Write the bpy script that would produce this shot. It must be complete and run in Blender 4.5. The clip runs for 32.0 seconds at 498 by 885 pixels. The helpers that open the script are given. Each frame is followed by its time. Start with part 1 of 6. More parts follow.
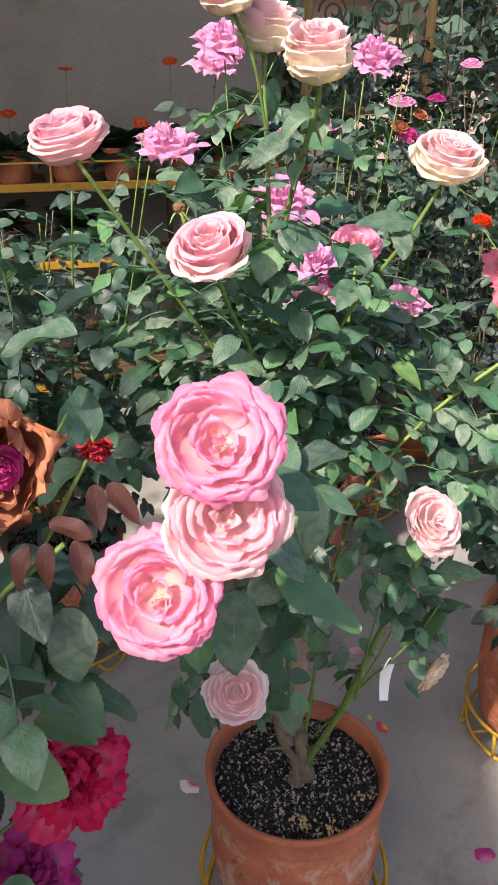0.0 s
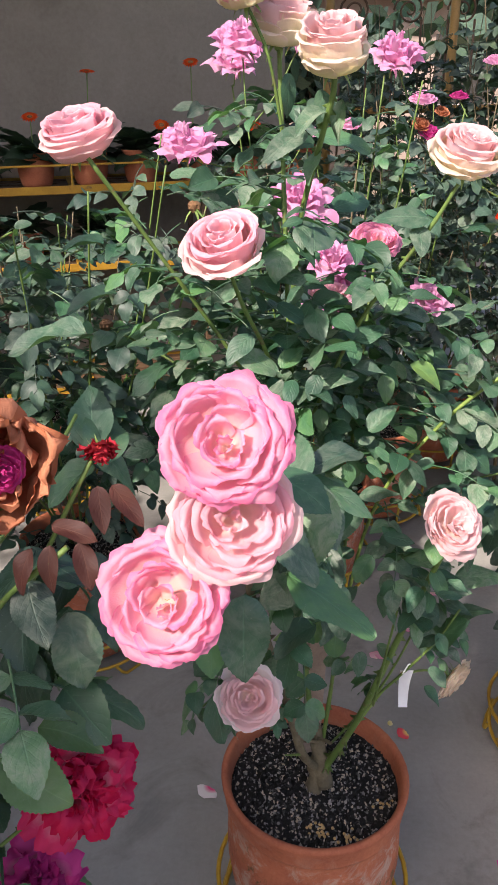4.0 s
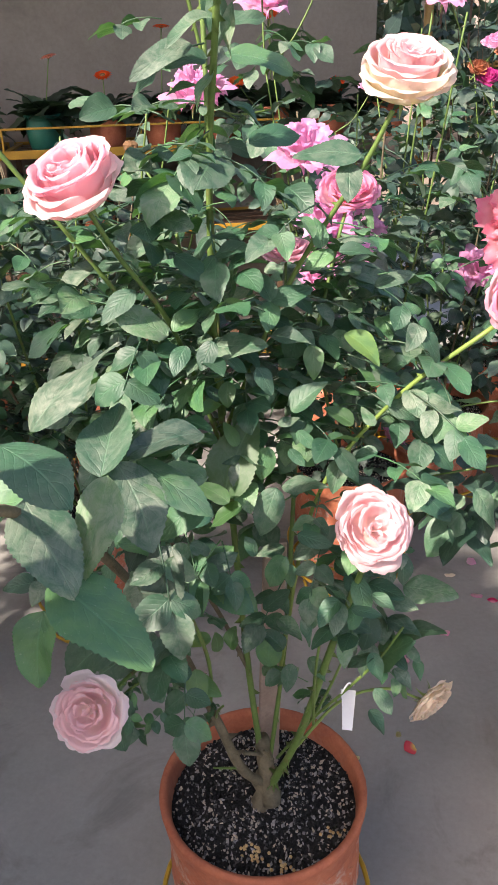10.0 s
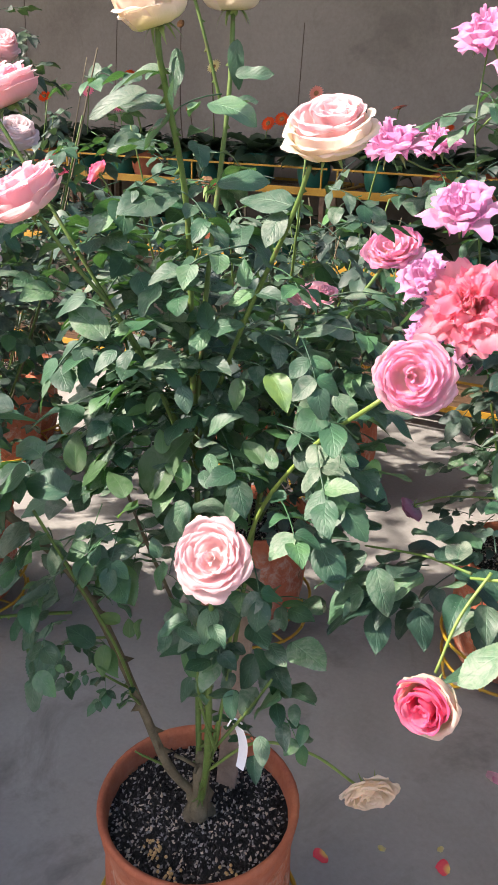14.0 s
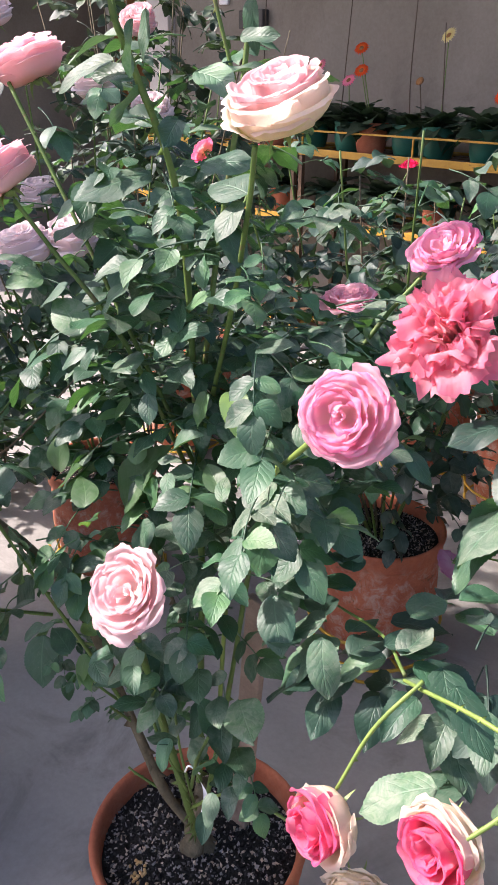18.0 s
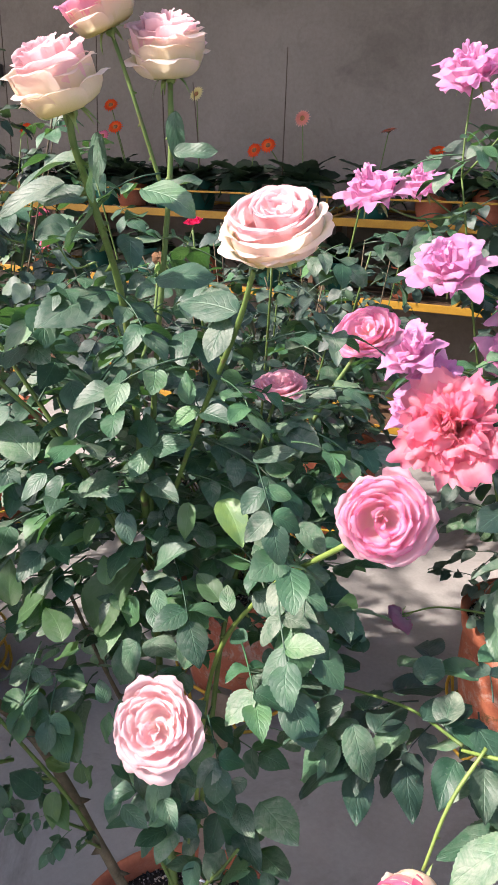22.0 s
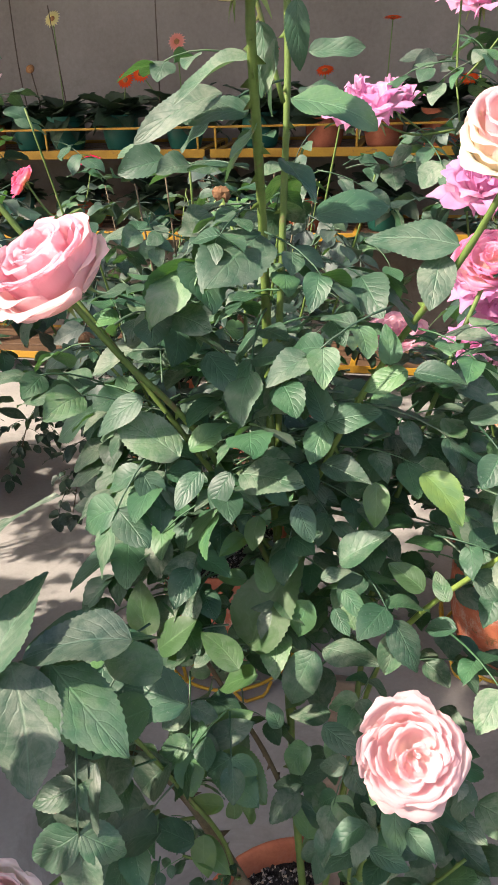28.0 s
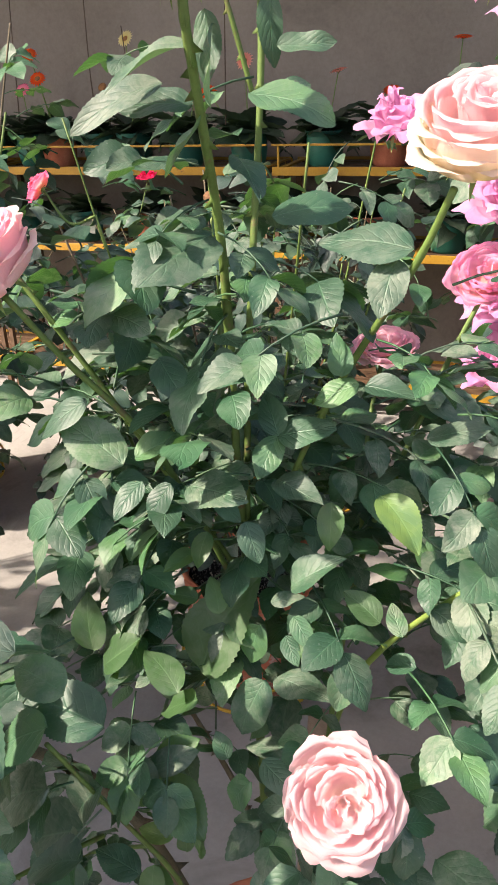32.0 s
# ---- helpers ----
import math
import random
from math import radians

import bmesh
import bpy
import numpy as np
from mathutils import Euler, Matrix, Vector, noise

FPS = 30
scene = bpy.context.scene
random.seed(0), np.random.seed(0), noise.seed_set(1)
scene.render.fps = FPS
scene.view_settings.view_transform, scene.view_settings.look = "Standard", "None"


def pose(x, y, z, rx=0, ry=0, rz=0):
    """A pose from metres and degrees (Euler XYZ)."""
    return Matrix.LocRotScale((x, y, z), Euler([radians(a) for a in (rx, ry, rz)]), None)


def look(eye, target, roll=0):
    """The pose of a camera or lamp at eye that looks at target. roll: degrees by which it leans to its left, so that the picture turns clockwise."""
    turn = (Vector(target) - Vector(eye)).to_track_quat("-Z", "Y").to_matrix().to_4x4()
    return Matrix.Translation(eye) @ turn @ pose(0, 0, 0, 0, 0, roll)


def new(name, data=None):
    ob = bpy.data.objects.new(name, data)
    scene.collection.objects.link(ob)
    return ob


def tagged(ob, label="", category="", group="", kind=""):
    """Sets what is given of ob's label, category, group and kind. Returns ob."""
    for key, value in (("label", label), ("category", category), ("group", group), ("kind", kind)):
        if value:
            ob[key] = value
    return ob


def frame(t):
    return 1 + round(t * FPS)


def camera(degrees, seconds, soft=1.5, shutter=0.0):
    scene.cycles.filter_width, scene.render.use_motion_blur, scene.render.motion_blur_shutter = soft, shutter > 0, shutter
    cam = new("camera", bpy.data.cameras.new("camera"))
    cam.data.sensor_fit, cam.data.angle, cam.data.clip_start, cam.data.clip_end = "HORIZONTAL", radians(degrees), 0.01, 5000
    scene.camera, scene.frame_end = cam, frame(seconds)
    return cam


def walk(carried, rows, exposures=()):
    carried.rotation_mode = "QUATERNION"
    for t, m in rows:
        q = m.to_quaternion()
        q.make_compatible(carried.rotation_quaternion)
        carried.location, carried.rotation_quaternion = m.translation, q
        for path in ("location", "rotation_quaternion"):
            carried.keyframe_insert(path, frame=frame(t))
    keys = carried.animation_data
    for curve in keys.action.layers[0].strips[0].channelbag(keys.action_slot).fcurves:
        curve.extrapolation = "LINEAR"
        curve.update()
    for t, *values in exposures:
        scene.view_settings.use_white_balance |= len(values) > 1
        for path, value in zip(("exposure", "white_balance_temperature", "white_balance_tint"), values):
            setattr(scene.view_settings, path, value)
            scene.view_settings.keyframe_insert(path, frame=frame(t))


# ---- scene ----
cam = camera(35.0, 32.0)
METRES, EYE, TILT, LEAN, TURN = 2.75, 1.388, -25.0, 0.0, 0.0
ROWS = [
    (0.0, 0.0, 0.0, 0.0, 0.0, 0.0, -0.0),
    (0.5, 0.0006, 0.0028, 0.0001, 0.03, 0.05, -0.02),
    (1.0, 0.0037, 0.0065, -0.0007, 0.16, -0.06, -0.09),
    (1.5, 0.0125, 0.0097, -0.0002, 1.19, -0.46, -0.8),
    (2.0, 0.0167, 0.0139, -0.0002, 2.23, -0.5, -1.44),
    (2.5, 0.0219, 0.0153, -0.001, 4.27, 0.36, -3.43),
    (3.0, 0.0284, 0.0146, -0.0021, 5.74, 1.06, -4.12),
    (3.5, 0.0269, 0.0103, -0.0013, 6.44, 1.27, -2.97),
    (4.0, 0.0036, 0.0061, -0.0003, 1.67, 0.14, -0.03),
    (4.5, -0.011, 0.0163, 0.0083, -4.58, -1.8, 3.34),
    (6.5, 0.0135, 0.0456, 0.0032, -0.86, -5.14, -0.28),
    (7.0, 0.0103, 0.0528, 0.0069, -1.48, -4.25, 1.11),
    (7.5, 0.0044, 0.0514, 0.0117, -4.9, -2.67, 5.06),
    (8.0, 0.0008, 0.0477, 0.0036, -6.68, -2.2, 7.72),
    (8.5, 0.0151, 0.0524, 0.0079, -2.72, -0.76, 5.07),
    (9.0, 0.0458, 0.0566, 0.0098, 4.4, 0.21, 0.02),
    (9.5, 0.0721, 0.0607, 0.006, 8.88, -0.94, -2.44),
    (10.0, 0.0885, 0.0647, 0.0031, 10.56, -1.95, -2.98),
    (10.5, 0.1022, 0.0794, 0.0022, 11.32, -2.29, -2.8),
    (11.0, 0.1263, 0.0959, 0.0106, 13.65, -1.76, -3.84),
    (11.5, 0.1485, 0.1051, 0.0172, 18.4, -1.6, -5.57),
    (12.0, 0.1699, 0.1051, 0.0205, 24.15, -2.16, -8.62),
    (12.5, 0.2097, 0.1081, 0.0229, 29.44, -3.2, -12.13),
    (13.0, 0.2315, 0.1072, 0.0266, 34.21, -3.6, -14.8),
    (13.5, 0.2422, 0.1123, 0.0267, 37.28, -3.87, -17.25),
    (14.0, 0.2579, 0.1218, 0.0293, 38.44, -3.99, -17.96),
    (14.5, 0.2659, 0.1393, 0.0374, 38.51, -3.47, -17.9),
    (16.5, 0.2686, 0.2042, 0.0655, 48.45, -8.01, -20.4),
    (17.0, 0.2715, 0.2104, 0.068, 50.86, -9.41, -20.26),
    (17.5, 0.2787, 0.2178, 0.0732, 54.33, -11.05, -21.1),
    (18.0, 0.289, 0.2254, 0.0768, 58.7, -12.46, -22.1),
    (18.5, 0.2947, 0.2315, 0.0867, 60.91, -12.88, -22.5),
    (19.0, 0.2792, 0.2335, 0.0928, 60.26, -13.24, -22.12),
    (19.5, 0.2596, 0.2276, 0.0941, 56.45, -12.36, -21.96),
    (20.0, 0.2406, 0.2158, 0.0935, 53.01, -10.5, -21.75),
    (20.5, 0.229, 0.2064, 0.0927, 50.92, -8.53, -21.13),
    (21.0, 0.2269, 0.1981, 0.0887, 47.47, -6.0, -20.38),
    (21.5, 0.2311, 0.1825, 0.0802, 42.85, -4.14, -18.43),
    (22.0, 0.2345, 0.1629, 0.0737, 38.93, -3.48, -16.16),
    (22.5, 0.2376, 0.1553, 0.0696, 36.2, -4.0, -14.85),
    (23.0, 0.24, 0.15, 0.0699, 34.75, -4.52, -14.17),
    (23.5, 0.2199, 0.1394, 0.0673, 33.8, -3.79, -13.21),
    (24.0, 0.1953, 0.1284, 0.0644, 31.74, -1.62, -13.32),
    (24.5, 0.1797, 0.1211, 0.0625, 30.02, -0.81, -13.69),
    (25.0, 0.1621, 0.1156, 0.0569, 27.65, -0.24, -13.94),
    (25.5, 0.1435, 0.1077, 0.0562, 25.19, 0.77, -12.41),
    (27.5, 0.1255, 0.1436, 0.0562, 25.25, -3.6, -10.18),
    (28.0, 0.1215, 0.1475, 0.0562, 27.07, -4.9, -9.62),
    (28.5, 0.0987, 0.1401, 0.0518, 25.17, -5.4, -7.91),
    (29.0, 0.0833, 0.137, 0.0485, 21.78, -4.78, -6.17),
    (29.5, 0.0942, 0.1388, 0.0486, 21.1, -4.02, -6.08),
    (30.0, 0.1169, 0.1458, 0.0524, 23.19, -3.38, -7.41),
    (30.5, 0.1307, 0.1499, 0.0545, 24.24, -3.29, -7.7),
    (31.0, 0.1187, 0.152, 0.0539, 22.2, -3.52, -6.11),
    (31.5, 0.1177, 0.1622, 0.0532, 23.85, -3.39, -7.2),
    (32.0, 0.1456, 0.1752, 0.0594, 32.73, -4.48, -12.0),
]
walk(cam, [(t, pose(0, 0, EYE, TILT, LEAN, TURN) @ pose(METRES * x, METRES * y, METRES * z, 90 + pitch, roll, yaw)) for t, x, y, z, yaw, pitch, roll in ROWS],
     [(0.0, 1.02, 6500, 18), (8.0, 0.93, 6500, 19), (10.0, 1.34, 6600, 19), (12.0, 1.38, 6600, 19), (14.0, 1.37, 6500, 19), (17.0, 1.34, 6250, 25), (20.0, 1.30, 6200, 26), (24.0, 1.24, 6450, 20), (28.0, 1.27, 6800, 19), (32.0, 1.31, 6850, 20)])

# ---------------------------------------------------------------- light
scene.view_settings.exposure = 1.1
SUN_AZ = math.atan2(-0.785, -0.62)          # the way towards the sun, from +x
SUN_EL = radians(43)
world = bpy.data.worlds.new("sky")
scene.world = world
world.use_nodes = True
wn = world.node_tree.nodes
sky = wn.new("ShaderNodeTexSky")
sky.sky_type, sky.sun_disc, sky.sun_elevation = "NISHITA", False, SUN_EL
sky.sun_rotation = math.pi / 2 - SUN_AZ
sky.air_density, sky.dust_density, sky.ozone_density = 1.0, 3.5, 1.0
wn["Background"].inputs["Strength"].default_value = 0.135
world.node_tree.links.new(sky.outputs[0], wn["Background"].inputs["Color"])
sun = new("sun", bpy.data.lights.new("sun", "SUN"))
sun.data.energy, sun.data.angle, sun.data.color = 4.5, radians(1.5), (1.0, 0.91, 0.78)
sun.matrix_world = look((0, 0, 0), (-math.cos(SUN_AZ) * math.cos(SUN_EL), -math.sin(SUN_AZ) * math.cos(SUN_EL), -math.sin(SUN_EL)))


# ---------------------------------------------------------------- materials
def mat_base(name, rough=0.6, spec=0.5):
    m = bpy.data.materials.new(name)
    m.use_nodes = True
    nt = m.node_tree
    b = nt.nodes["Principled BSDF"]
    b.inputs["Roughness"].default_value = rough
    b.inputs["Specular IOR Level"].default_value = spec
    return m, nt, b


def nd(nt, kind, **kw):
    n = nt.nodes.new(kind)
    for k, v in kw.items():
        if k in n.inputs:
            n.inputs[k].default_value = v
    return n


def math_nd(nt, op, a, b=None):
    n = nt.nodes.new("ShaderNodeMath")
    n.operation = op
    for i, v in enumerate((a, b)):
        if v is None:
            continue
        if isinstance(v, (int, float)):
            n.inputs[i].default_value = v
        else:
            nt.links.new(v, n.inputs[i])
    return n.outputs[0]


def mixc(nt, fac, a, b, mode="MIX"):
    n = nt.nodes.new("ShaderNodeMix")
    n.data_type, n.blend_type = "RGBA", mode
    for sock, v in ((n.inputs[0], fac), (n.inputs[6], a), (n.inputs[7], b)):
        if isinstance(v, (int, float)):
            sock.default_value = v
        elif isinstance(v, tuple):
            sock.default_value = (*v, 1)
        else:
            nt.links.new(v, sock)
    return n.outputs[2]


def ramp(nt, fac, stops):
    n = nt.nodes.new("ShaderNodeValToRGB")
    nt.links.new(fac, n.inputs[0])
    el = n.color_ramp.elements
    while len(el) < len(stops):
        el.new(0.5)
    for e, (p, c) in zip(el, stops):
        e.position, e.color = p, (*c, 1) if len(c) == 3 else c
    return n.outputs[0]


def grey(v):
    return (v, v, v)


def noise_fac(nt, scale, detail=4.0, rough=0.6, vec=None, dist=0.0):
    n = nd(nt, "ShaderNodeTexNoise", Scale=scale, Detail=detail, Roughness=rough, Distortion=dist)
    if vec is None:
        vec = nt.nodes.new("ShaderNodeTexCoord").outputs["Object"]
    nt.links.new(vec, n.inputs["Vector"])
    return n.outputs["Fac"]


def bump(nt, b, height, strength=0.3, dist=0.002):
    n = nd(nt, "ShaderNodeBump", Strength=strength, Distance=dist)
    nt.links.new(height, n.inputs["Height"])
    nt.links.new(n.outputs[0], b.inputs["Normal"])
    return n


def world_vec(nt):
    return nt.nodes.new("ShaderNodeNewGeometry").outputs["Position"]


def leaf_material(name, dark, light, glow, rough=0.42, back=0.14, relief=0.3, dust_sheen=0.3):
    """A waxy leaf with dust and painted sun sheen: UV x runs across (0.5 is the midrib), UV y along."""
    m, nt, b = mat_base(name, rough, 0.5)
    uv = nt.nodes.new("ShaderNodeSeparateXYZ")
    nt.links.new(nt.nodes.new("ShaderNodeTexCoord").outputs["UV"], uv.inputs[0])
    c = math_nd(nt, "SUBTRACT", uv.outputs[0], 0.5)
    au = math_nd(nt, "MULTIPLY", math_nd(nt, "ABSOLUTE", c), 2.0)
    rnd = nt.nodes.new("ShaderNodeObjectInfo").outputs["Random"]
    isl = nt.nodes.new("ShaderNodeNewGeometry").outputs["Random Per Island"]
    mixed = math_nd(nt, "FRACT", math_nd(nt, "ADD", rnd, isl))
    other = math_nd(nt, "FRACT", math_nd(nt, "MULTIPLY", mixed, 7.31))
    spots = noise_fac(nt, 42.0, 4.0, 0.62, world_vec(nt), 0.3)
    crinkle = noise_fac(nt, 150.0, 3.0, 0.55, world_vec(nt), 0.6)
    wob = math_nd(nt, "MULTIPLY", noise_fac(nt, 90.0, 2.0, 0.5, world_vec(nt)), 0.9)
    ph = math_nd(nt, "ADD", math_nd(nt, "SUBTRACT", math_nd(nt, "MULTIPLY", uv.outputs[1], 6.5), math_nd(nt, "MULTIPLY", au, 2.6)), wob)
    fr = math_nd(nt, "ABSOLUTE", math_nd(nt, "SUBTRACT", math_nd(nt, "FRACT", ph), 0.5))
    side = math_nd(nt, "MAXIMUM", math_nd(nt, "SUBTRACT", 1.0, math_nd(nt, "MULTIPLY", fr, 8.0)), 0.0)
    fade = math_nd(nt, "SUBTRACT", 1.0, math_nd(nt, "MULTIPLY", au, 0.85))
    mid = math_nd(nt, "MAXIMUM", math_nd(nt, "SUBTRACT", 1.0, math_nd(nt, "MULTIPLY", au, 16.0)), 0.0)
    vein = math_nd(nt, "MAXIMUM", math_nd(nt, "MULTIPLY", math_nd(nt, "MULTIPLY", side, fade), 0.4), mid)
    f = math_nd(nt, "ADD", math_nd(nt, "MULTIPLY", mixed, 0.62), math_nd(nt, "MULTIPLY", math_nd(nt, "SUBTRACT", spots, 0.5), 0.55))
    col = ramp(nt, f, [(0.04, tuple(x * 0.8 for x in dark)), (0.30, dark), (0.52, light), (0.66, (light[0] * 1.75, light[1] * 1.42, light[2] * 1.05))])
    col = mixc(nt, math_nd(nt, "MULTIPLY", vein, 0.30), col, tuple(min(1, x * 1.9 + 0.02) for x in light))
    # dust and sun sheen painted pale: some leaves carry much of it, in blotches
    blotch = ramp(nt, noise_fac(nt, 60.0, 5.0, 0.72, world_vec(nt), 0.8), [(0.40, grey(0.15)), (0.64, grey(1.0))])
    laden = ramp(nt, other, [(0.35, grey(0.12)), (0.95, grey(1.0))])
    specks = ramp(nt, noise_fac(nt, 420.0, 2.0, 0.6, world_vec(nt)), [(0.64, grey(0.0)), (0.74, grey(0.6))])
    amount = math_nd(nt, "MULTIPLY", math_nd(nt, "MULTIPLY", blotch, laden), dust_sheen)
    amount = math_nd(nt, "MAXIMUM", amount, math_nd(nt, "MULTIPLY", specks, dust_sheen))
    col = mixc(nt, amount, col, (0.345, 0.37, 0.285))
    nt.links.new(col, b.inputs["Base Color"])
    r = math_nd(nt, "ADD", rough - 0.02, math_nd(nt, "ADD", math_nd(nt, "MULTIPLY", spots, 0.18), math_nd(nt, "MULTIPLY", amount, 0.35)))
    nt.links.new(r, b.inputs["Roughness"])
    quilt = math_nd(nt, "POWER", math_nd(nt, "MULTIPLY", fr, 2.0), 0.6)
    h = math_nd(nt, "ADD", math_nd(nt, "MULTIPLY", vein, -0.35), math_nd(nt, "ADD", math_nd(nt, "MULTIPLY", math_nd(nt, "MULTIPLY", quilt, fade), 0.26), math_nd(nt, "ADD", math_nd(nt, "MULTIPLY", spots, 0.9), math_nd(nt, "MULTIPLY", crinkle, 0.45))))
    bump(nt, b, h, relief, 0.0016)
    t = nt.nodes.new("ShaderNodeBsdfTranslucent")
    t.inputs[0].default_value = (*glow, 1)
    mx = nd(nt, "ShaderNodeMixShader")
    mx.inputs[0].default_value = back
    nt.links.new(b.outputs[0], mx.inputs[1])
    nt.links.new(t.outputs[0], mx.inputs[2])
    nt.links.new(mx.outputs[0], nt.nodes["Material Output"].inputs["Surface"])
    return m


def petal_material(name, base, mid, edge, blotch=0.3, back=0.60, rough=0.55, rim=0.93):
    """A petal: UV y runs from the claw (0) to the lip (1); its lip is rimmed with the edge colour."""
    base, mid, edge = [(c[0] * 0.945, c[1] * 0.925, c[2] * 0.925) for c in (base, mid, edge)]
    m, nt, b = mat_base(name, rough, 0.22)
    uv = nt.nodes.new("ShaderNodeTexCoord").outputs["UV"]
    sep = nt.nodes.new("ShaderNodeSeparateXYZ")
    nt.links.new(uv, sep.inputs[0])
    wob = noise_fac(nt, 4.0, 4.0, 0.62)
    rnd = nt.nodes.new("ShaderNodeObjectInfo").outputs["Random"]
    f = math_nd(nt, "ADD", sep.outputs[1], math_nd(nt, "MULTIPLY", math_nd(nt, "SUBTRACT", wob, 0.5), 0.42))
    f = math_nd(nt, "ADD", f, math_nd(nt, "MULTIPLY", math_nd(nt, "SUBTRACT", rnd, 0.5), blotch))
    col = ramp(nt, f, [(0.18, base), (0.55, mid), (rim - 0.12, tuple(0.75 * p + 0.25 * q for p, q in zip(mid, edge))), (rim + 0.06, edge)])
    mp = nd(nt, "ShaderNodeMapping")
    mp.inputs["Scale"].default_value = (30, 1.6, 1)
    nt.links.new(uv, mp.inputs[0])
    streak = noise_fac(nt, 1.0, 4.0, 0.65, mp.outputs[0])
    col = mixc(nt, math_nd(nt, "MULTIPLY", streak, 0.10), col, tuple(x * 0.9 for x in edge))
    nt.links.new(col, b.inputs["Base Color"])
    bump(nt, b, math_nd(nt, "ADD", math_nd(nt, "MULTIPLY", streak, 0.6), wob), 0.22, 0.01)
    t = nt.nodes.new("ShaderNodeBsdfTranslucent")
    nt.links.new(col, t.inputs[0])
    mx = nd(nt, "ShaderNodeMixShader")
    mx.inputs[0].default_value = back
    nt.links.new(b.outputs[0], mx.inputs[1])
    nt.links.new(t.outputs[0], mx.inputs[2])
    nt.links.new(mx.outputs[0], nt.nodes["Material Output"].inputs["Surface"])
    return m


def rough_material(name, a, b_, scale, c=None, rough=0.8, bump_s=0.4, fine=120.0, dist=0.002, stain=None, stain_at=(0.55, 0.68), stain_scale=7.0, use_world=True):
    """Two-scale mottled surface, with optional stains."""
    m, nt, b = mat_base(name, rough, 0.35)
    vec = world_vec(nt) if use_world else nt.nodes.new("ShaderNodeTexCoord").outputs["Object"]
    big = noise_fac(nt, scale, 5.0, 0.6, vec, 0.4)
    small = noise_fac(nt, fine, 4.0, 0.7, vec)
    f = math_nd(nt, "ADD", math_nd(nt, "MULTIPLY", big, 0.7), math_nd(nt, "MULTIPLY", small, 0.3))
    stops = [(0.3, a), (0.62, b_)] + ([(0.8, c)] if c else [])
    col = ramp(nt, f, stops)
    if stain:
        sm = ramp(nt, noise_fac(nt, stain_scale, 6.0, 0.7, vec, 0.8), [(stain_at[0], (0, 0, 0)), (stain_at[1], (1, 1, 1))])
        col = mixc(nt, sm, col, stain)
    nt.links.new(col, b.inputs["Base Color"])
    h = math_nd(nt, "ADD", math_nd(nt, "MULTIPLY", small, 1.0), math_nd(nt, "MULTIPLY", big, 0.6))
    bump(nt, b, h, bump_s, dist)
    return m


M = {}
M["leaf"] = leaf_material("rose_leaf", (0.018, 0.073, 0.038), (0.040, 0.128, 0.055), (0.13, 0.36, 0.05), 0.42, 0.14, 0.50, 0.48)
M["leaf_dark"] = leaf_material("dark_rose_leaf", (0.014, 0.043, 0.032), (0.033, 0.079, 0.053), (0.08, 0.18, 0.04), 0.44, 0.12, 0.28, 0.26)
M["leaf_near"] = leaf_material("large_rose_leaf", (0.019, 0.074, 0.041), (0.043, 0.127, 0.060), (0.13, 0.32, 0.06), 0.42, 0.13, 0.55, 0.50)
M["leaf_near_dark"] = leaf_material("large_dark_rose_leaf", (0.014, 0.048, 0.032), (0.032, 0.086, 0.052), (0.09, 0.19, 0.04), 0.40, 0.11, 0.50, 0.30)
M["leaf_young"] = leaf_material("young_rose_leaf", (0.045, 0.120, 0.040), (0.090, 0.190, 0.065), (0.24, 0.46, 0.06), 0.40, 0.24, 0.28, 0.24)
# darker copy of the dark leaf: the far shrubs' shade is in its colour
M["leaf_hedge_shade"] = leaf_material("shaded_shrub_leaf", (0.012, 0.032, 0.020), (0.030, 0.062, 0.036), (0.07, 0.15, 0.03), 0.5, 0.12, 0.25, 0.15)
M["leaf_red"] = leaf_material("reddish_rose_leaf", (0.040, 0.007, 0.004), (0.075, 0.020, 0.007), (0.22, 0.05, 0.01), 0.62, 0.16, 0.3, 0.02)
M["leaf_ochre"] = leaf_material("yellowed_rose_leaf", (0.26, 0.14, 0.012), (0.38, 0.215, 0.022), (0.45, 0.28, 0.03), 0.5, 0.2, 0.3, 0.05)
M["leaf_gerbera"] = leaf_material("gerbera_leaf", (0.008, 0.026, 0.012), (0.018, 0.044, 0.022), (0.06, 0.14, 0.03), 0.5, 0.12, 0.25, 0.1)
M["petal_pink"] = petal_material("pale_pink_petal", (0.96, 0.78, 0.70), (0.95, 0.665, 0.715), (0.93, 0.52, 0.62))
M["petal_rosy"] = petal_material("rosy_edged_petal", (0.96, 0.72, 0.64), (0.94, 0.575, 0.685), (0.90, 0.31, 0.53), 0.2)
M["petal_white"] = petal_material("blush_white_petal", (0.96, 0.80, 0.73), (0.96, 0.735, 0.74), (0.95, 0.70, 0.71))
M["petal_cream"] = petal_material("cream_petal", (0.80, 0.82, 0.40), (0.95, 0.89, 0.69), (0.96, 0.83, 0.76))
M["petal_yellow"] = petal_material("creamy_yellow_petal", (0.95, 0.88, 0.64), (0.96, 0.88, 0.72), (0.96, 0.83, 0.70))
M["petal_lilac"] = petal_material("lilac_petal", (0.93, 0.68, 0.80), (0.90, 0.55, 0.75), (0.80, 0.38, 0.64))
M["petal_coral"] = petal_material("coral_petal", (0.96, 0.62, 0.56), (0.95, 0.44, 0.50), (0.92, 0.28, 0.40), 0.5)
M["petal_hot"] = petal_material("hot_pink_petal", (0.95, 0.70, 0.46), (0.93, 0.32, 0.46), (0.91, 0.16, 0.34))
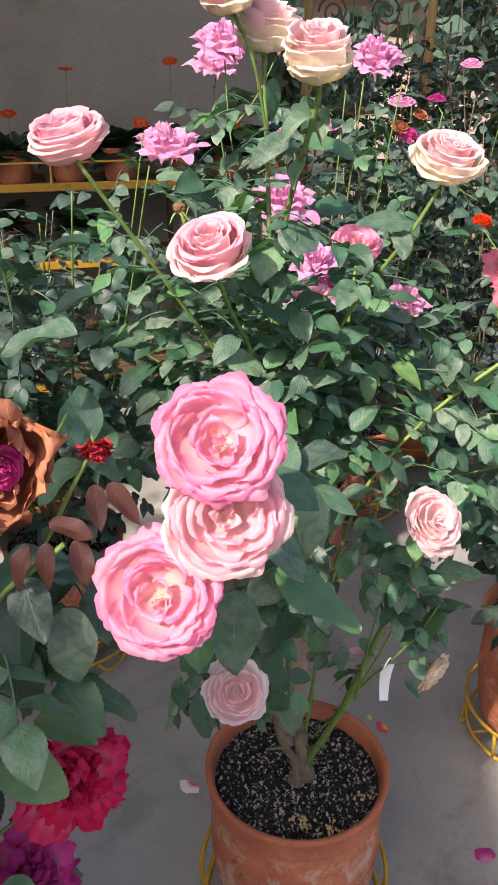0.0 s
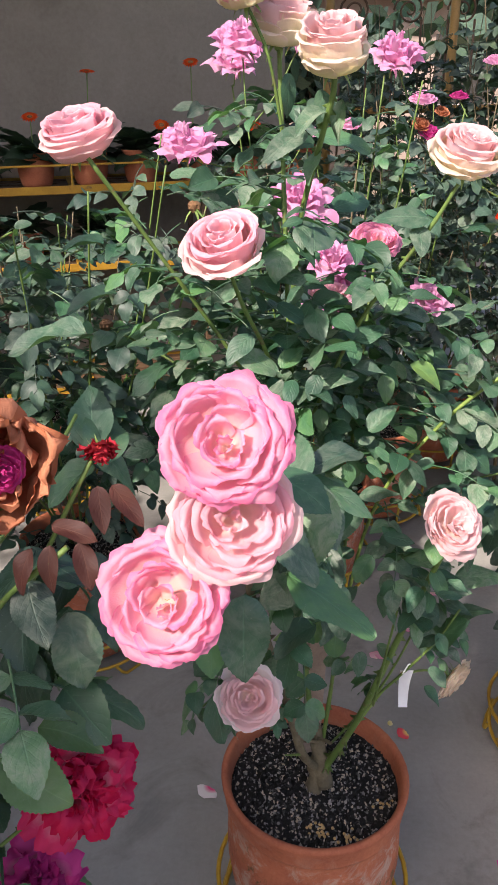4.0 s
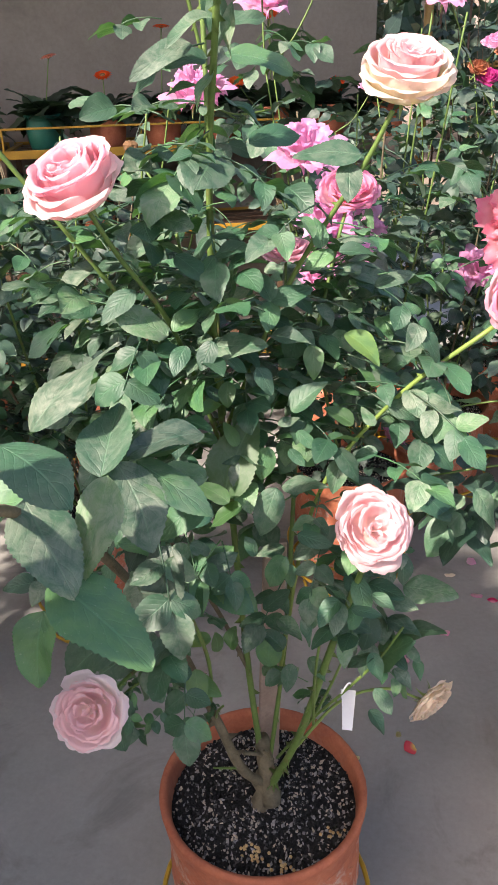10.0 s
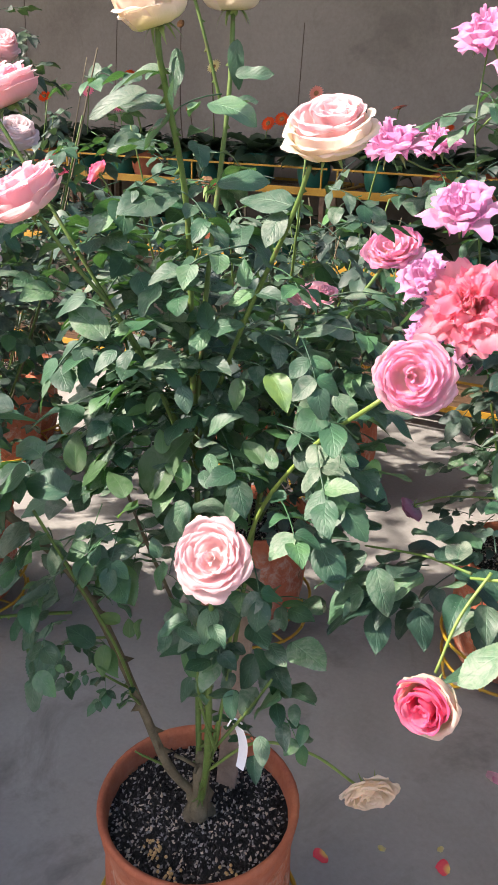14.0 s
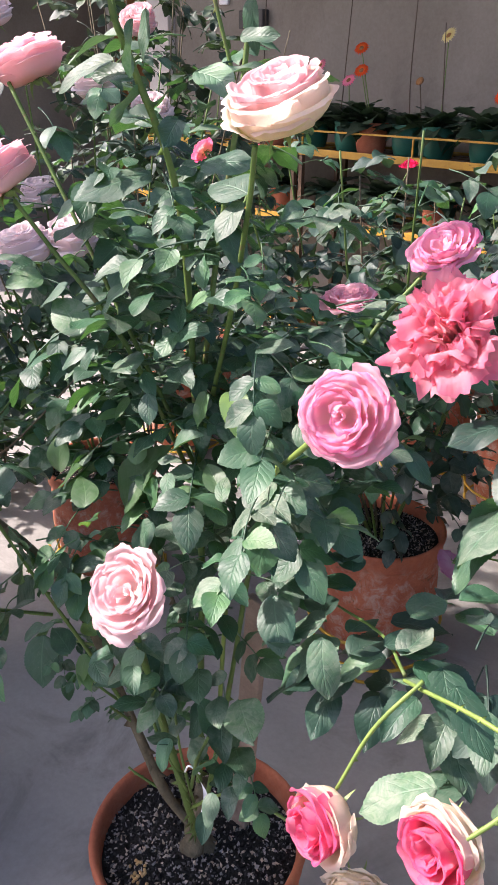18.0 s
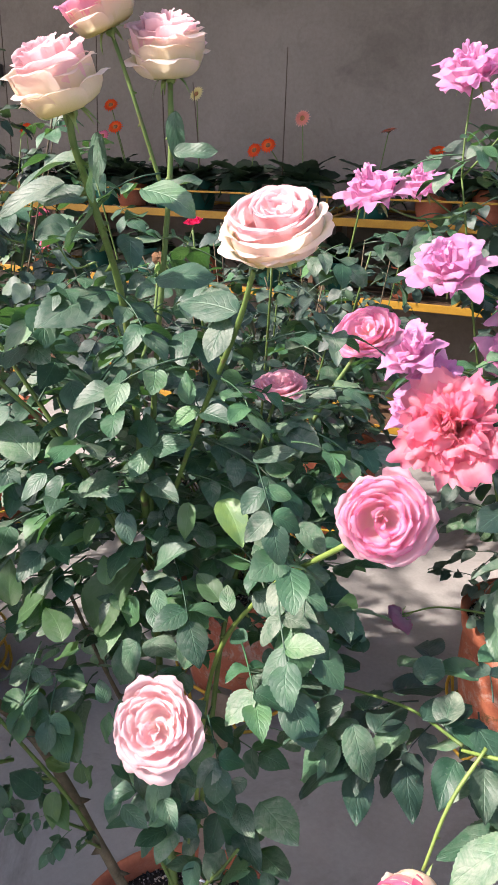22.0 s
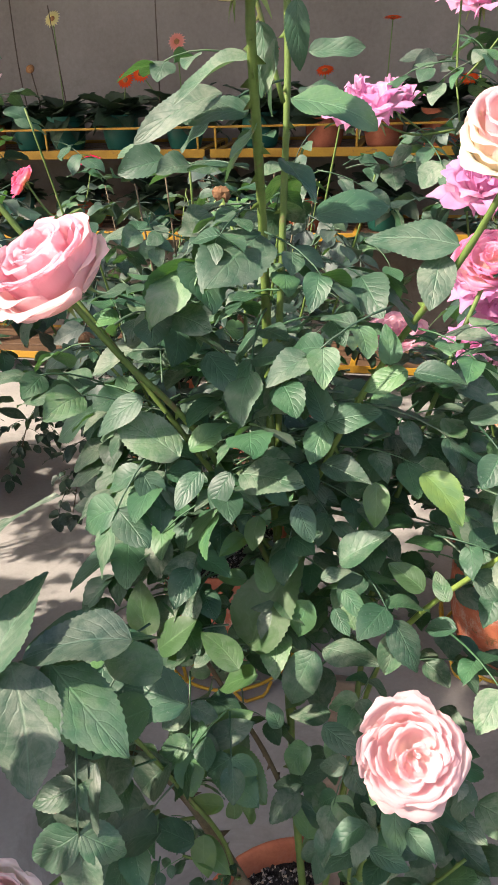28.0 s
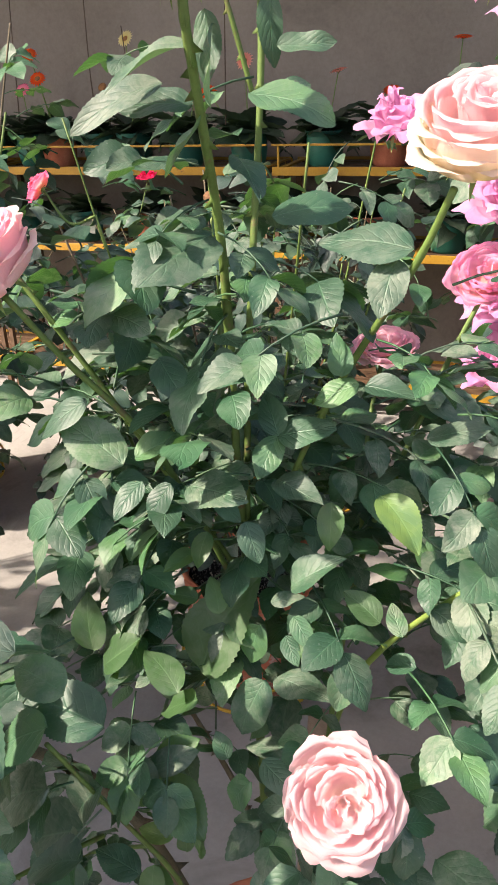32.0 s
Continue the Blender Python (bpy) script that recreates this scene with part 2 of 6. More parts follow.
M["petal_crimson"] = petal_material("crimson_petal", (0.90, 0.36, 0.52), (0.80, 0.055, 0.20), (0.70, 0.015, 0.10), 0.5)
M["petal_magenta"] = petal_material("magenta_petal", (0.80, 0.36, 0.58), (0.70, 0.09, 0.38), (0.55, 0.04, 0.26), 0.5)
M["petal_purple"] = petal_material("faded_purple_petal", (0.66, 0.42, 0.48), (0.54, 0.27, 0.37), (0.44, 0.19, 0.28), 0.5)
M["petal_brown"] = petal_material("withered_petal", (0.36, 0.11, 0.06), (0.56, 0.235, 0.13), (0.42, 0.15, 0.07), 0.6, 0.25, 0.85)
M["petal_dryred"] = petal_material("dry_red_petal", (0.40, 0.04, 0.03), (0.46, 0.03, 0.05), (0.40, 0.02, 0.03), 0.6, 0.15, 0.7)
M["petal_orange"] = petal_material("orange_petal", (0.85, 0.20, 0.03), (0.80, 0.10, 0.015), (0.75, 0.06, 0.01))
M["petal_palewhite"] = petal_material("white_petal", (0.90, 0.86, 0.72), (0.95, 0.88, 0.86), (0.95, 0.84, 0.86))
M["petal_lemon"] = petal_material("pale_lemon_petal", (0.75, 0.68, 0.25), (0.82, 0.76, 0.38), (0.84, 0.80, 0.50))
M["petal_salmon"] = petal_material("salmon_petal", (0.75, 0.22, 0.12), (0.80, 0.32, 0.24), (0.82, 0.42, 0.36))
M["petal_torn_red"] = petal_material("red_and_yellow_petal", (0.95, 0.74, 0.22), (0.90, 0.13, 0.15), (0.86, 0.08, 0.12), 0.1, 0.2)
M["petal_torn_white"] = petal_material("white_and_crimson_petal", (0.80, 0.06, 0.24), (0.96, 0.93, 0.92), (0.96, 0.93, 0.93), 0.1, 0.2)
M["cane"] = rough_material("green_cane", (0.065, 0.115, 0.025), (0.120, 0.195, 0.045), 30.0, (0.16, 0.20, 0.065), 0.55, 0.4, 300.0, 0.0008, (0.13, 0.085, 0.045), (0.57, 0.70), 45.0)
M["cane_young"] = rough_material("young_green_cane", (0.12, 0.19, 0.04), (0.19, 0.27, 0.06), 40.0, None, 0.45, 0.2, 300.0, 0.0005)
M["cane_old"] = rough_material("old_woody_cane", (0.07, 0.06, 0.035), (0.17, 0.14, 0.085), 35.0, (0.25, 0.22, 0.16), 0.85, 0.7, 240.0, 0.002)
M["sepal"] = rough_material("sepal", (0.12, 0.19, 0.05), (0.22, 0.30, 0.09), 60.0, None, 0.5, 0.2, 300.0, 0.0005)


def clay_material():
    """Terracotta with lime bloom and green moss specks."""
    m, nt, b = mat_base("terracotta", 0.8, 0.3)
    vec = world_vec(nt)
    big, small = noise_fac(nt, 10.0, 5.0, 0.6, vec, 0.4), noise_fac(nt, 190.0, 4.0, 0.7, vec)
    f = math_nd(nt, "ADD", math_nd(nt, "MULTIPLY", big, 0.7), math_nd(nt, "MULTIPLY", small, 0.3))
    col = ramp(nt, f, [(0.3, (0.25, 0.066, 0.036)), (0.58, (0.43, 0.14, 0.068)), (0.75, (0.52, 0.22, 0.115))])
    z = nt.nodes.new("ShaderNodeSeparateXYZ")
    nt.links.new(vec, z.inputs[0])
    body = ramp(nt, z.outputs[2], [(0.27, (1, 1, 1)), (0.31, grey(0.25)), (0.34, grey(0.05))])
    lime = ramp(nt, noise_fac(nt, 24.0, 6.0, 0.75, vec, 0.6), [(0.50, (0, 0, 0)), (0.63, (1, 1, 1))])
    col = mixc(nt, math_nd(nt, "MULTIPLY", math_nd(nt, "MULTIPLY", lime, body), 0.62), col, (0.46, 0.38, 0.31))
    moss = ramp(nt, noise_fac(nt, 17.0, 6.0, 0.8, vec, 1.0), [(0.575, (0, 0, 0)), (0.65, (1, 1, 1))])
    col = mixc(nt, math_nd(nt, "MULTIPLY", math_nd(nt, "MULTIPLY", moss, body), 0.75), col, (0.07, 0.075, 0.03))
    nt.links.new(col, b.inputs["Base Color"])
    bump(nt, b, math_nd(nt, "ADD", small, math_nd(nt, "MULTIPLY", lime, 0.5)), 0.4, 0.0014)
    return m


M["terracotta"] = clay_material()
M["pellet"] = rough_material("fertiliser_pellet", (0.40, 0.24, 0.09), (0.58, 0.40, 0.18), 60.0, None, 0.6, 0.1, 300.0)
M["clay_dark"] = rough_material("plastic_brown", (0.13, 0.04, 0.025), (0.2, 0.06, 0.035), 12.0, None, 0.6, 0.2, 150.0)
M["green_plastic"] = rough_material("green_plastic", (0.008, 0.075, 0.05), (0.015, 0.115, 0.08), 10.0, None, 0.45, 0.1, 200.0)
M["soil"] = rough_material("potting_soil", (0.008, 0.007, 0.006), (0.022, 0.019, 0.016), 60.0, (0.06, 0.052, 0.045), 0.95, 1.0, 260.0, 0.006)
M["yellow_wire"] = rough_material("yellow_painted_steel", (0.34, 0.20, 0.02), (0.50, 0.32, 0.03), 25.0, None, 0.42, 0.2, 200.0, 0.0006, (0.16, 0.09, 0.03), (0.64, 0.74), 45.0)
M["yellow_rail"] = rough_material("yellow_painted_angle", (0.25, 0.13, 0.012), (0.38, 0.215, 0.02), 12.0, None, 0.5, 0.2, 200.0, 0.0006, (0.12, 0.07, 0.03), (0.62, 0.74), 20.0)
M["concrete"] = rough_material("smooth_concrete", (0.212, 0.209, 0.191), (0.315, 0.311, 0.285), 2.6, (0.40, 0.396, 0.365), 0.62, 0.25, 80.0, 0.0015, (0.148, 0.145, 0.133), (0.53, 0.74), 3.4)
M["render"] = rough_material("weathered_cement_plaster", (0.138, 0.121, 0.098), (0.220, 0.200, 0.168), 1.6, (0.28, 0.256, 0.220), 0.9, 0.4, 60.0, 0.003, (0.098, 0.086, 0.070), (0.55, 0.8), 2.3)
M["pale_plaster"] = rough_material("pale_plaster", (0.46, 0.42, 0.39), (0.58, 0.54, 0.50), 3.0, None, 0.85, 0.3, 80.0)
M["brown_door"] = rough_material("brown_stained_wood", (0.13, 0.055, 0.018), (0.22, 0.10, 0.035), 6.0, None, 0.5, 0.3, 90.0)
M["stake"] = rough_material("weathered_bare_wood", (0.22, 0.16, 0.12), (0.36, 0.27, 0.21), 22.0, (0.44, 0.36, 0.30), 0.85, 0.7, 200.0, 0.002)
M["tag"] = rough_material("white_card", (0.68, 0.69, 0.72), (0.78, 0.79, 0.81), 12.0, None, 0.6, 0.1, 200.0)
M["switch_box"] = rough_material("dark_metal_box", (0.03, 0.028, 0.026), (0.07, 0.065, 0.06), 14.0, None, 0.6, 0.3, 200.0)
M["bamboo"] = rough_material("bamboo_pole", (0.20, 0.115, 0.03), (0.32, 0.19, 0.05), 12.0, None, 0.55, 0.3, 150.0)
M["iron"] = rough_material("brown_painted_iron", (0.06, 0.035, 0.02), (0.11, 0.065, 0.035), 20.0, None, 0.6, 0.3, 200.0)
M["far_house"] = rough_material("cream_house_wall", (0.34, 0.27, 0.23), (0.42, 0.34, 0.29), 0.8, None, 0.9, 0.2, 20.0)
M["far_roof"] = rough_material("rosy_roof", (0.50, 0.30, 0.26), (0.60, 0.38, 0.33), 0.9, None, 0.9, 0.2, 20.0)
M["bark"] = rough_material("dark_bark", (0.05, 0.035, 0.025), (0.10, 0.075, 0.055), 14.0, None, 0.9, 0.8, 90.0, 0.004)
M["ground"] = rough_material("bare_earth", (0.14, 0.11, 0.08), (0.24, 0.19, 0.14), 0.5, None, 0.95, 0.5, 20.0, 0.01)
M["seedhead"] = rough_material("dry_seedhead", (0.10, 0.05, 0.025), (0.20, 0.11, 0.05), 60.0, None, 0.9, 0.6, 300.0)
M["gerbera_eye"] = rough_material("gerbera_eye", (0.10, 0.04, 0.02), (0.28, 0.14, 0.05), 80.0, None, 0.9, 0.6, 300.0)


def grit_material():
    m, nt, b = mat_base("grit", 0.85, 0.3)
    isl = nt.nodes.new("ShaderNodeNewGeometry").outputs["Random Per Island"]
    col = ramp(nt, isl, [(0.0, (0.012, 0.011, 0.010)), (0.58, (0.022, 0.020, 0.018)), (0.66, (0.07, 0.065, 0.06)), (0.84, (0.28, 0.265, 0.25)), (1.0, (0.48, 0.38, 0.27))])
    nt.links.new(col, b.inputs["Base Color"])
    return m


M["grit"] = grit_material()


# ---------------------------------------------------------------- mesh helpers
def mesh(name, verts, faces, material, uvs=None, smooth=True):
    me = bpy.data.meshes.new(name)
    me.from_pydata([tuple(v) for v in verts], [], faces)
    if uvs is not None:
        layer = me.uv_layers.new(name="UVMap")
        idx = np.empty(len(me.loops), dtype=np.int32)
        me.loops.foreach_get("vertex_index", idx)
        layer.data.foreach_set("uv", np.asarray(uvs, dtype=np.float32)[idx].ravel())
    if smooth:
        me.polygons.foreach_set("use_smooth", [True] * len(me.polygons))
    if material is not None:
        me.materials.append(material)
    me.update()
    return me


def part(name, me, parent, label="", m=None):
    """One mesh object under a thing or a part."""
    ob = new(name, me)
    ob.parent = parent
    if m is not None:
        ob.matrix_basis = m
    if label:
        ob["label"] = label
    return ob


def shift(parent):
    """From world places to a thing that stands unturned."""
    return Matrix.Translation(-parent.matrix_basis.translation)


def thing(name, label, category, group="", m=None, me=None, kind=""):
    ob = new(name, me)
    if m is not None:
        ob.matrix_basis = m
    return tagged(ob, label, category, group, kind)


def box_me(name, material, lo, hi, bevel=0.0):
    bm = bmesh.new()
    bmesh.ops.create_cube(bm, size=1.0)
    lo, hi = Vector(lo), Vector(hi)
    for v in bm.verts:
        v.co = Vector(((v.co.x + 0.5) * (hi.x - lo.x) + lo.x, (v.co.y + 0.5) * (hi.y - lo.y) + lo.y, (v.co.z + 0.5) * (hi.z - lo.z) + lo.z))
    if bevel:
        bmesh.ops.bevel(bm, geom=bm.edges[:], offset=bevel, segments=2, affect="EDGES", profile=0.5)
    me = bpy.data.meshes.new(name)
    bm.to_mesh(me)
    bm.free()
    me.materials.append(material)
    return me


def lathe(profile, seg=40, wobble=0.0, seed=0):
    """Verts and faces of a surface of revolution from (r, z) pairs."""
    rng = random.Random(seed)
    ph = rng.random() * 6
    verts, faces = [], []
    for r, z in profile:
        for i in range(seg):
            a = 2 * math.pi * i / seg
            k = 1 + wobble * math.sin(2 * a + ph)
            verts.append((r * k * math.cos(a), r * k * math.sin(a), z))
    for j in range(len(profile) - 1):
        for i in range(seg):
            i2 = (i + 1) % seg
            faces.append((j * seg + i, j * seg + i2, (j + 1) * seg + i2, (j + 1) * seg + i))
    return verts, faces


def smooth_path(pts, n):
    """Catmull-Rom through the points, n samples."""
    p = [Vector(q) for q in pts]
    p = [p[0] * 2 - p[1]] + p + [p[-1] * 2 - p[-2]]
    out = []
    m = len(p) - 3
    for i in range(n + 1):
        s = min(i / n * m, m - 1e-6)
        k = int(s)
        t = s - k
        a, b, c, d = p[k:k + 4]
        out.append(0.5 * ((2 * b) + (c - a) * t + (2 * a - 5 * b + 4 * c - d) * t * t + (3 * b - a - 3 * c + d) * t ** 3))
    return out


def tube(path, r0, r1, seg=6, close=False, knots=0.0, seed=0):
    """Verts and faces of a tapered tube along a path."""
    rng = random.Random(seed)
    verts, faces = [], []
    n = len(path)
    prev = Vector((0.3, 0.2, 0.93))
    for i, p in enumerate(path):
        d = (path[(i + 1) % n if close else min(i + 1, n - 1)] - path[(i - 1) % n if close else max(i - 1, 0)])
        d = d.normalized() if d.length > 1e-9 else Vector((0, 0, 1))
        x = prev - d * prev.dot(d)
        if x.length < 1e-3:
            x = Vector((1, 0, 0)) - d * d.x
        x.normalize()
        prev = x
        y = d.cross(x)
        r = (r0 + (r1 - r0) * i / (n - 1)) * (1 + knots * (rng.random() - 0.4))
        for k in range(seg):
            a = 2 * math.pi * k / seg
            verts.append(p + (x * math.cos(a) + y * math.sin(a)) * r)
    rings = n if close else n - 1
    for i in range(rings):
        for k in range(seg):
            k2, i2 = (k + 1) % seg, (i + 1) % n
            faces.append((i * seg + k, i * seg + k2, i2 * seg + k2, i2 * seg + k))
    if not close:
        faces.append(tuple(range(seg))[::-1])
        faces.append(tuple((n - 1) * seg + k for k in range(seg)))
    return verts, faces


def joined(*pieces):
    verts, faces = [], []
    for v, f in pieces:
        o = len(verts)
        verts += list(v)
        faces += [tuple(i + o for i in q) for q in f]
    return verts, faces


# ---------------------------------------------------------------- leaves
def leaflet(length, width, droop, fold, curl, rng, teeth=9, across=2):
    """A saw-toothed oval rose leaflet with a drawn-out tip along +y, upper side +z: verts, faces, uvs."""
    n = teeth + 3
    verts, faces, uvs = [], [], []
    cols = 2 * across + 1
    ph, am = rng.random() * 6, rng.uniform(0.015, 0.05)
    twist = rng.uniform(-0.35, 0.35)
    skew = rng.uniform(-0.10, 0.10)
    blunt = rng.uniform(0.82, 0.98)
    for i in range(n + 1):
        v = i / n
        w = width * 0.5 * (v ** 0.58) * max(0.0, 1 - v) ** blunt * 2.58
        tooth = 0 < i < n and i % 2 == 1
        for k in range(cols):
            u = (k - across) / across
            edge = abs(u) == 1
            x = u * w * ((1.03 if tooth else 0.975) if edge else 1.0)
            y = length * (v + (0.35 / n if edge and tooth else 0.0))
            z = fold * abs(u) * w - droop * length * v * v + am * length * math.sin(v * 9 + ph + 1.5 * u) * abs(u) - curl * u * u * w
            x += skew * length * math.sin(v * math.pi) * 0.5
            z += x * math.sin(twist * v * 2)
            verts.append((x, y, z))
            uvs.append((0.5 + u * 0.5, v))
    for i in range(n):
        for k in range(cols - 1):
            a = i * cols + k
            faces.append((a, a + 1, a + cols + 1, a + cols))
    return verts, faces, uvs


RAW = {}


def compound(count, rng, size=1.0, slim=1.0, material="leaf", droop=0.16, teeth=12):
    """A rose leaf of that many leaflets on one stalk, about 0.13 m long, stalk at the origin, along +y."""
    verts, faces, uvs = [], [], []

    def add(vs, fs, us, m):
        o = len(verts)
        verts.extend([m @ Vector(q) for q in vs])
        faces.extend([tuple(i + o for i in q) for q in fs])
        uvs.extend(us)

    stem_len = 0.035 + 0.026 * (count // 2)
    spine = [Vector((0, stem_len * s, 0.10 * stem_len * math.sin(s * 2.2) - 0.16 * stem_len * s * s)) for s in [0, 0.25, 0.5, 0.75, 1.0]]
    tv, tf = tube(spine, 0.0013, 0.0008, 4)
    add(tv, tf, [(0.2, 0.5)] * len(tv), Matrix())
    L = rng.uniform(0.043, 0.053)
    vs, fs, us = leaflet(L, L * rng.uniform(0.68, 0.80) * slim, droop + rng.uniform(-0.1, 0.25), rng.uniform(0.08, 0.42), rng.uniform(-0.1, 0.25), rng, teeth)
    add(vs, fs, us, Matrix.Translation(spine[-1]) @ Euler((rng.uniform(-0.35, 0.1), rng.uniform(-0.25, 0.25), rng.uniform(-0.15, 0.15))).to_matrix().to_4x4())
    for pair in range(count // 2):
        s = 0.86 - pair * 0.42
        at = spine[0].lerp(spine[-1], s) + Vector((0, 0, 0.002))
        for side in (-1, 1):
            l2 = L * rng.uniform(0.80, 0.95) * (0.88 ** pair)
            vs, fs, us = leaflet(l2, l2 * rng.uniform(0.68, 0.82) * slim, droop + rng.uniform(-0.1, 0.3), rng.uniform(0.08, 0.42), rng.uniform(-0.1, 0.25), rng, teeth)
            add(vs, fs, us, Matrix.Translation(at) @ Euler((rng.uniform(-0.3, 0.15), side * rng.uniform(-0.1, 0.45), -side * rng.uniform(0.85, 1.25))).to_matrix().to_4x4())
    me = mesh("leaf", [v * size for v in verts], faces, M[material], uvs)
    RAW[me.name] = (np.array([tuple(v * size) for v in verts]), faces, uvs)
    return me


LEAF = {}
for key, mat_name, number in (("leaf", "leaf", 12), ("dark", "leaf_dark", 8), ("young", "leaf_young", 5), ("red", "leaf_red", 4)):
    rng = random.Random({"leaf": 11, "dark": 23, "young": 31, "red": 43}[key])
    LEAF[key] = [compound(rng.choice([5, 5, 5, 3]) if key != "red" else 3, rng, 1.0, 1.0 if key != "red" else 0.8, mat_name, 0.16, 9 if key == "dark" else 17) for _ in range(number)]
rng = random.Random(77)
for key, mat_name, wide in (("single", "leaf_near", 0.062), ("single_young", "leaf_young", 0.060), ("slim", "leaf_near", 0.044), ("single_dark", "leaf_near_dark", 0.066), ("single_red", "leaf_red", 0.046), ("single_ochre", "leaf_ochre", 0.058)):
    LEAF[key] = []
    for _ in range(6):
        vs, fs, us = leaflet(0.1, wide * rng.uniform(0.93, 1.07), rng.uniform(0.05, 0.38), rng.uniform(0.08, 0.42), rng.uniform(-0.1, 0.2), rng, 33, 3)
        LEAF[key].append(mesh("leaf", vs, fs, M[mat_name], us))


def leaf_pose(at, heading, tilt, roll=0.0, size=1.0):
    """heading: degrees from +x of the way the tip points; tilt: degrees up; roll about its length."""
    return pose(*at, 0, 0, heading - 90) @ pose(0, 0, 0, tilt, 0, 0) @ pose(0, 0, 0, 0, roll, 0) @ Matrix.Scale(size, 4)


FREE = []      # (place, way, reach): clear air before an open flower


def pierces(at, heading, tilt, length):
    """Whether a leaf from here would run into an open flower."""
    h, t = radians(heading), radians(tilt)
    way = Vector((math.cos(h) * math.cos(t), math.sin(h) * math.cos(t), math.sin(t)))
    return any((Vector(at) + way * length * k / 4 - p - ax * reach * 0.4).length < reach * 0.95 for p, ax, reach in FREE for k in range(5))


SHOWN = []     # places of leaves that stand clear in front of the rest
OUTWARD = Vector((0.33, -0.78, 0.53))


def leaf(parent, key, at, heading, tilt, roll, size, rng):
    c = Vector(at) + Vector((math.cos(radians(heading)), math.sin(radians(heading)), math.sin(radians(tilt)))) * 0.06 * size
    for p, ax, reach in FREE:
        d = c - p
        along = d.dot(ax)
        if -0.02 < along < 0.40 and (d - ax * along).length < reach + 0.035:
            return None
    for p in SHOWN:
        d = c - p
        along = d.dot(OUTWARD)
        if 0.0 < along < 0.30 and (d - OUTWARD * along).length < 0.036:
            return None
    if pierces(at, heading, tilt, 0.115 * size):
        return None
    return part("leaf", rng.choice(LEAF[key]), parent, "", shift(parent) @ leaf_pose(at, heading, tilt, roll, size))


# ---------------------------------------------------------------- blooms
def petal(length, half_angle, phis, r0, z0, rng, ruffle=0.03, point=0.0, cup=0.0, nu=8, nv=7):
    """A petal that starts on a ring of radius r0 and follows lean angles (degrees from upright) base, middle, tip."""
    verts, faces, uvs = [], [], []
    a0, a1, a2 = [radians(p) for p in phis]
    ph = [rng.random() * 6 for _ in range(4)]
    lean = rng.uniform(-0.06, 0.06)
    for i in range(nu + 1):
        u = 2 * i / nu - 1
        ln = length * (1 - 0.16 * abs(u) ** 2.2 - 0.12 * u ** 6 + point * (1 - abs(u)) ** 2 - point * 0.5 * abs(u))
        r, z = r0, z0
        for j in range(nv + 1):
            v = j / nv
            if j:
                s = v - 0.5 / nv
                phi = a0 + (a1 - a0) * min(1, s / 0.45) if s < 0.45 else a1 + (a2 - a1) * ((s - 0.45) / 0.55) ** 1.6
                r += ln / nv * math.sin(phi)
                z += ln / nv * math.cos(phi)
            w = half_angle * (0.55 + 0.45 * math.sin(min(1.0, v * 1.5) * math.pi / 2)) * (1 - 0.1 * v ** 5)
            a = u * w + lean * v
            rr = max(0.004, r) + cup * u * u * v * length
            wav = ruffle * v * v * (math.sin(u * 5.5 + ph[0]) + 0.7 * math.sin(u * 10 + ph[1]))
            rr2 = rr + wav * length
            zz = z + 0.6 * ruffle * v * v * length * math.sin(u * 8 + ph[2])
            verts.append((rr2 * math.cos(a), rr2 * math.sin(a), zz))
            uvs.append((i / nu, v))
    for i in range(nu):
        for j in range(nv):
            a = i * (nv + 1) + j
            faces.append((a, a + nv + 1, a + nv + 2, a + 1))
    return verts, faces, uvs


def shell_petal(pts, half, rng, ruffle=0.03, tip=0.22, tip_pow=2.6, roll=0.0, nu=14, nv=9):
    """A petal as a strip of a shell of revolution through (r, z) points; one side tucks under its neighbour."""
    prof = smooth_path([(r, 0, z) for r, z in pts], 24)
    verts, faces, uvs = [], [], []
    ph = [rng.random() * 6 for _ in range(5)]
    lean = rng.uniform(-0.08, 0.08)
    lop = rng.uniform(-0.05, 0.05)
    crease = rng.uniform(-0.5, 0.5)
    tuck = 0.05
    for i in range(nu + 1):
        u = 2 * i / nu - 1
        nick = 0.034 * math.sin(u * 6 + ph[3]) + 0.012 * math.sin(u * 14 + ph[4]) - 0.06 * math.exp(-((u - crease) / 0.10) ** 2)
        for j in range(nv + 1):
            v = j / nv
            s = min(1.0, v * (1 - tip * abs(u) ** tip_pow + lop * u + nick * v * v - 0.02)) * 24
            k = min(23, int(s))
            p = prof[k].lerp(prof[k + 1], s - k)
            w = half * (0.5 + 0.5 * math.sin(min(1.0, v * 1.7) * math.pi / 2)) * (1 - 0.08 * v ** 4)
            a = u * w + lean * v
            e = max(0.0, abs(u) - 0.3) / 0.7
            wav = ruffle * v * v * math.sin(u * 3.6 + ph[0]) + ruffle * v ** 6 * (0.55 * math.sin(u * 9 + ph[1]) + 0.4 * math.sin(u * 16 + ph[3]))
            r = max(0.006, (p.x + wav) * (1 + tuck * u * v))
            z = p.z + ruffle * v ** 4 * math.sin(u * 7 + ph[2]) - roll * e * e * v * v - tuck * 0.5 * u * v
            verts.append((r * math.cos(a), r * math.sin(a), z))
            uvs.append((i / nu, v))
    for i in range(nu):
        for j in range(nv):
            q = i * (nv + 1) + j
            faces.append((q, q + nv + 1, q + nv + 2, q + 1))
    return verts, faces, uvs


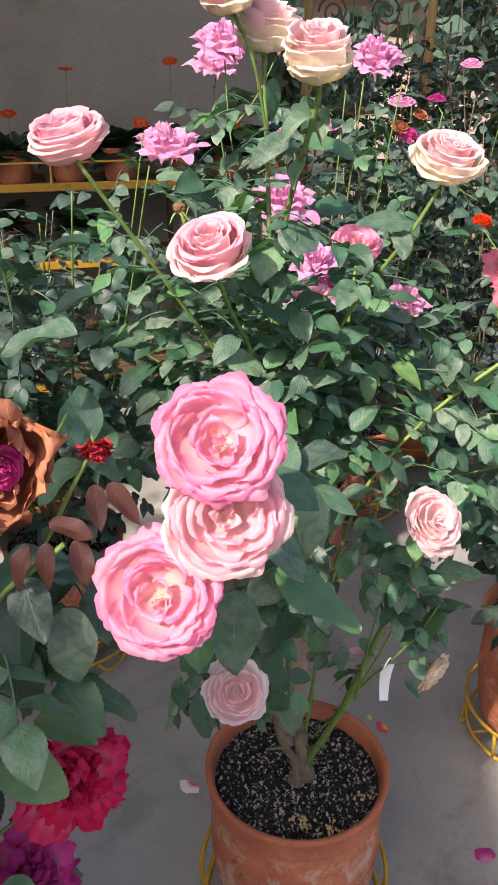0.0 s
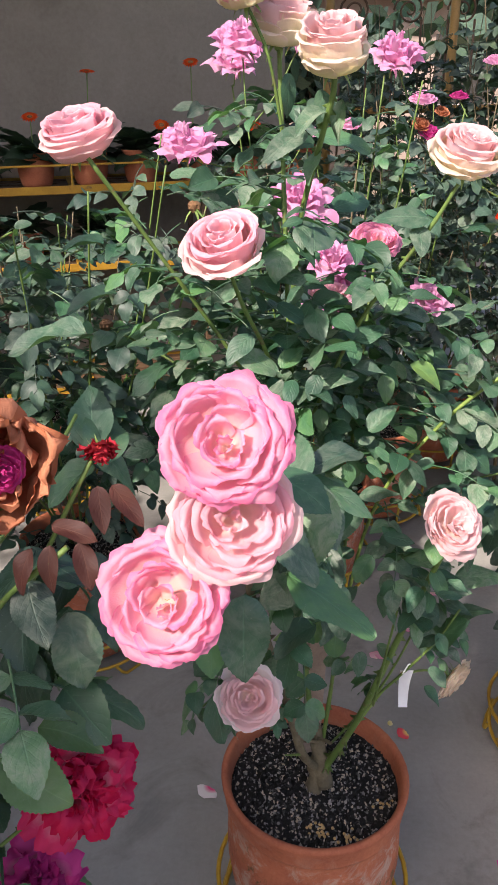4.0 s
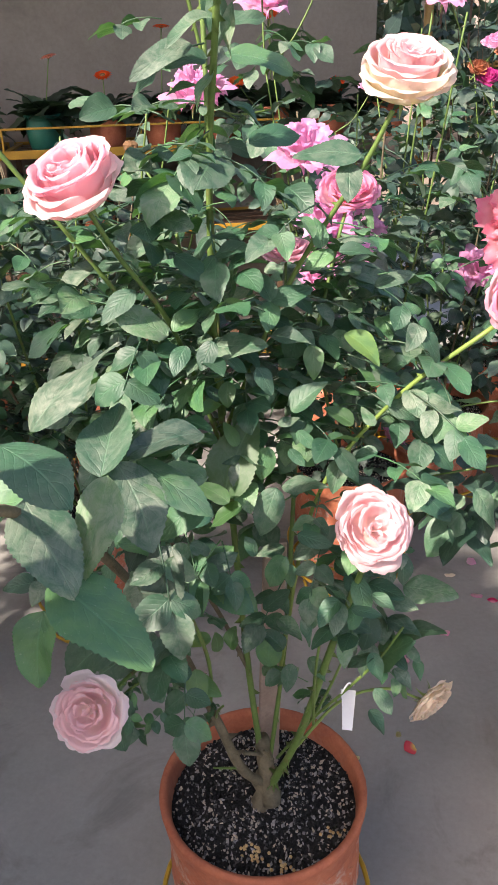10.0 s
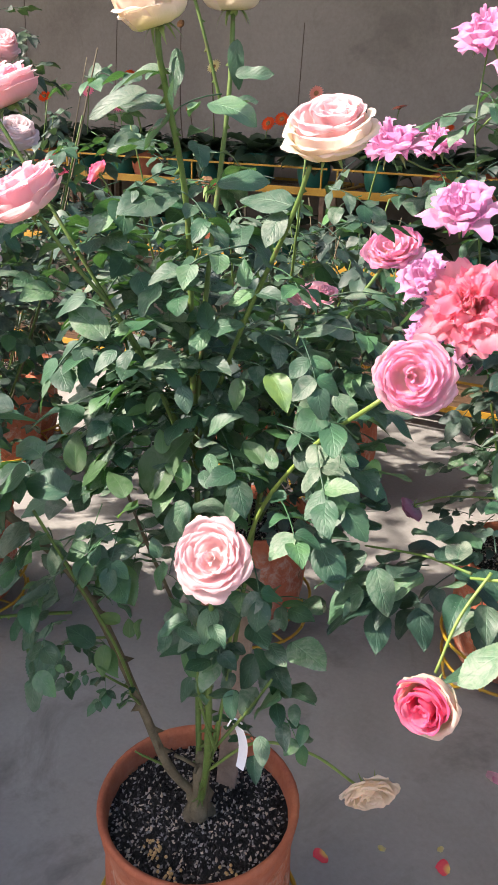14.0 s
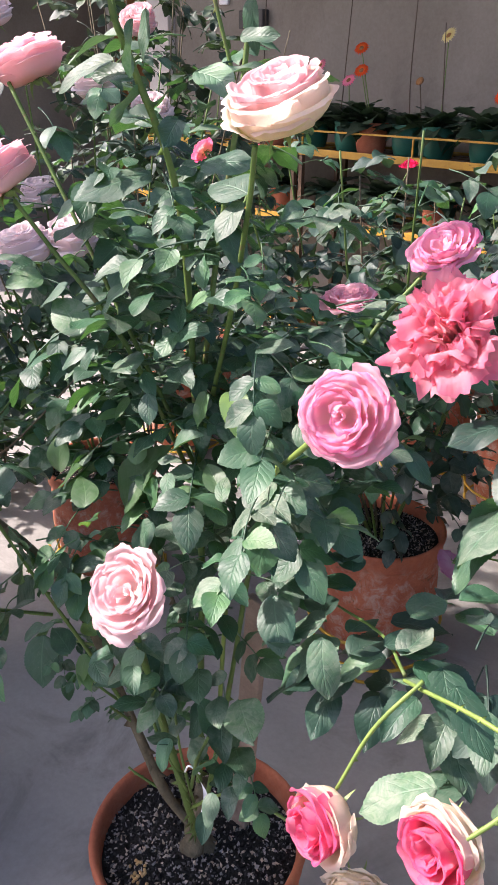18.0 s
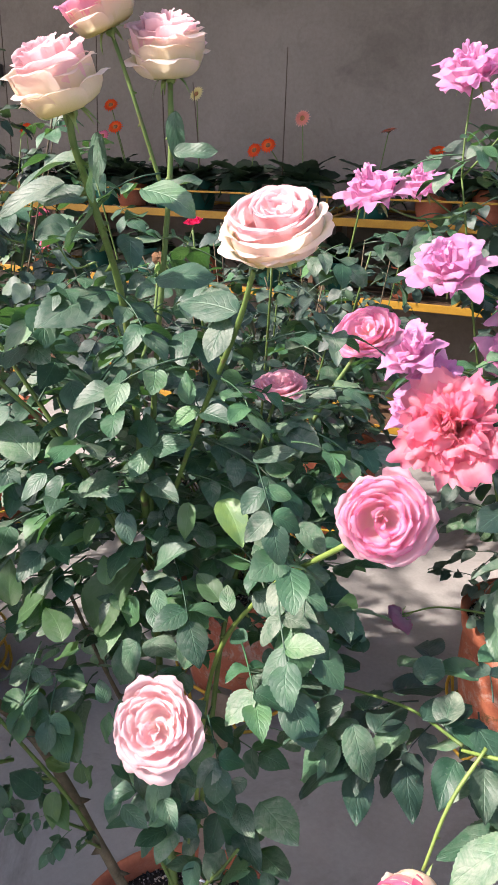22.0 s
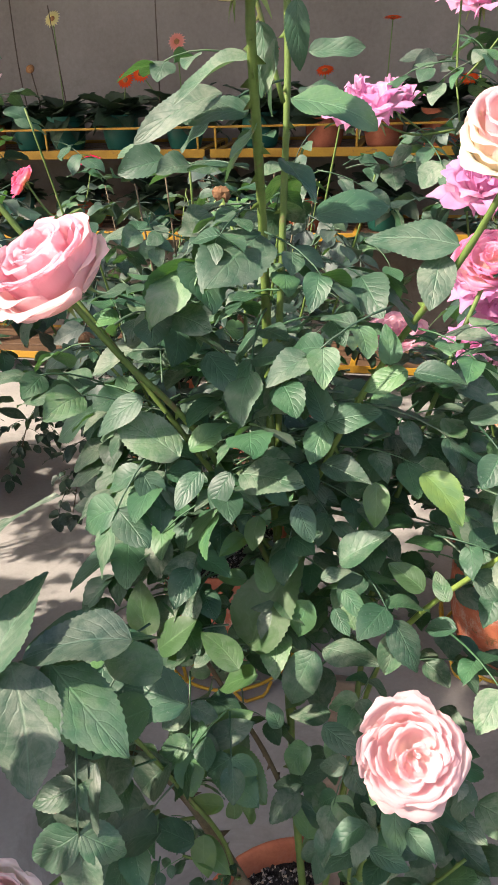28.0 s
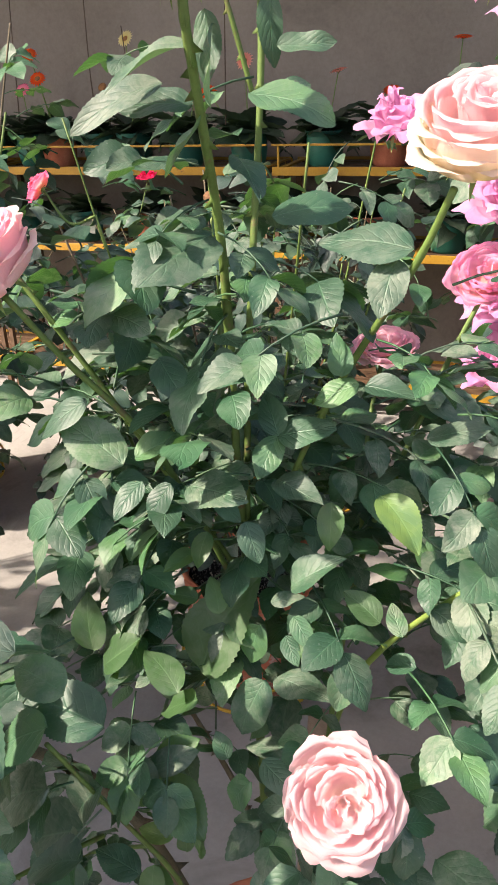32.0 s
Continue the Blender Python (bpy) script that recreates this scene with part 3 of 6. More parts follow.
def shells(style):
    """Rings from the outside in: count, half width in degrees, profile, ruffle, tip, tip power, side roll."""
    out = []
    if style == "cup":
        for k, (n, rl, zl, lip) in enumerate(((4, 0.78, 0.46, 0.15), (5, 0.78, 0.64, 0.13), (5, 0.75, 0.80, 0.12), (5, 0.68, 0.91, 0.10), (5, 0.58, 0.98, 0.10), (5, 0.46, 1.03, 0.09), (4, 0.34, 1.05, 0.08), (4, 0.22, 1.06, 0.07), (3, 0.10, 1.05, 0.05))):
            f = 1 - k / 8
            be = min(rl, 0.74) * (0.99 if k < 3 else 0.94)
            out.append((n, 50 + 18 * (1 - f), [(0.05, 0.0 if f > 0.4 else 0.3), (be * 0.78, 0.05 + 0.3 * (1 - f)), (be, 0.5 * zl + 0.10 * (1 - f)), (rl, zl - 0.05), (rl + lip, zl + 0.01 - 0.09 * f)], 0.018, 0.24, 2.1, 0.06 * f))
    elif style == "withered":
        for k in range(3):
            f = 1 - k / 3
            out.append((4, 58, [(0.05, 0.0), (0.62 * f + 0.1, 0.06), (0.95 * f + 0.05, 0.50), (0.86 * f, 0.95 - 0.1 * k), (0.98 * f, 0.80 - 0.12 * k)], 0.12, 0.16, 2.0, 0.10))
    elif style == "rosette":
        for k, (n, rl, zl, lip) in enumerate(((7, 0.90, 0.20, 0.10), (7, 0.84, 0.29, 0.10), (6, 0.75, 0.36, 0.10), (6, 0.66, 0.42, 0.09), (5, 0.54, 0.46, 0.10), (5, 0.40, 0.47, 0.09), (4, 0.25, 0.45, 0.08), (3, 0.11, 0.43, 0.06))):
            f = rl / 0.9
            out.append((n, 33 + 30 * (1 - f), [(0.04, 0.30 * (1 - f) * zl), (rl * 0.60, zl * (0.10 + 0.25 * (1 - f))), (rl * 0.90, zl * (0.55 + 0.15 * (1 - f))), (rl, zl), (rl + lip, zl - 0.10 * f + 0.03)], 0.022, 0.30, 1.7, 0.05))
    elif style == "flat":
        for k, (n, rl, zl, lip) in enumerate(((8, 0.88, 0.16, 0.13), (8, 0.84, 0.24, 0.12), (7, 0.77, 0.30, 0.11), (7, 0.69, 0.36, 0.10), (6, 0.58, 0.41, 0.09), (5, 0.43, 0.43, 0.08), (4, 0.26, 0.39, 0.07), (3, 0.11, 0.36, 0.05))):
            f = rl / 0.88
            out.append((n, 30 + 34 * (1 - f), [(0.04, 0.10 * (1 - f)), (rl * 0.60, zl * (0.12 + 0.20 * (1 - f))), (rl * 0.90, zl * 0.6), (rl, zl), (rl + lip, zl - 0.10 * f + 0.02)], 0.024, 0.32, 1.6, 0.05))
    elif style == "star":
        for k in range(7):
            f = 1 - k / 6
            rl, zl = 0.08 + 0.70 * f, 0.78 - 0.54 * f ** 1.2
            out.append((6 if k < 4 else 5, 32 + 26 * (1 - f), [(0.05, 0.02), (rl * 0.6, zl * 0.2 + 0.02), (rl * 0.88, zl * 0.65), (rl, zl), (rl + 0.32 * (0.3 + 0.7 * f), zl - 0.08 * f)], 0.035, 0.42, 1.25, 0.26 * (0.35 + 0.65 * f)))
    elif style == "loose":
        for k in range(10):
            f = 1 - k / 9
            rl, zl = 0.05 + 0.76 * f, 0.70 - 0.44 * f ** 1.7
            out.append(((10, 10, 9, 9, 8, 8, 7, 6, 5, 4)[k], 25 + 24 * (1 - f), [(0.04, 0.02), (rl * 0.55, zl * 0.35 + 0.02), (rl * 0.86, zl * 0.78 + 0.03), (rl, zl), (rl + 0.12, zl + 0.01)], 0.085, 0.10, 2.4, 0.06))
    elif style == "small":
        for k in range(5):
            f = 1 - k / 4
            rl, zl = 0.10 + 0.85 * f, 0.75 - 0.45 * f ** 1.5
            out.append((6 if k < 3 else 4, 40 + 20 * (1 - f), [(0.05, 0.0), (rl * 0.62, zl * 0.1), (rl * 0.9, zl * 0.5), (rl, zl), (rl + 0.12 * f, zl - 0.06 * f)], 0.04, 0.24, 2.2, 0.06))
    return out


BLOOMS = {}


def bloom_petals(style, colour, variant):
    """Petals and their turns; a colour pair names the heart and the outer petals."""
    key = (style, colour, variant)
    if key not in BLOOMS:
        rng = random.Random(100 * variant + len(style) * 7 + len(colour))
        inner, outer = (colour.split("/") + [colour])[:2]
        out = []
        wild = {"loose": 0.24, "star": 0.13, "cup": 0.09, "withered": 0.22}.get(style, 0.07)
        for ring, (n, half, pts, ruf, tip, tpow, roll) in enumerate(shells(style)):
            off = rng.random() * 6
            cx, cy = [rng.uniform(-0.09, 0.09) * min(1.3, ring / 4) for _ in range(2)]
            m = M["petal_" + (outer if ring < (3 if style == "cup" else 2) else inner)]
            for k in range(n):
                kr, kz, ks = 1 + rng.uniform(-wild, wild), 1 + rng.uniform(-wild, wild) * 1.3, rng.uniform(-wild, wild)
                q = [(r * (kr if i > 1 else 1) + ks * 0.8 * (i / 4) ** 2, z * kz - ks * 0.5 * (i / 4) ** 3) for i, (r, z) in enumerate(pts)]
                vs, fs, us = shell_petal(q, radians(half) * rng.uniform(0.9, 1.12), rng, ruf, tip, tpow, roll * rng.uniform(0.6, 1.4))
                if style == "withered":
                    vs = [Vector(p) + 0.17 * noise.noise_vector(Vector(p) * 2.3 + Vector((k, ring, 0))) + 0.07 * noise.noise_vector(Vector(p) * 7.0) for p in vs]
                out.append((mesh("petal", vs, fs, m, us), off + 2 * math.pi * (k + rng.uniform(-0.2, 0.2)) / n, Vector((cx, cy, 0))))
        BLOOMS[key] = out
    return BLOOMS[key]


def calyx_mesh(size):
    verts, faces = lathe([(0.004, -0.16), (0.045, -0.15), (0.11, -0.09), (0.13, -0.02), (0.09, 0.03), (0.03, 0.06), (0.0001, 0.06)], 10)
    rng = random.Random(5)
    pieces = [(verts, faces)]
    for k in range(5):
        a = 2 * math.pi * k / 5 + rng.uniform(-0.2, 0.2)
        vs, fs = [], []
        drop = rng.uniform(0.5, 1.3)
        for i in range(6):
            s = i / 5
            w = 0.085 * (1 - s) ** 0.8 + 0.004
            r = 0.10 + 0.5 * s - 0.12 * s * s
            z = 0.0 - drop * 0.35 * s * s + 0.05 * s
            for u in (-1, 0, 1):
                vs.append((r * math.cos(a) - u * w * math.sin(a), r * math.sin(a) + u * w * math.cos(a), z + 0.03 * abs(u) * (1 - s)))
        for i in range(5):
            for u in range(2):
                q = i * 3 + u
                fs.append((q, q + 1, q + 4, q + 3))
        pieces.append((vs, fs))
    v, f = joined(*pieces)
    return mesh("rose_bloom", [Vector(q) * size for q in v], f, M["sepal"])


CALYX = calyx_mesh(1.0)


def bloom(parent, style, colour, at, axis, radius, variant=0, spin=0.0, label="", squash=1.0, skip=0):
    """A rose: calyx with its petals as pieces. at is its middle."""
    ax = Vector(axis).normalized()
    q = Vector((0, 0, 1)).rotation_difference(ax)
    lift = {"cup": 0.55, "rosette": 0.36, "flat": 0.32, "star": 0.36, "loose": 0.36, "small": 0.34, "withered": 0.3}[style] * radius * squash
    m = Matrix.Translation(Vector(at) - ax * lift) @ q.to_matrix().to_4x4() @ Matrix.Rotation(spin, 4, "Z") @ Matrix.Diagonal((radius, radius, radius * squash, 1))
    view = (Vector((0.12, -0.75, 0.55)) + ax * 0.5).normalized()
    FREE.append((Vector(at), view, radius))
    head = part("rose_bloom", CALYX, parent, label, shift(parent) @ m)
    for i, (me, ang, mid) in enumerate(bloom_petals(style, colour, variant)):
        if skip and i % skip == 0 and i > 8:
            continue
        part("petal", me, head, "", Matrix.Translation(mid) @ Matrix.Rotation(ang, 4, "Z"))
    return head


def cane(parent, pts, r0, r1, material="cane", thorns=6, seed=0, name="cane", label="", seg=7):
    rng = random.Random(seed)
    r0, r1 = r0 * 0.56, r1 * 0.62
    path = smooth_path(pts, 6 * (len(pts) - 1))
    pieces = [tube(path, r0, r1, seg, knots=0.18, seed=seed)]
    for k in range(int(thorns * 1.8)):
        s = rng.uniform(0.05, 0.9)
        i = int(s * (len(path) - 2))
        p, d = path[i], (path[i + 1] - path[i]).normalized()
        a = rng.random() * 6.28
        side = Vector((math.cos(a), math.sin(a), 0))
        side = (side - d * side.dot(d)).normalized()
        r = r0 + (r1 - r0) * s
        b = p + side * r * 0.8
        w = d.cross(side) * r * 0.35
        pieces.append(([b + d * r * 1.1, b - d * r * 1.0 + w, b - d * r * 1.0 - w, b + side * r * 2.0 - d * r * 0.9], [(0, 1, 3), (1, 2, 3), (2, 0, 3)]))
    v, f = joined(*pieces)
    part(name, mesh(name, v, f, M[material]), parent, label, shift(parent))
    return path


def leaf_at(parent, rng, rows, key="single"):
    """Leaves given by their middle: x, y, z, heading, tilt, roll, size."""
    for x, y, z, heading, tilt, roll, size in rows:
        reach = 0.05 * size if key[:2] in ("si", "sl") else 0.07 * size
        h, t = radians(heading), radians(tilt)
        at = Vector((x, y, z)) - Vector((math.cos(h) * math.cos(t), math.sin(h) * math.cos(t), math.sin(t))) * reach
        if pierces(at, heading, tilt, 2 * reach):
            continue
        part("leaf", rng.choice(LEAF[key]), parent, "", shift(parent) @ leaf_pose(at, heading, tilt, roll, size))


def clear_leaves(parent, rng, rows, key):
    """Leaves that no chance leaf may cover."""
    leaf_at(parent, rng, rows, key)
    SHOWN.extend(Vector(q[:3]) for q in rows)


def dress(parent, path, s0, s1, count, rng, keys=("leaf",), size=1.0, tilt=(-30, 25), away=None, reach=0.0):
    """Leaves alternate up a cane between the shares s0 and s1 of its length."""
    a = rng.random() * 360
    for k in range(count):
        s = s0 + (s1 - s0) * (k + rng.random() * 0.6) / max(1, count)
        p = path[min(len(path) - 1, int(s * (len(path) - 1)))]
        a += 137.5 + rng.uniform(-25, 25)
        if away is not None:
            d = p - Vector(away)
            a2 = math.degrees(math.atan2(d.y, d.x)) + rng.uniform(-80, 80)
        else:
            a2 = a
        q = p + Vector((math.cos(radians(a2)), math.sin(radians(a2)), 0.2)) * reach * rng.random()
        leaf(parent, rng.choice(keys), q, a2, rng.uniform(*tilt), rng.uniform(-28, 28), size * rng.uniform(0.78, 1.2), rng)


# ---------------------------------------------------------------- pots
def pot_mesh(name, r, h, material, seed=0, seg=44):
    prof = [(0.0001, 0.0), (0.70, 0.0), (0.77, 0.012), (0.83, 0.10), (0.91, 0.28), (0.955, 0.48), (0.945, 0.66), (0.932, 0.78), (0.928, 0.845), (0.932, 0.852), (0.966, 0.856), (0.972, 0.87), (0.975, 0.93), (1.0, 0.965), (1.003, 0.985),
            (0.99, 0.998), (0.965, 1.0), (0.935, 0.99), (0.915, 0.965), (0.90, 0.90), (0.885, 0.80), (0.0001, 0.80)]
    v, f = lathe([(a * r, b * h) for a, b in prof], seg, 0.006, seed)
    return mesh(name, v, f, material)


def soil_mesh(r, depth, seed):
    rng = random.Random(seed)
    verts, faces = [(0, 0, 0.012)], []
    rings, seg = 9, 36
    for j in range(1, rings + 1):
        for i in range(seg):
            a = 2 * math.pi * i / seg
            q = r * j / rings
            verts.append((q * math.cos(a), q * math.sin(a), 0.012 * (1 - (j / rings) ** 2) + rng.uniform(-0.0025, 0.0025)))
    for i in range(seg):
        faces.append((0, 1 + i, 1 + (i + 1) % seg))
    for j in range(rings - 1):
        for i in range(seg):
            a, b = 1 + j * seg + i, 1 + j * seg + (i + 1) % seg
            faces.append((a, a + seg, b + seg, b))
    return mesh("soil", verts, faces, M["soil"])


def grit_mesh(r, count, seed, big=1.0):
    rng = random.Random(seed)
    verts, faces = [], []
    for _ in range(count):
        q, a = r * math.sqrt(rng.random()), rng.random() * 6.283
        z = 0.012 * (1 - (q / r) ** 2) + 0.001
        s = rng.uniform(0.0013, 0.0036) * big
        o = len(verts)
        c = Vector((q * math.cos(a), q * math.sin(a), z))
        e = Euler((rng.random() * 6, rng.random() * 6, rng.random() * 6)).to_matrix()
        for k in ((1.6, 0, 0), (-1.5, 0.2, 0), (0, 1, 0), (0.2, -1, 0), (0, 0, 0.7), (0, 0, -0.7)):
            verts.append(c + e @ (Vector(k) * s * rng.uniform(0.7, 1.3)))
        for t in ((0, 2, 4), (2, 1, 4), (1, 3, 4), (3, 0, 4), (2, 0, 5), (1, 2, 5), (3, 1, 5), (0, 3, 5)):
            faces.append(tuple(o + i for i in t))
    return mesh("grit", verts, faces, M["grit"], smooth=False)


def ring_path(r, z, n=40):
    return [Vector((r * math.cos(2 * math.pi * i / n), r * math.sin(2 * math.pi * i / n), z)) for i in range(n)]


def pot_stand(x, y, r=0.15, turn=0.0):
    st = thing("pot_stand", "yellow painted wire ring stand under a clay pot", "plant stand", "wire pot stands", pose(x, y, 0, 0, 0, turn))
    w = 0.0042
    part("lower_ring", mesh("lower_ring", *tube(ring_path(r * 1.04, 0.034), w, w, 6, True), M["yellow_wire"]), st)
    part("upper_ring", mesh("upper_ring", *tube(ring_path(r * 1.10, 0.105), w, w, 6, True), M["yellow_wire"]), st)
    foot = [Vector((r * 1.04, -0.045, 0.034)), Vector((r * 1.07, -0.032, 0.012)), Vector((r * 1.09, -0.02, w)), Vector((r * 1.09, 0.02, w)), Vector((r * 1.07, 0.032, 0.012)), Vector((r * 1.04, 0.045, 0.034))]
    foot_me = mesh("foot", *tube(foot, w, w, 6), M["yellow_wire"])
    bar_me = mesh("upright", *tube([Vector((r * 1.04, 0, 0.032)), Vector((r * 1.07, 0, 0.07)), Vector((r * 1.10, 0, 0.106))], w, w, 6), M["yellow_wire"])
    cross_me = mesh("cross_bar", *tube([Vector((-r * 1.04, 0, 0.0285)), Vector((r * 1.04, 0, 0.0285))], w * 0.8, w * 0.8, 6), M["yellow_wire"])
    for k in range(3):
        part("foot", foot_me, st, "", pose(0, 0, 0, 0, 0, 120 * k))
        part("upright", bar_me, st, "", pose(0, 0, 0, 0, 0, 120 * k + 60))
    for k in range(2):
        part("cross_bar", cross_me, st, "", pose(0, 0, 0, 0, 0, 90 * k))
    return st


POT_R, POT_H, POT_Z = 0.154, 0.312, 0.034
CLAY = [pot_mesh("pot", POT_R, POT_H, M["terracotta"], s) for s in range(3)]
SOIL = soil_mesh(POT_R * 0.905, 0.02, 3)
GRIT = grit_mesh(POT_R * 0.89, 4200, 9, 1.0)
SOIL_Z = POT_Z + POT_H * 0.885


def potted(label, x, y, turn=0.0, stand=True, me=None, group="potted roses"):
    root = thing("potted_rose", label, "rose plant", group, pose(x, y, 0))
    root_local = Matrix.Translation((0, 0, POT_Z if stand else 0.0))
    part("pot", me or CLAY[int(abs(x * 10)) % 3], root, "terracotta pot with pale lime stains", root_local @ pose(0, 0, 0, 0, 0, turn))
    top = POT_H * 0.885 + (POT_Z if stand else 0)
    part("soil", SOIL, root, "dark gritty potting soil", pose(0, 0, top))
    g = part("grit", GRIT, root, "pale and black grit", pose(0, 0, top, 0, 0, turn))
    g["kind"] = "stuff"
    if stand:
        pot_stand(x, y, 0.15, turn + 20)
    return root


# ---------------------------------------------------------------- the setting
WALL_TURN = 16.0
wu = Vector((math.cos(radians(WALL_TURN)), math.sin(radians(WALL_TURN)), 0))     # along the back wall
wn_ = Vector((-wu.y, wu.x, 0))                                                    # away from the viewer
WALL_D = 3.8


def on_wall(s, d, z):
    """s metres along the back wall, d metres from the origin across it."""
    return wu * s + wn_ * d + Vector((0, 0, z))


def wall_pose(s, d, z=0.0, turn=0.0):
    return pose(*on_wall(s, d, z), 0, 0, WALL_TURN + turn)


ground = tagged(new("ground", box_me("ground", M["ground"], (-400, -400, -0.4), (400, 400, -0.03))), "bare earth round the yard", "ground", "", "structure")
floor = tagged(new("floor", box_me("floor", M["concrete"], (-6.5, -3.5, -0.3), (5.5, 6.0, 0.0))), "smooth grey concrete yard floor", "floor", "", "structure")
wall_back = tagged(new("wall_back", box_me("wall_back", M["render"], (-3.10, 0, -0.02), (1.16, 0.16, 2.9), 0.004)), "grey weathered cement plaster wall", "wall", "", "structure")
wall_back.matrix_basis = wall_pose(0, WALL_D)
pilaster = tagged(new("wall_pilaster", box_me("wall_pilaster", M["pale_plaster"], (-3.30, -0.05, -0.02), (-3.104, 0.16, 2.9), 0.006)), "pale plastered pilaster at the wall's end", "pilaster", "", "structure")
pilaster.matrix_basis = wall_pose(0, WALL_D)
wall_wing = tagged(new("wall_wing", box_me("wall_wing", M["render"], (-6.6, 0.75, -0.02), (-3.1, 0.9, 2.9))), "grey plaster wall set back beside a doorway", "wall", "", "structure")
wall_wing.matrix_basis = wall_pose(0, WALL_D)
wall_side = tagged(new("wall_side", box_me("wall_side", M["render"], (-4.9, -1.6, -0.02), (-4.75, 0.75, 2.9))), "plain plaster side wall", "wall", "", "structure")
wall_side.matrix_basis = wall_pose(0, WALL_D)
# out of view, added so its shadow covers the floor and the pots
shade_wall_west = tagged(new("shade_wall_west", box_me("shade_wall_west", M["render"], (-1.68, -3.4, -0.02), (-1.52, -0.45, 3.13))), "unseen plaster wall added to shade the yard", "wall", "", "structure")

# also unseen: lower, to shade the floor but leave the white roses in sun
shade_wall_low = tagged(new("shade_wall_low", box_me("shade_wall_low", M["render"], (-1.67, -0.452, -0.02), (-1.53, 0.39, 2.42), 0.004)), "unseen lower wall added to shape the floor shadow", "wall", "", "structure")

# eave above the view, added to keep the sun off wall and racks
roof = tagged(new("shade_eave", box_me("shade_eave", M["render"], (-4.9, -1.75, 2.904), (1.2, 0.9, 3.0))), "unseen eave added to shade the wall", "roof", "", "structure")
roof.matrix_basis = wall_pose(0, WALL_D)

door = thing("door", "closed brown wooden door in the set-back wall", "door", "", wall_pose(-4.28, WALL_D + 0.70))
part("door_leaf", box_me("door_leaf", M["brown_door"], (-0.36, -0.02, 0.0), (0.36, 0.03, 2.05), 0.004), door)
for k, x in enumerate((-0.43, 0.37)):
    part("door_frame", box_me("door_frame", M["pale_plaster"], (x, -0.05, 0.0), (x + 0.06, 0.045, 2.1), 0.004), door)
for z in (0.25, 1.05):
    part("door_panel", box_me("door_panel", M["brown_door"], (-0.26, -0.032, z), (0.26, -0.018, z + 0.65), 0.006), door)

switch_box = thing("switch_box", "small dark switch box on the plaster wall", "switch box", "", wall_pose(-2.42, WALL_D, 1.57))
part("box", box_me("box", M["switch_box"], (-0.09, -0.05, -0.045), (0.09, 0.0, 0.045), 0.006), switch_box)
part("cover", box_me("cover", M["switch_box"], (-0.05, -0.058, -0.03), (0.04, -0.048, 0.03), 0.003), switch_box)
for k, z in enumerate((1.22, 1.70)):
    socket = thing("wall_socket", "small white socket plate on the wall", "socket", "wall sockets", wall_pose(-2.66, WALL_D, z))
    part("plate", box_me("plate", M["tag"], (-0.035, -0.02, -0.05), (0.035, 0.0, 0.05), 0.005), socket)
    part("switch", box_me("switch", M["tag"], (-0.012, -0.026, -0.02), (0.012, -0.018, 0.02), 0.003), socket)


# ---------------------------------------------------------------- flower rack along the wall
def rack(s0, s1, d0=3.36, d1=3.72):
    r = thing("flower_rack", "yellow painted steel two-tier flower rack", "plant rack", "racks by the wall", wall_pose(s0, d0))
    n, w = s1 - s0, d1 - d0

    def bar(name, lo, hi):
        part(name, box_me(name, M["yellow_rail"], lo, hi, 0.0015), r)

    for z in (0.12, 0.655, 0.965):
        bar("front_rail", (0, 0, z), (n, 0.004, z + 0.032))
        bar("back_rail", (0, w, z), (n, w + 0.004, z + 0.032))
        if z > 0.9:
            bar("guard_rail", (0, -0.004, z + 0.105), (n, 0.004, z + 0.113))
        for k in range(4):
            part("shelf_bar", box_me("shelf_bar", M["iron"], (0.01, 0.03 + k * 0.09, z), (n - 0.01, 0.095 + k * 0.09, z + 0.02), 0.0015), r)
        for x in (0.025, n * 0.5, n - 0.025):
            if z > 0.9:
                bar("guard_post", (x - 0.004, -0.0045, z + 0.03), (x + 0.004, 0.0035, z + 0.105))
            bar("end_bar", (x - 0.012, 0.004, z + 0.005), (x + 0.012, w, z + 0.027))
    for x in (0.0, n - 0.03):
        for y in (0.004, w - 0.03):
            part("leg", box_me("leg", M["iron"], (x, y, 0.0), (x + 0.022, y + 0.022, 0.965), 0.0015), r)
    return r


RACK_Z = 0.985
rack(-3.00, -1.72)
rack(-1.70, -0.42)
rack(-0.40, 0.70)


def gerbera_leaf_mesh(rng):
    vs, fs, us = leaflet(0.13, 0.092, rng.uniform(0.3, 0.9), 0.2, 0.1, rng, 11, 2)
    return mesh("leaf", vs, fs, M["leaf_gerbera"], us)


rng = random.Random(401)
GLEAF = [gerbera_leaf_mesh(rng) for _ in range(5)]
SMALL_POT = {c: pot_mesh("pot", 0.075, 0.13, M[m], 7, 24) for c, m in (("green", "green_plastic"), ("clay", "terracotta"), ("brown", "clay_dark"))}
SMALL_SOIL = soil_mesh(0.066, 0.01, 8)


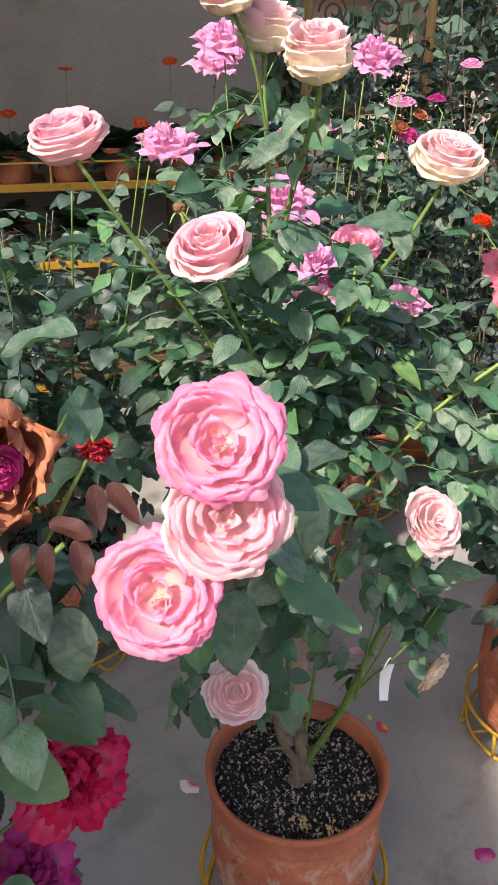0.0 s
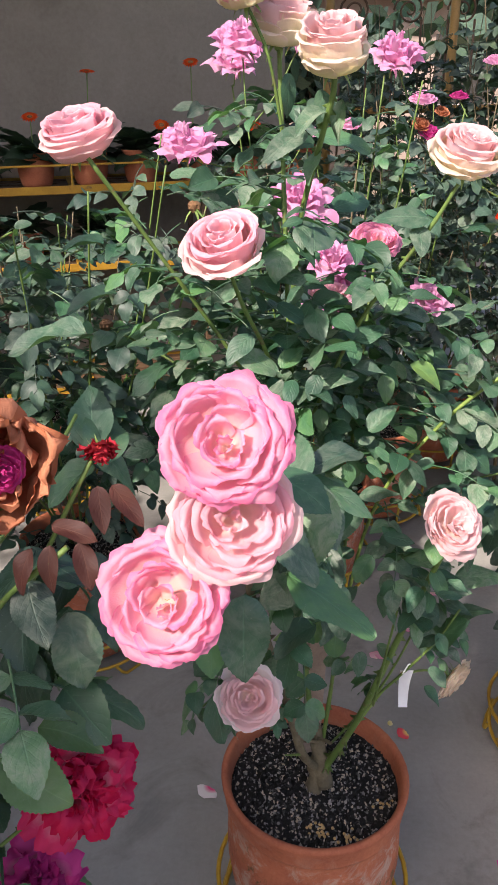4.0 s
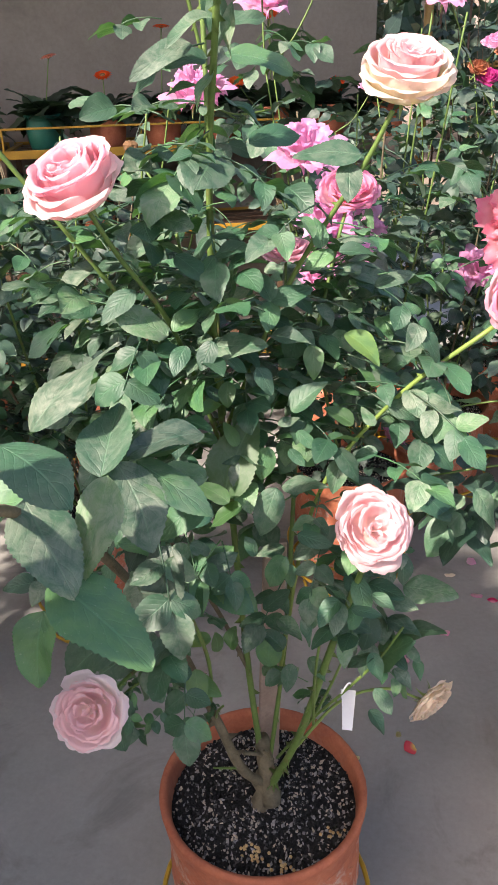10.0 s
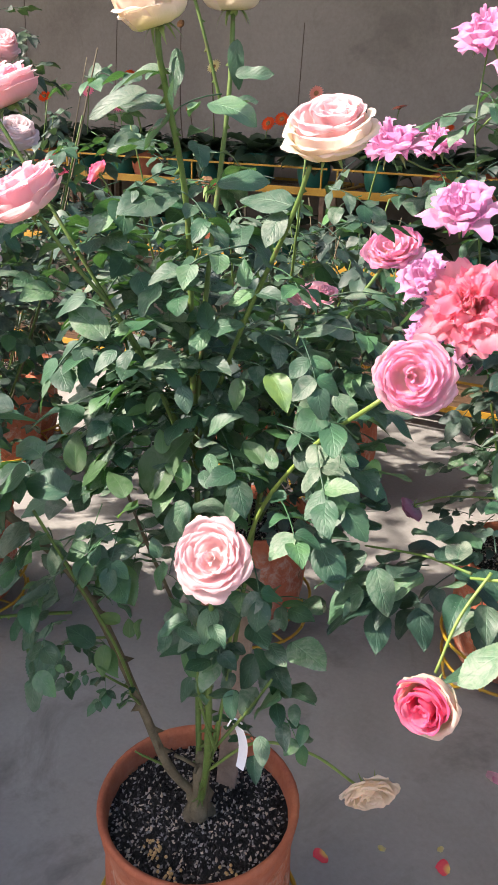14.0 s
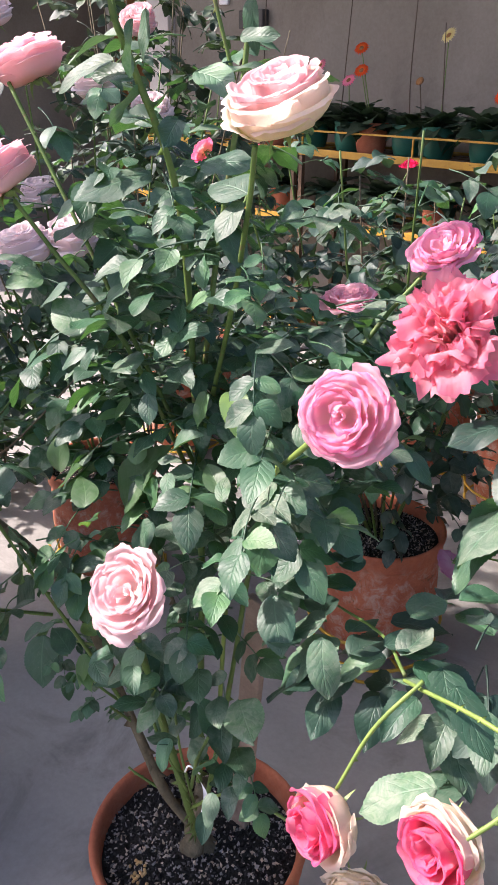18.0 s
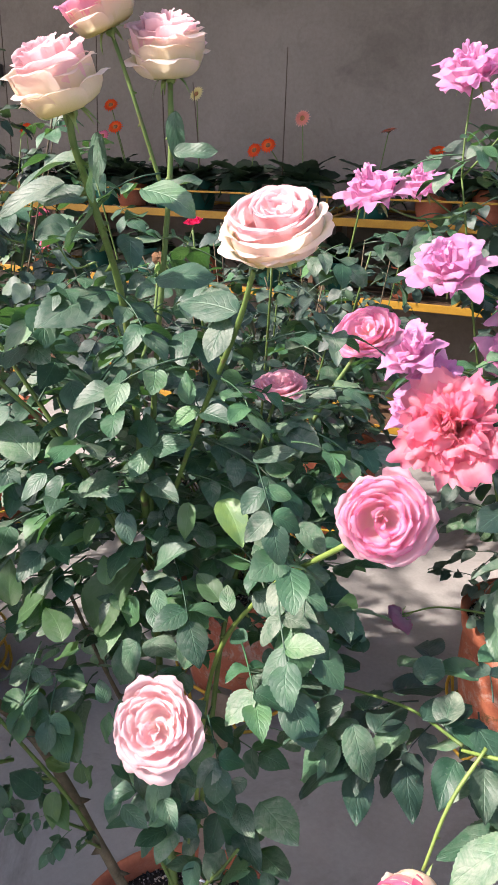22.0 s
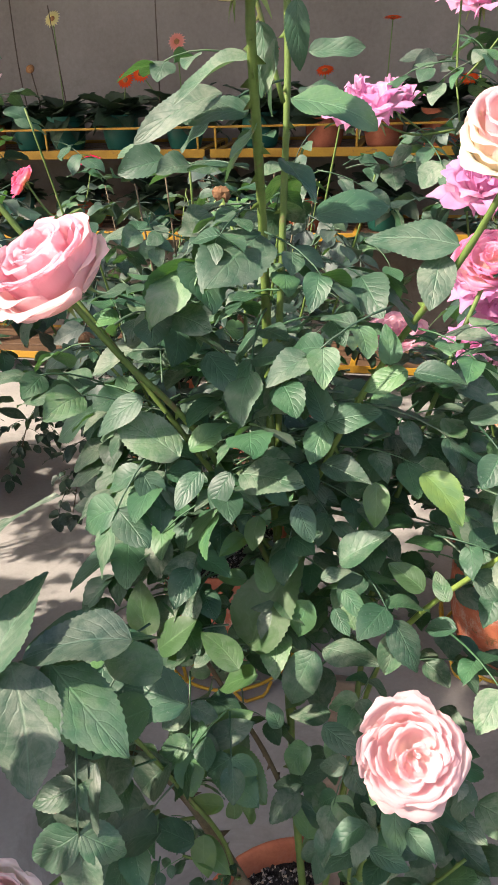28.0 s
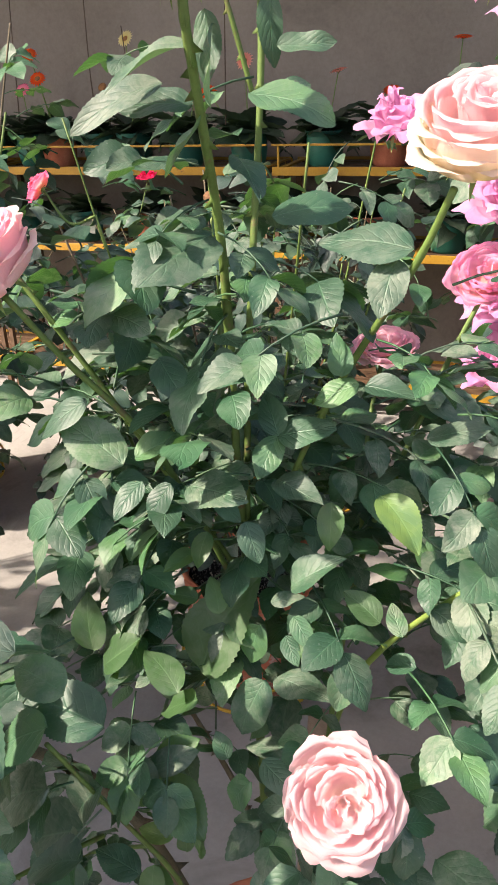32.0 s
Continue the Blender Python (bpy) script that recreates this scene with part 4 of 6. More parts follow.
def ray_petals(colour):
    rng = random.Random(len(colour))
    out = []
    for ring in range(2):
        for k in range(18):
            a = 2 * math.pi * (k + ring * 0.5) / 18
            L, w = (1.0 - ring * 0.2) * rng.uniform(0.92, 1.05), 0.13
            out.append(([(0.2 * math.cos(a) - w * 0.5 * math.sin(a), 0.2 * math.sin(a) + w * 0.5 * math.cos(a), ring * 0.06), (0.2 * math.cos(a) + w * 0.5 * math.sin(a), 0.2 * math.sin(a) - w * 0.5 * math.cos(a), ring * 0.06),
                         (0.7 * L * math.cos(a) + w * math.sin(a), 0.7 * L * math.sin(a) - w * math.cos(a), 0.12 + ring * 0.06), (L * math.cos(a), L * math.sin(a), 0.02 + ring * 0.08),
                         (0.7 * L * math.cos(a) - w * math.sin(a), 0.7 * L * math.sin(a) + w * math.cos(a), 0.12 + ring * 0.06)], [(0, 1, 2, 4), (2, 3, 4)]))
    v, f = joined(*out)
    uv = [(0.5, min(1.0, math.hypot(q[0], q[1]))) for q in v]
    return mesh("ray_petals", v, f, M["petal_" + colour], uv)


RAYS = {c: ray_petals(c) for c in ("orange", "lemon", "salmon", "hot")}
v, f = lathe([(0.0001, -0.2), (0.1, -0.15), (0.3, -0.02), (0.34, 0.06), (0.26, 0.12), (0.0001, 0.15)], 12)
GEYE = mesh("flower_eye", v, f, M["gerbera_eye"])
COLOUR_WORD = {"orange": "orange-red", "lemon": "pale lemon", "salmon": "salmon pink", "hot": "deep pink"}


def gerbera(s, d, z, pot, flowers, seed, leaves=16):
    """A potted gerbera; flowers: (colour, way along the wall, way out, height, lean)."""
    rng = random.Random(seed)
    words = "with " + " and ".join(sorted({COLOUR_WORD[q[0]] for q in flowers})) + " flowers" if flowers else "with dark leaves and no flower"
    g = thing("potted_gerbera", "gerbera in a small %s pot %s" % (pot, words), "gerbera", "gerberas on the racks", wall_pose(s, d, z))
    part("pot", SMALL_POT[pot], g, pot + " pot")
    part("soil", SMALL_SOIL, g, "", pose(0, 0, 0.115))
    for k in range(leaves):
        a = 360 * k / leaves + rng.uniform(-20, 20)
        part("leaf", rng.choice(GLEAF), g, "", leaf_pose((0, 0, 0.115), a, rng.uniform(8, 72), rng.uniform(-35, 35), rng.uniform(0.75, 1.25)))
    for colour, dx, dy, h, lean in flowers:
        top = Vector((dx, dy, h))
        part("flower_stalk", mesh("flower_stalk", *tube(smooth_path([(0, 0, 0.115), (dx * 0.35, dy * 0.35, h * 0.5), top], 8), 0.0028, 0.0022, 5), M["cane"]), g)
        m = Matrix.Translation(top) @ Euler((radians(lean), radians(rng.uniform(-15, 15)), 0)).to_matrix().to_4x4() @ Matrix.Scale(0.036, 4)
        head = part("gerbera_flower", GEYE, g, COLOUR_WORD[colour] + " gerbera flower", m)
        part("ray_petals", RAYS[colour], head)
    return g


def s_of(x, y):
    return x * wu.x + y * wu.y


for x, y, pot, fl in ((-1.94, 3.03, "green", [("lemon", 0.0, 0.0, 0.47, 58)]), (-1.46, 3.15, "green", [("salmon", 0.0, -0.02, 0.375, 70), ("orange", -0.16, 0.0, 0.27, 60)]),
                      (-2.14, 2.44, "clay", [("orange", 0.0, -0.1, 0.34, 50), ("orange", -0.10, 0.02, 0.43, 50)]), (-1.72, 3.1, "green", [("orange", 0.04, 0.0, 0.25, 60)]),
                      (-1.17, 3.24, "green", [("salmon", 0.05, 0.0, 0.33, 10)]), (-0.93, 3.3, "clay", [("orange", 0.0, 0.0, 0.26, 30)]), (-0.72, 3.36, "clay", [("orange", 0.02, 0.0, 0.42, 10)]),
                      (-0.52, 3.42, "clay", []), (-0.30, 3.48, "clay", [("orange", 0.0, 0.0, 0.45, 30), ("orange", -0.14, -0.05, 0.22, 40)]), (-0.08, 3.54, "clay", [("orange", 0.03, -0.04, 0.2, 60)]),
                      (0.15, 3.6, "clay", []), (-2.40, 2.9, "green", [("hot", 0.0, -0.03, 0.3, 50)]), (-2.62, 2.85, "green", [("hot", 0.03, 0.0, 0.36, 55)]), (-2.85, 2.8, "clay", [("orange", 0, 0, 0.33, 50)])):
    gerbera(s_of(x, y), 3.50, RACK_Z, pot, fl, int(1000 + x * 50), 36)
for k in range(11):
    s = -2.85 + k * 0.31
    gerbera(s, 3.50, 0.675, "green" if k % 3 else "clay", [], 2000 + k, 24)


# spent flower heads on bare stalks
def spent_head(parent, foot, at, size=0.009):
    path = smooth_path([foot, Vector(foot).lerp(Vector(at), 0.5) + Vector((0.012, 0.0, 0.0)), at], 10)
    part("flower_stalk", mesh("flower_stalk", *tube(path, 0.0022, 0.0016, 5), M["cane"]), parent, "", shift(parent))
    v, f = lathe([(0.0001, -0.9), (0.6, -0.75), (0.95, -0.2), (0.9, 0.4), (0.55, 0.85), (0.0001, 0.8)], 12, 0.1, 4)
    rs = random.Random(int(at[0] * 1000))
    head = part("spent_head", mesh("spent_head", [Vector(q) * size * rs.uniform(0.85, 1.15) for q in v], f, M["seedhead"], smooth=False), parent, "dry brown spent flower head", shift(parent) @ Matrix.Translation(at))
    for k in range(5):
        a = 1.257 * k + rs.uniform(-0.3, 0.3)
        d = Vector((math.cos(a), math.sin(a), 0))
        s = Vector((-d.y, d.x, 0)) * size * 0.25
        o = d * size * 0.7 + Vector((0, 0, -size * 0.6))
        t = d * size * 2.0 + Vector((0, 0, -size * rs.uniform(1.5, 3.0)))
        part("sepal", mesh("sepal", [o - s, o + s, o.lerp(t, 0.5) + s * 0.8 + Vector((0, 0, size * 0.3)), t, o.lerp(t, 0.5) - s * 0.8 + Vector((0, 0, size * 0.3))], [(0, 1, 2, 4), (2, 3, 4)], M["sepal"]), head)


# thin dry stalks stuck in the gerbera pots
for s, h, lean in ((-0.62, 1.62, 0.02), (-1.55, 1.75, 0.05), (-2.05, 1.95, 0.03), (-1.0, 1.5, -0.03)):
    st = thing("plant_stick", "thin dry brown stick in a gerbera pot", "stick", "thin sticks", wall_pose(s, 3.47, 1.08))
    part("stick", mesh("stick", *tube([Vector((0, 0, 0)), Vector((lean * 0.5, 0, (h - 1.08) * 0.5)), Vector((lean, 0, h - 1.08))], 0.003, 0.002, 5), M["bark"]), st)


# ---------------------------------------------------------------- the rose in front
hero = potted("tall many-caned pink rose with a white tag in a clay pot", 0.08, 0.97, 30.0)
rg = random.Random(7)
SUNWARD = Vector((math.cos(SUN_AZ) * math.cos(SUN_EL), math.sin(SUN_AZ) * math.cos(SUN_EL), math.sin(SUN_EL)))
for lit in ((0.229, 0.833, 0.895), (0.322, 1.060, 0.455)):      # flowers that stand in the sun
    FREE.append((Vector(lit), SUNWARD, 0.045))
    FREE.append((Vector(lit) + SUNWARD * 0.36, SUNWARD, 0.045))
FREE.append((Vector((0.206, 0.917, 0.56)), Vector((0.1, -0.8, 0.55)).normalized(), 0.02))
FREE.append((Vector((0.08, 0.95, 0.40)), Vector((0.1, -0.7, 0.7)).normalized(), 0.06))
v, f = lathe([(0.030, -0.03), (0.024, -0.004), (0.017, 0.012), (0.015, 0.024), (0.019, 0.036), (0.014, 0.048), (0.0001, 0.052)], 14, 0.16, 2)
rk = random.Random(4)
v = [Vector(q) * rk.uniform(0.86, 1.14) for q in v]
part("stem_base", mesh("stem_base", v, f, M["cane_old"]), hero, "knobbly grey graft at the soil", pose(0.006, -0.005, SOIL_Z + 0.012))

c1 = cane(hero, [(0.086, 0.965, 0.345), (0.062, 0.985, 0.55), (0.045, 1.0, 0.80), (0.035, 1.0, 1.0), (0.041, 0.985, 1.2), (0.064, 0.935, 1.32), (0.073, 0.916, 1.36), (0.0745, 0.914, 1.384)], 0.0085, 0.0048, "cane", 18, 1)
c2 = cane(hero, [(0.04, 1.0, 0.93), (0.03, 1.03, 1.12), (0.022, 1.07, 1.32), (0.018, 1.080, 1.416)], 0.0060, 0.0044, "cane", 8, 2)
c3 = cane(hero, [(0.024, 1.058, 1.31), (0.006, 1.04, 1.40), (-0.020, 1.039, 1.457)], 0.0038, 0.003, "cane", 2, 3)
c4 = cane(hero, [(0.086, 0.963, 0.355), (0.058, 0.93, 0.42), (0.035, 0.90, 0.54), (0.002, 0.86, 0.70), (-0.016, 0.80, 0.82), (-0.012, 0.69, 0.95), (0.0, 0.56, 1.06), (-0.012, 0.47, 1.10)], 0.0135, 0.0055, "cane_old", 10, 4)
cane(hero, [(0.0, 0.82, 0.72), (-0.012, 0.74, 0.75), (-0.014, 0.67, 0.775)], 0.004, 0.003, "cane", 2, 5)
c6 = cane(hero, [(0.045, 1.0, 0.86), (0.012, 0.93, 1.05), (-0.022, 0.87, 1.15), (-0.036, 0.84, 1.20)], 0.005, 0.0036, "cane", 6, 6)
c7 = cane(hero, [(0.045, 0.995, 0.90), (-0.04, 0.945, 1.07), (-0.13, 0.905, 1.22), (-0.182, 0.882, 1.305)], 0.005, 0.0038, "cane", 8, 7)
c8 = cane(hero, [(0.046, 1.0, 0.92), (0.12, 1.0, 1.09), (0.195, 0.98, 1.21), (0.224, 0.97, 1.265)], 0.005, 0.004, "cane", 8, 8)
c9 = cane(hero, [(0.086, 0.968, 0.345), (0.112, 1.0, 0.60), (0.125, 1.05, 0.90), (0.15, 1.15, 1.06), (0.165, 1.215, 1.135)], 0.0065, 0.0035, "cane", 12, 9)
c10 = cane(hero, [(0.125, 1.06, 0.93), (0.10, 1.12, 1.02), (0.094, 1.155, 1.075)], 0.004, 0.003, "cane", 3, 10)
c11 = cane(hero, [(0.105, 0.99, 0.55), (0.15, 0.985, 0.82), (0.235, 0.975, 0.965), (0.335, 0.963, 1.062)], 0.005, 0.0038, "cane_young", 5, 11)
c12 = cane(hero, [(0.09, 0.962, 0.345), (0.14, 0.925, 0.50), (0.19, 0.875, 0.72), (0.226, 0.842, 0.865)], 0.0105, 0.0055, "cane", 14, 12)
c13 = cane(hero, [(0.13, 0.935, 0.46), (0.19, 0.965, 0.53), (0.25, 1.01, 0.52), (0.300, 1.052, 0.468)], 0.0042, 0.0032, "cane_young", 1, 13)
c14 = cane(hero, [(0.062, 0.985, 0.55), (0.025, 0.98, 0.65), (-0.03, 0.96, 0.78), (-0.07, 0.93, 0.95)], 0.006, 0.003, "cane_old", 8, 14)

# gnarled stump that the canes spring from
v, f = tube(smooth_path([(0.096, 0.952, 0.33), (0.090, 0.962, 0.365), (0.084, 0.972, 0.40), (0.078, 0.980, 0.432)], 14), 0.0145, 0.0105, 12)
v = [Vector(q) + 0.0028 * noise.noise_vector(Vector(q) * 90) for q in v]
part("stump", mesh("stump", v, f, M["cane_old"]), hero, "gnarled grey-brown stump", shift(hero))
for k, pts in enumerate((((0.084, 0.970, 0.405), (0.070, 0.950, 0.428), (0.062, 0.938, 0.440)), ((0.083, 0.968, 0.415), (0.096, 0.948, 0.430), (0.101, 0.940, 0.433)))):
    cane(hero, pts, 0.0052, 0.0045, "cane_old", 0, 180 + k, seg=8)
bloom(hero, "cup", "white/cream", (0.072, 0.905, 1.410), (-0.1, -0.4, 1), 0.041, 0, 0.4, "cream rose with a blush heart", 1.22)
bloom(hero, "cup", "white/cream", (0.020, 1.075, 1.442), (0.1, -0.2, 1), 0.043, 1, 1.4, "blush white rose", 1.18)
bloom(hero, "cup", "rosy/cream", (-0.025, 1.030, 1.477), (-0.25, -0.4, 1), 0.042, 0, 2.0, "pink rose with a cream underside")
bloom(hero, "cup", "pink/white", (-0.041, 0.825, 1.226), (-0.22, -0.55, 0.9), 0.0475, 1, 0.2, "full pale pink rose", 0.80)
bloom(hero, "cup", "pink/white", (-0.198, 0.910, 1.328), (-0.22, -0.35, 0.95), 0.049, 2, 0.9, "pale pink rose with a cream underside", 0.82)
bloom(hero, "cup", "white/cream", (0.234, 0.985, 1.300), (0.1, -0.45, 0.95), 0.048, 0, 2.1, "blush pink and white rose", 0.84)
bloom(hero, "rosette", "white", (0.229, 0.833, 0.895), (0.36, -0.68, 0.60), 0.043, 2, 0.5, "pale pink quartered rose")
bloom(hero, "flat", "rosy", (-0.019, 0.450, 1.180), (0.02, -0.80, 0.55), 0.0445, 0, 0.1, "large pink rose with rosy ruffled edges")
bloom(hero, "rosette", "pink/white", (-0.014, 0.445, 1.127), (0.12, -0.80, 0.5), 0.045, 1, 1.1, "blush white rose between two pink ones")
bloom(hero, "flat", "rosy", (-0.061, 0.430, 1.075), (-0.12, -0.85, 0.45), 0.046, 2, 0.7, "large pink rose with rosy ruffled edges")
bloom(hero, "rosette", "white/palewhite", (-0.014, 0.650, 0.792), (0.05, -0.75, 0.5), 0.036, 2, 2.7, "fading blush rose hanging low")
bloom(hero, "rosette", "rosy/pink", (0.361, 0.970, 1.088), (0.5, -0.75, 0.35), 0.041, 1, 0.3, "pink rose with rosy edges on a long shoot")
bloom(hero, "rosette", "rosy", (0.167, 1.225, 1.159), (0.1, -0.6, 0.85), 0.040, 2, 1.3, "small pink rose with a cream underside")
bloom(hero, "rosette", "pink", (0.094, 1.161, 1.096), (0.05, -0.25, 1), 0.034, 0, 2.2, "small pale pink rose")
bloom(hero, "rosette", "yellow", (0.322, 1.060, 0.452), (0.70, -0.58, -0.28), 0.042, 1, 0.6, "creamy yellow rose facing sideways")

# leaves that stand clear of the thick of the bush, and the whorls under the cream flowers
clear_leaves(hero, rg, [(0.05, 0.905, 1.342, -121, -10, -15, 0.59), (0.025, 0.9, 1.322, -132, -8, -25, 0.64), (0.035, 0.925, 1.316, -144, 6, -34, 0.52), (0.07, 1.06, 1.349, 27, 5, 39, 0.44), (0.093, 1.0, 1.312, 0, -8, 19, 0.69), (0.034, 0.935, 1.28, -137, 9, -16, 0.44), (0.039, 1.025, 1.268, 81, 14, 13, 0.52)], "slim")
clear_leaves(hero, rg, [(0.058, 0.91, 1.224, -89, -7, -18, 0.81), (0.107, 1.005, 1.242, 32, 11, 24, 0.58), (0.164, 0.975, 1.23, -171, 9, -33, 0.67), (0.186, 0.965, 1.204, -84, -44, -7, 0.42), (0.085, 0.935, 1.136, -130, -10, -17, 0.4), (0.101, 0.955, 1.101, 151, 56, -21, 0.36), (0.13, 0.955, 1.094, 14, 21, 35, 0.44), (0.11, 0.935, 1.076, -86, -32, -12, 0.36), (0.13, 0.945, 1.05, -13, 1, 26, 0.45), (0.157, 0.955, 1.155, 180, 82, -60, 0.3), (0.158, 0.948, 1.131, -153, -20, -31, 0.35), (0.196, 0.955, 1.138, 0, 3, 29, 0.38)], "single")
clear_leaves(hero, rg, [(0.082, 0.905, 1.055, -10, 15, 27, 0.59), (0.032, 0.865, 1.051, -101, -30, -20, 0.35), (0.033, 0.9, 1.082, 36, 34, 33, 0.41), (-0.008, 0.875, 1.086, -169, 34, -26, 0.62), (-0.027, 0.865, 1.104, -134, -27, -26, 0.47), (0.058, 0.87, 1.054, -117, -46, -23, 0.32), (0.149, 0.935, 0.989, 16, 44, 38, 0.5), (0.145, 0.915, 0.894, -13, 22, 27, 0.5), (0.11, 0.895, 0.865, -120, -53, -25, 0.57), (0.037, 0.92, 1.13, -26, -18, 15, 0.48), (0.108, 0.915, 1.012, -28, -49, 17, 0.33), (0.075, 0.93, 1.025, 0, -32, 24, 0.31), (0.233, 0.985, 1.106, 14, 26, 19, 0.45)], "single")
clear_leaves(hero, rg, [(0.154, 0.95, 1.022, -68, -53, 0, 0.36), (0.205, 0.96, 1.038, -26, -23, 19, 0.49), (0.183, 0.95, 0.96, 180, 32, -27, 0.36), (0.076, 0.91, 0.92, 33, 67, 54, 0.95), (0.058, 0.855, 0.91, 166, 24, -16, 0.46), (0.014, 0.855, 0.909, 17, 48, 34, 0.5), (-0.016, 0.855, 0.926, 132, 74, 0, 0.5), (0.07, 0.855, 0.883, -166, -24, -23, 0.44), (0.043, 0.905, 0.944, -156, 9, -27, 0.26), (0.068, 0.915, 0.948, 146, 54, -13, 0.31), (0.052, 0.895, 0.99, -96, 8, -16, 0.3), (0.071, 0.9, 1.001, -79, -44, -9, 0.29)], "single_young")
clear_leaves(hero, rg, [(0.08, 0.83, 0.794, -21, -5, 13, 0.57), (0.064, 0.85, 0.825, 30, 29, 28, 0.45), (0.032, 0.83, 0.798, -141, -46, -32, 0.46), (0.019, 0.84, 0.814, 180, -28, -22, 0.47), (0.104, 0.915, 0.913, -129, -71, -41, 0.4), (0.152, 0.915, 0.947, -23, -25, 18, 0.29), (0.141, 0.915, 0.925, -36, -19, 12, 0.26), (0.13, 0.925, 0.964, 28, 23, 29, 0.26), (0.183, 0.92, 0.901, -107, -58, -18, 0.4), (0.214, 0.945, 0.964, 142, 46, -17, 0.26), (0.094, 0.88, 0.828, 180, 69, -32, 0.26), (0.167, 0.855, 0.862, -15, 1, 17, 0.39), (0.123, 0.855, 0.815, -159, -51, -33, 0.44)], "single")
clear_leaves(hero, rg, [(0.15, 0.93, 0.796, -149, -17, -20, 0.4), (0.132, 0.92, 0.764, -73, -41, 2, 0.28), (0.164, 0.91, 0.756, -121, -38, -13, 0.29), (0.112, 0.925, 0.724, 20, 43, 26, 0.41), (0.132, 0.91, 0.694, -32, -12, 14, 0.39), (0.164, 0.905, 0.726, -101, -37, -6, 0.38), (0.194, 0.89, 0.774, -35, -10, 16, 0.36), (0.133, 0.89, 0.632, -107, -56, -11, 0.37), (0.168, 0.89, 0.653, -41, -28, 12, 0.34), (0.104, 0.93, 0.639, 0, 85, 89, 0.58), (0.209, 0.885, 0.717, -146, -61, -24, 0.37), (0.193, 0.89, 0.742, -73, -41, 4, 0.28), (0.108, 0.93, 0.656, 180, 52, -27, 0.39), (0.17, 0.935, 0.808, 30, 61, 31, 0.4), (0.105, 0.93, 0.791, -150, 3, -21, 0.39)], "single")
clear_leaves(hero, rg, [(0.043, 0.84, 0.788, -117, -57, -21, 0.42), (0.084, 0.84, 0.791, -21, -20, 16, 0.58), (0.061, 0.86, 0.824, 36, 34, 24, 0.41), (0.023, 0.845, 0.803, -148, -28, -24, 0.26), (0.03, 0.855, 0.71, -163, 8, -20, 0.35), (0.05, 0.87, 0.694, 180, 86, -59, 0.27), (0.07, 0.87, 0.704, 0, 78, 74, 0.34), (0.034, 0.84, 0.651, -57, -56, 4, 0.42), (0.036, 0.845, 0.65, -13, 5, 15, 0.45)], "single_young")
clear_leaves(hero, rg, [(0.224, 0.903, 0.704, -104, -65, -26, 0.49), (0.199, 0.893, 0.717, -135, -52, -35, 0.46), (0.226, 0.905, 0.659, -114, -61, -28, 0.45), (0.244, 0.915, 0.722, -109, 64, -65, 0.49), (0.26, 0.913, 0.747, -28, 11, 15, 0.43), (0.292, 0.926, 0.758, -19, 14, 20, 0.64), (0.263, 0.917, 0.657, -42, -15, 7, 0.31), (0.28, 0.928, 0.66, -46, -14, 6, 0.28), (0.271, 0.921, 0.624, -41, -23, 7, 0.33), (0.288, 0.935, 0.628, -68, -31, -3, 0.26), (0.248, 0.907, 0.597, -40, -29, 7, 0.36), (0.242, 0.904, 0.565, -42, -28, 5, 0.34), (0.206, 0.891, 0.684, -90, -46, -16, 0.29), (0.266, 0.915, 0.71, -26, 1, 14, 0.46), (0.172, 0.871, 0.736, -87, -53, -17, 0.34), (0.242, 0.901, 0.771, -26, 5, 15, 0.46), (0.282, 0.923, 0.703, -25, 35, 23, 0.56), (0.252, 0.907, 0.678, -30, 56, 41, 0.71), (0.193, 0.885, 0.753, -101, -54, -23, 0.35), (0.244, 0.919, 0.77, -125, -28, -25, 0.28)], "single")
for path, s0, s1, n, sz in ((c1, 0.40, 0.66, 22, 0.95), (c2, 0.1, 0.6, 14, 0.95), (c3, 0.2, 0.7, 2, 0.7), (c6, 0.0, 0.7, 20, 0.9), (c7, 0.0, 0.62, 26, 0.95), (c8, 0.0, 0.66, 18, 0.95), (c9, 0.34, 0.85, 22, 0.9),
                            (c10, 0.1, 0.7, 6, 0.9), (c11, 0.25, 0.8, 15, 0.9), (c14, 0.45, 1.0, 14, 0.9)):
    dress(hero, path, s0, s1, n, rg, ("leaf",), sz * 0.9, (-22, 24), None, 0.045)
dress(hero, c12, 0.46, 0.97, 18, rg, ("leaf",), 0.66, (-45, 10), None, 0.02)
leaf_at(hero, rg, [(*(c12[int((0.62 + 0.34 * k / 26) * (len(c12) - 1))] + Vector((rg.gauss(0.004, 0.020), rg.gauss(-0.004, 0.018), rg.gauss(0, 0.015)))), rg.uniform(-170, 40), rg.uniform(-50, 15), rg.uniform(-25, 25), rg.uniform(0.28, 0.42)) for k in range(26)], "single")
dress(hero, c4, 0.50, 0.72, 6, rg, ("leaf",), 0.9, (-30, 15), None, 0.02)
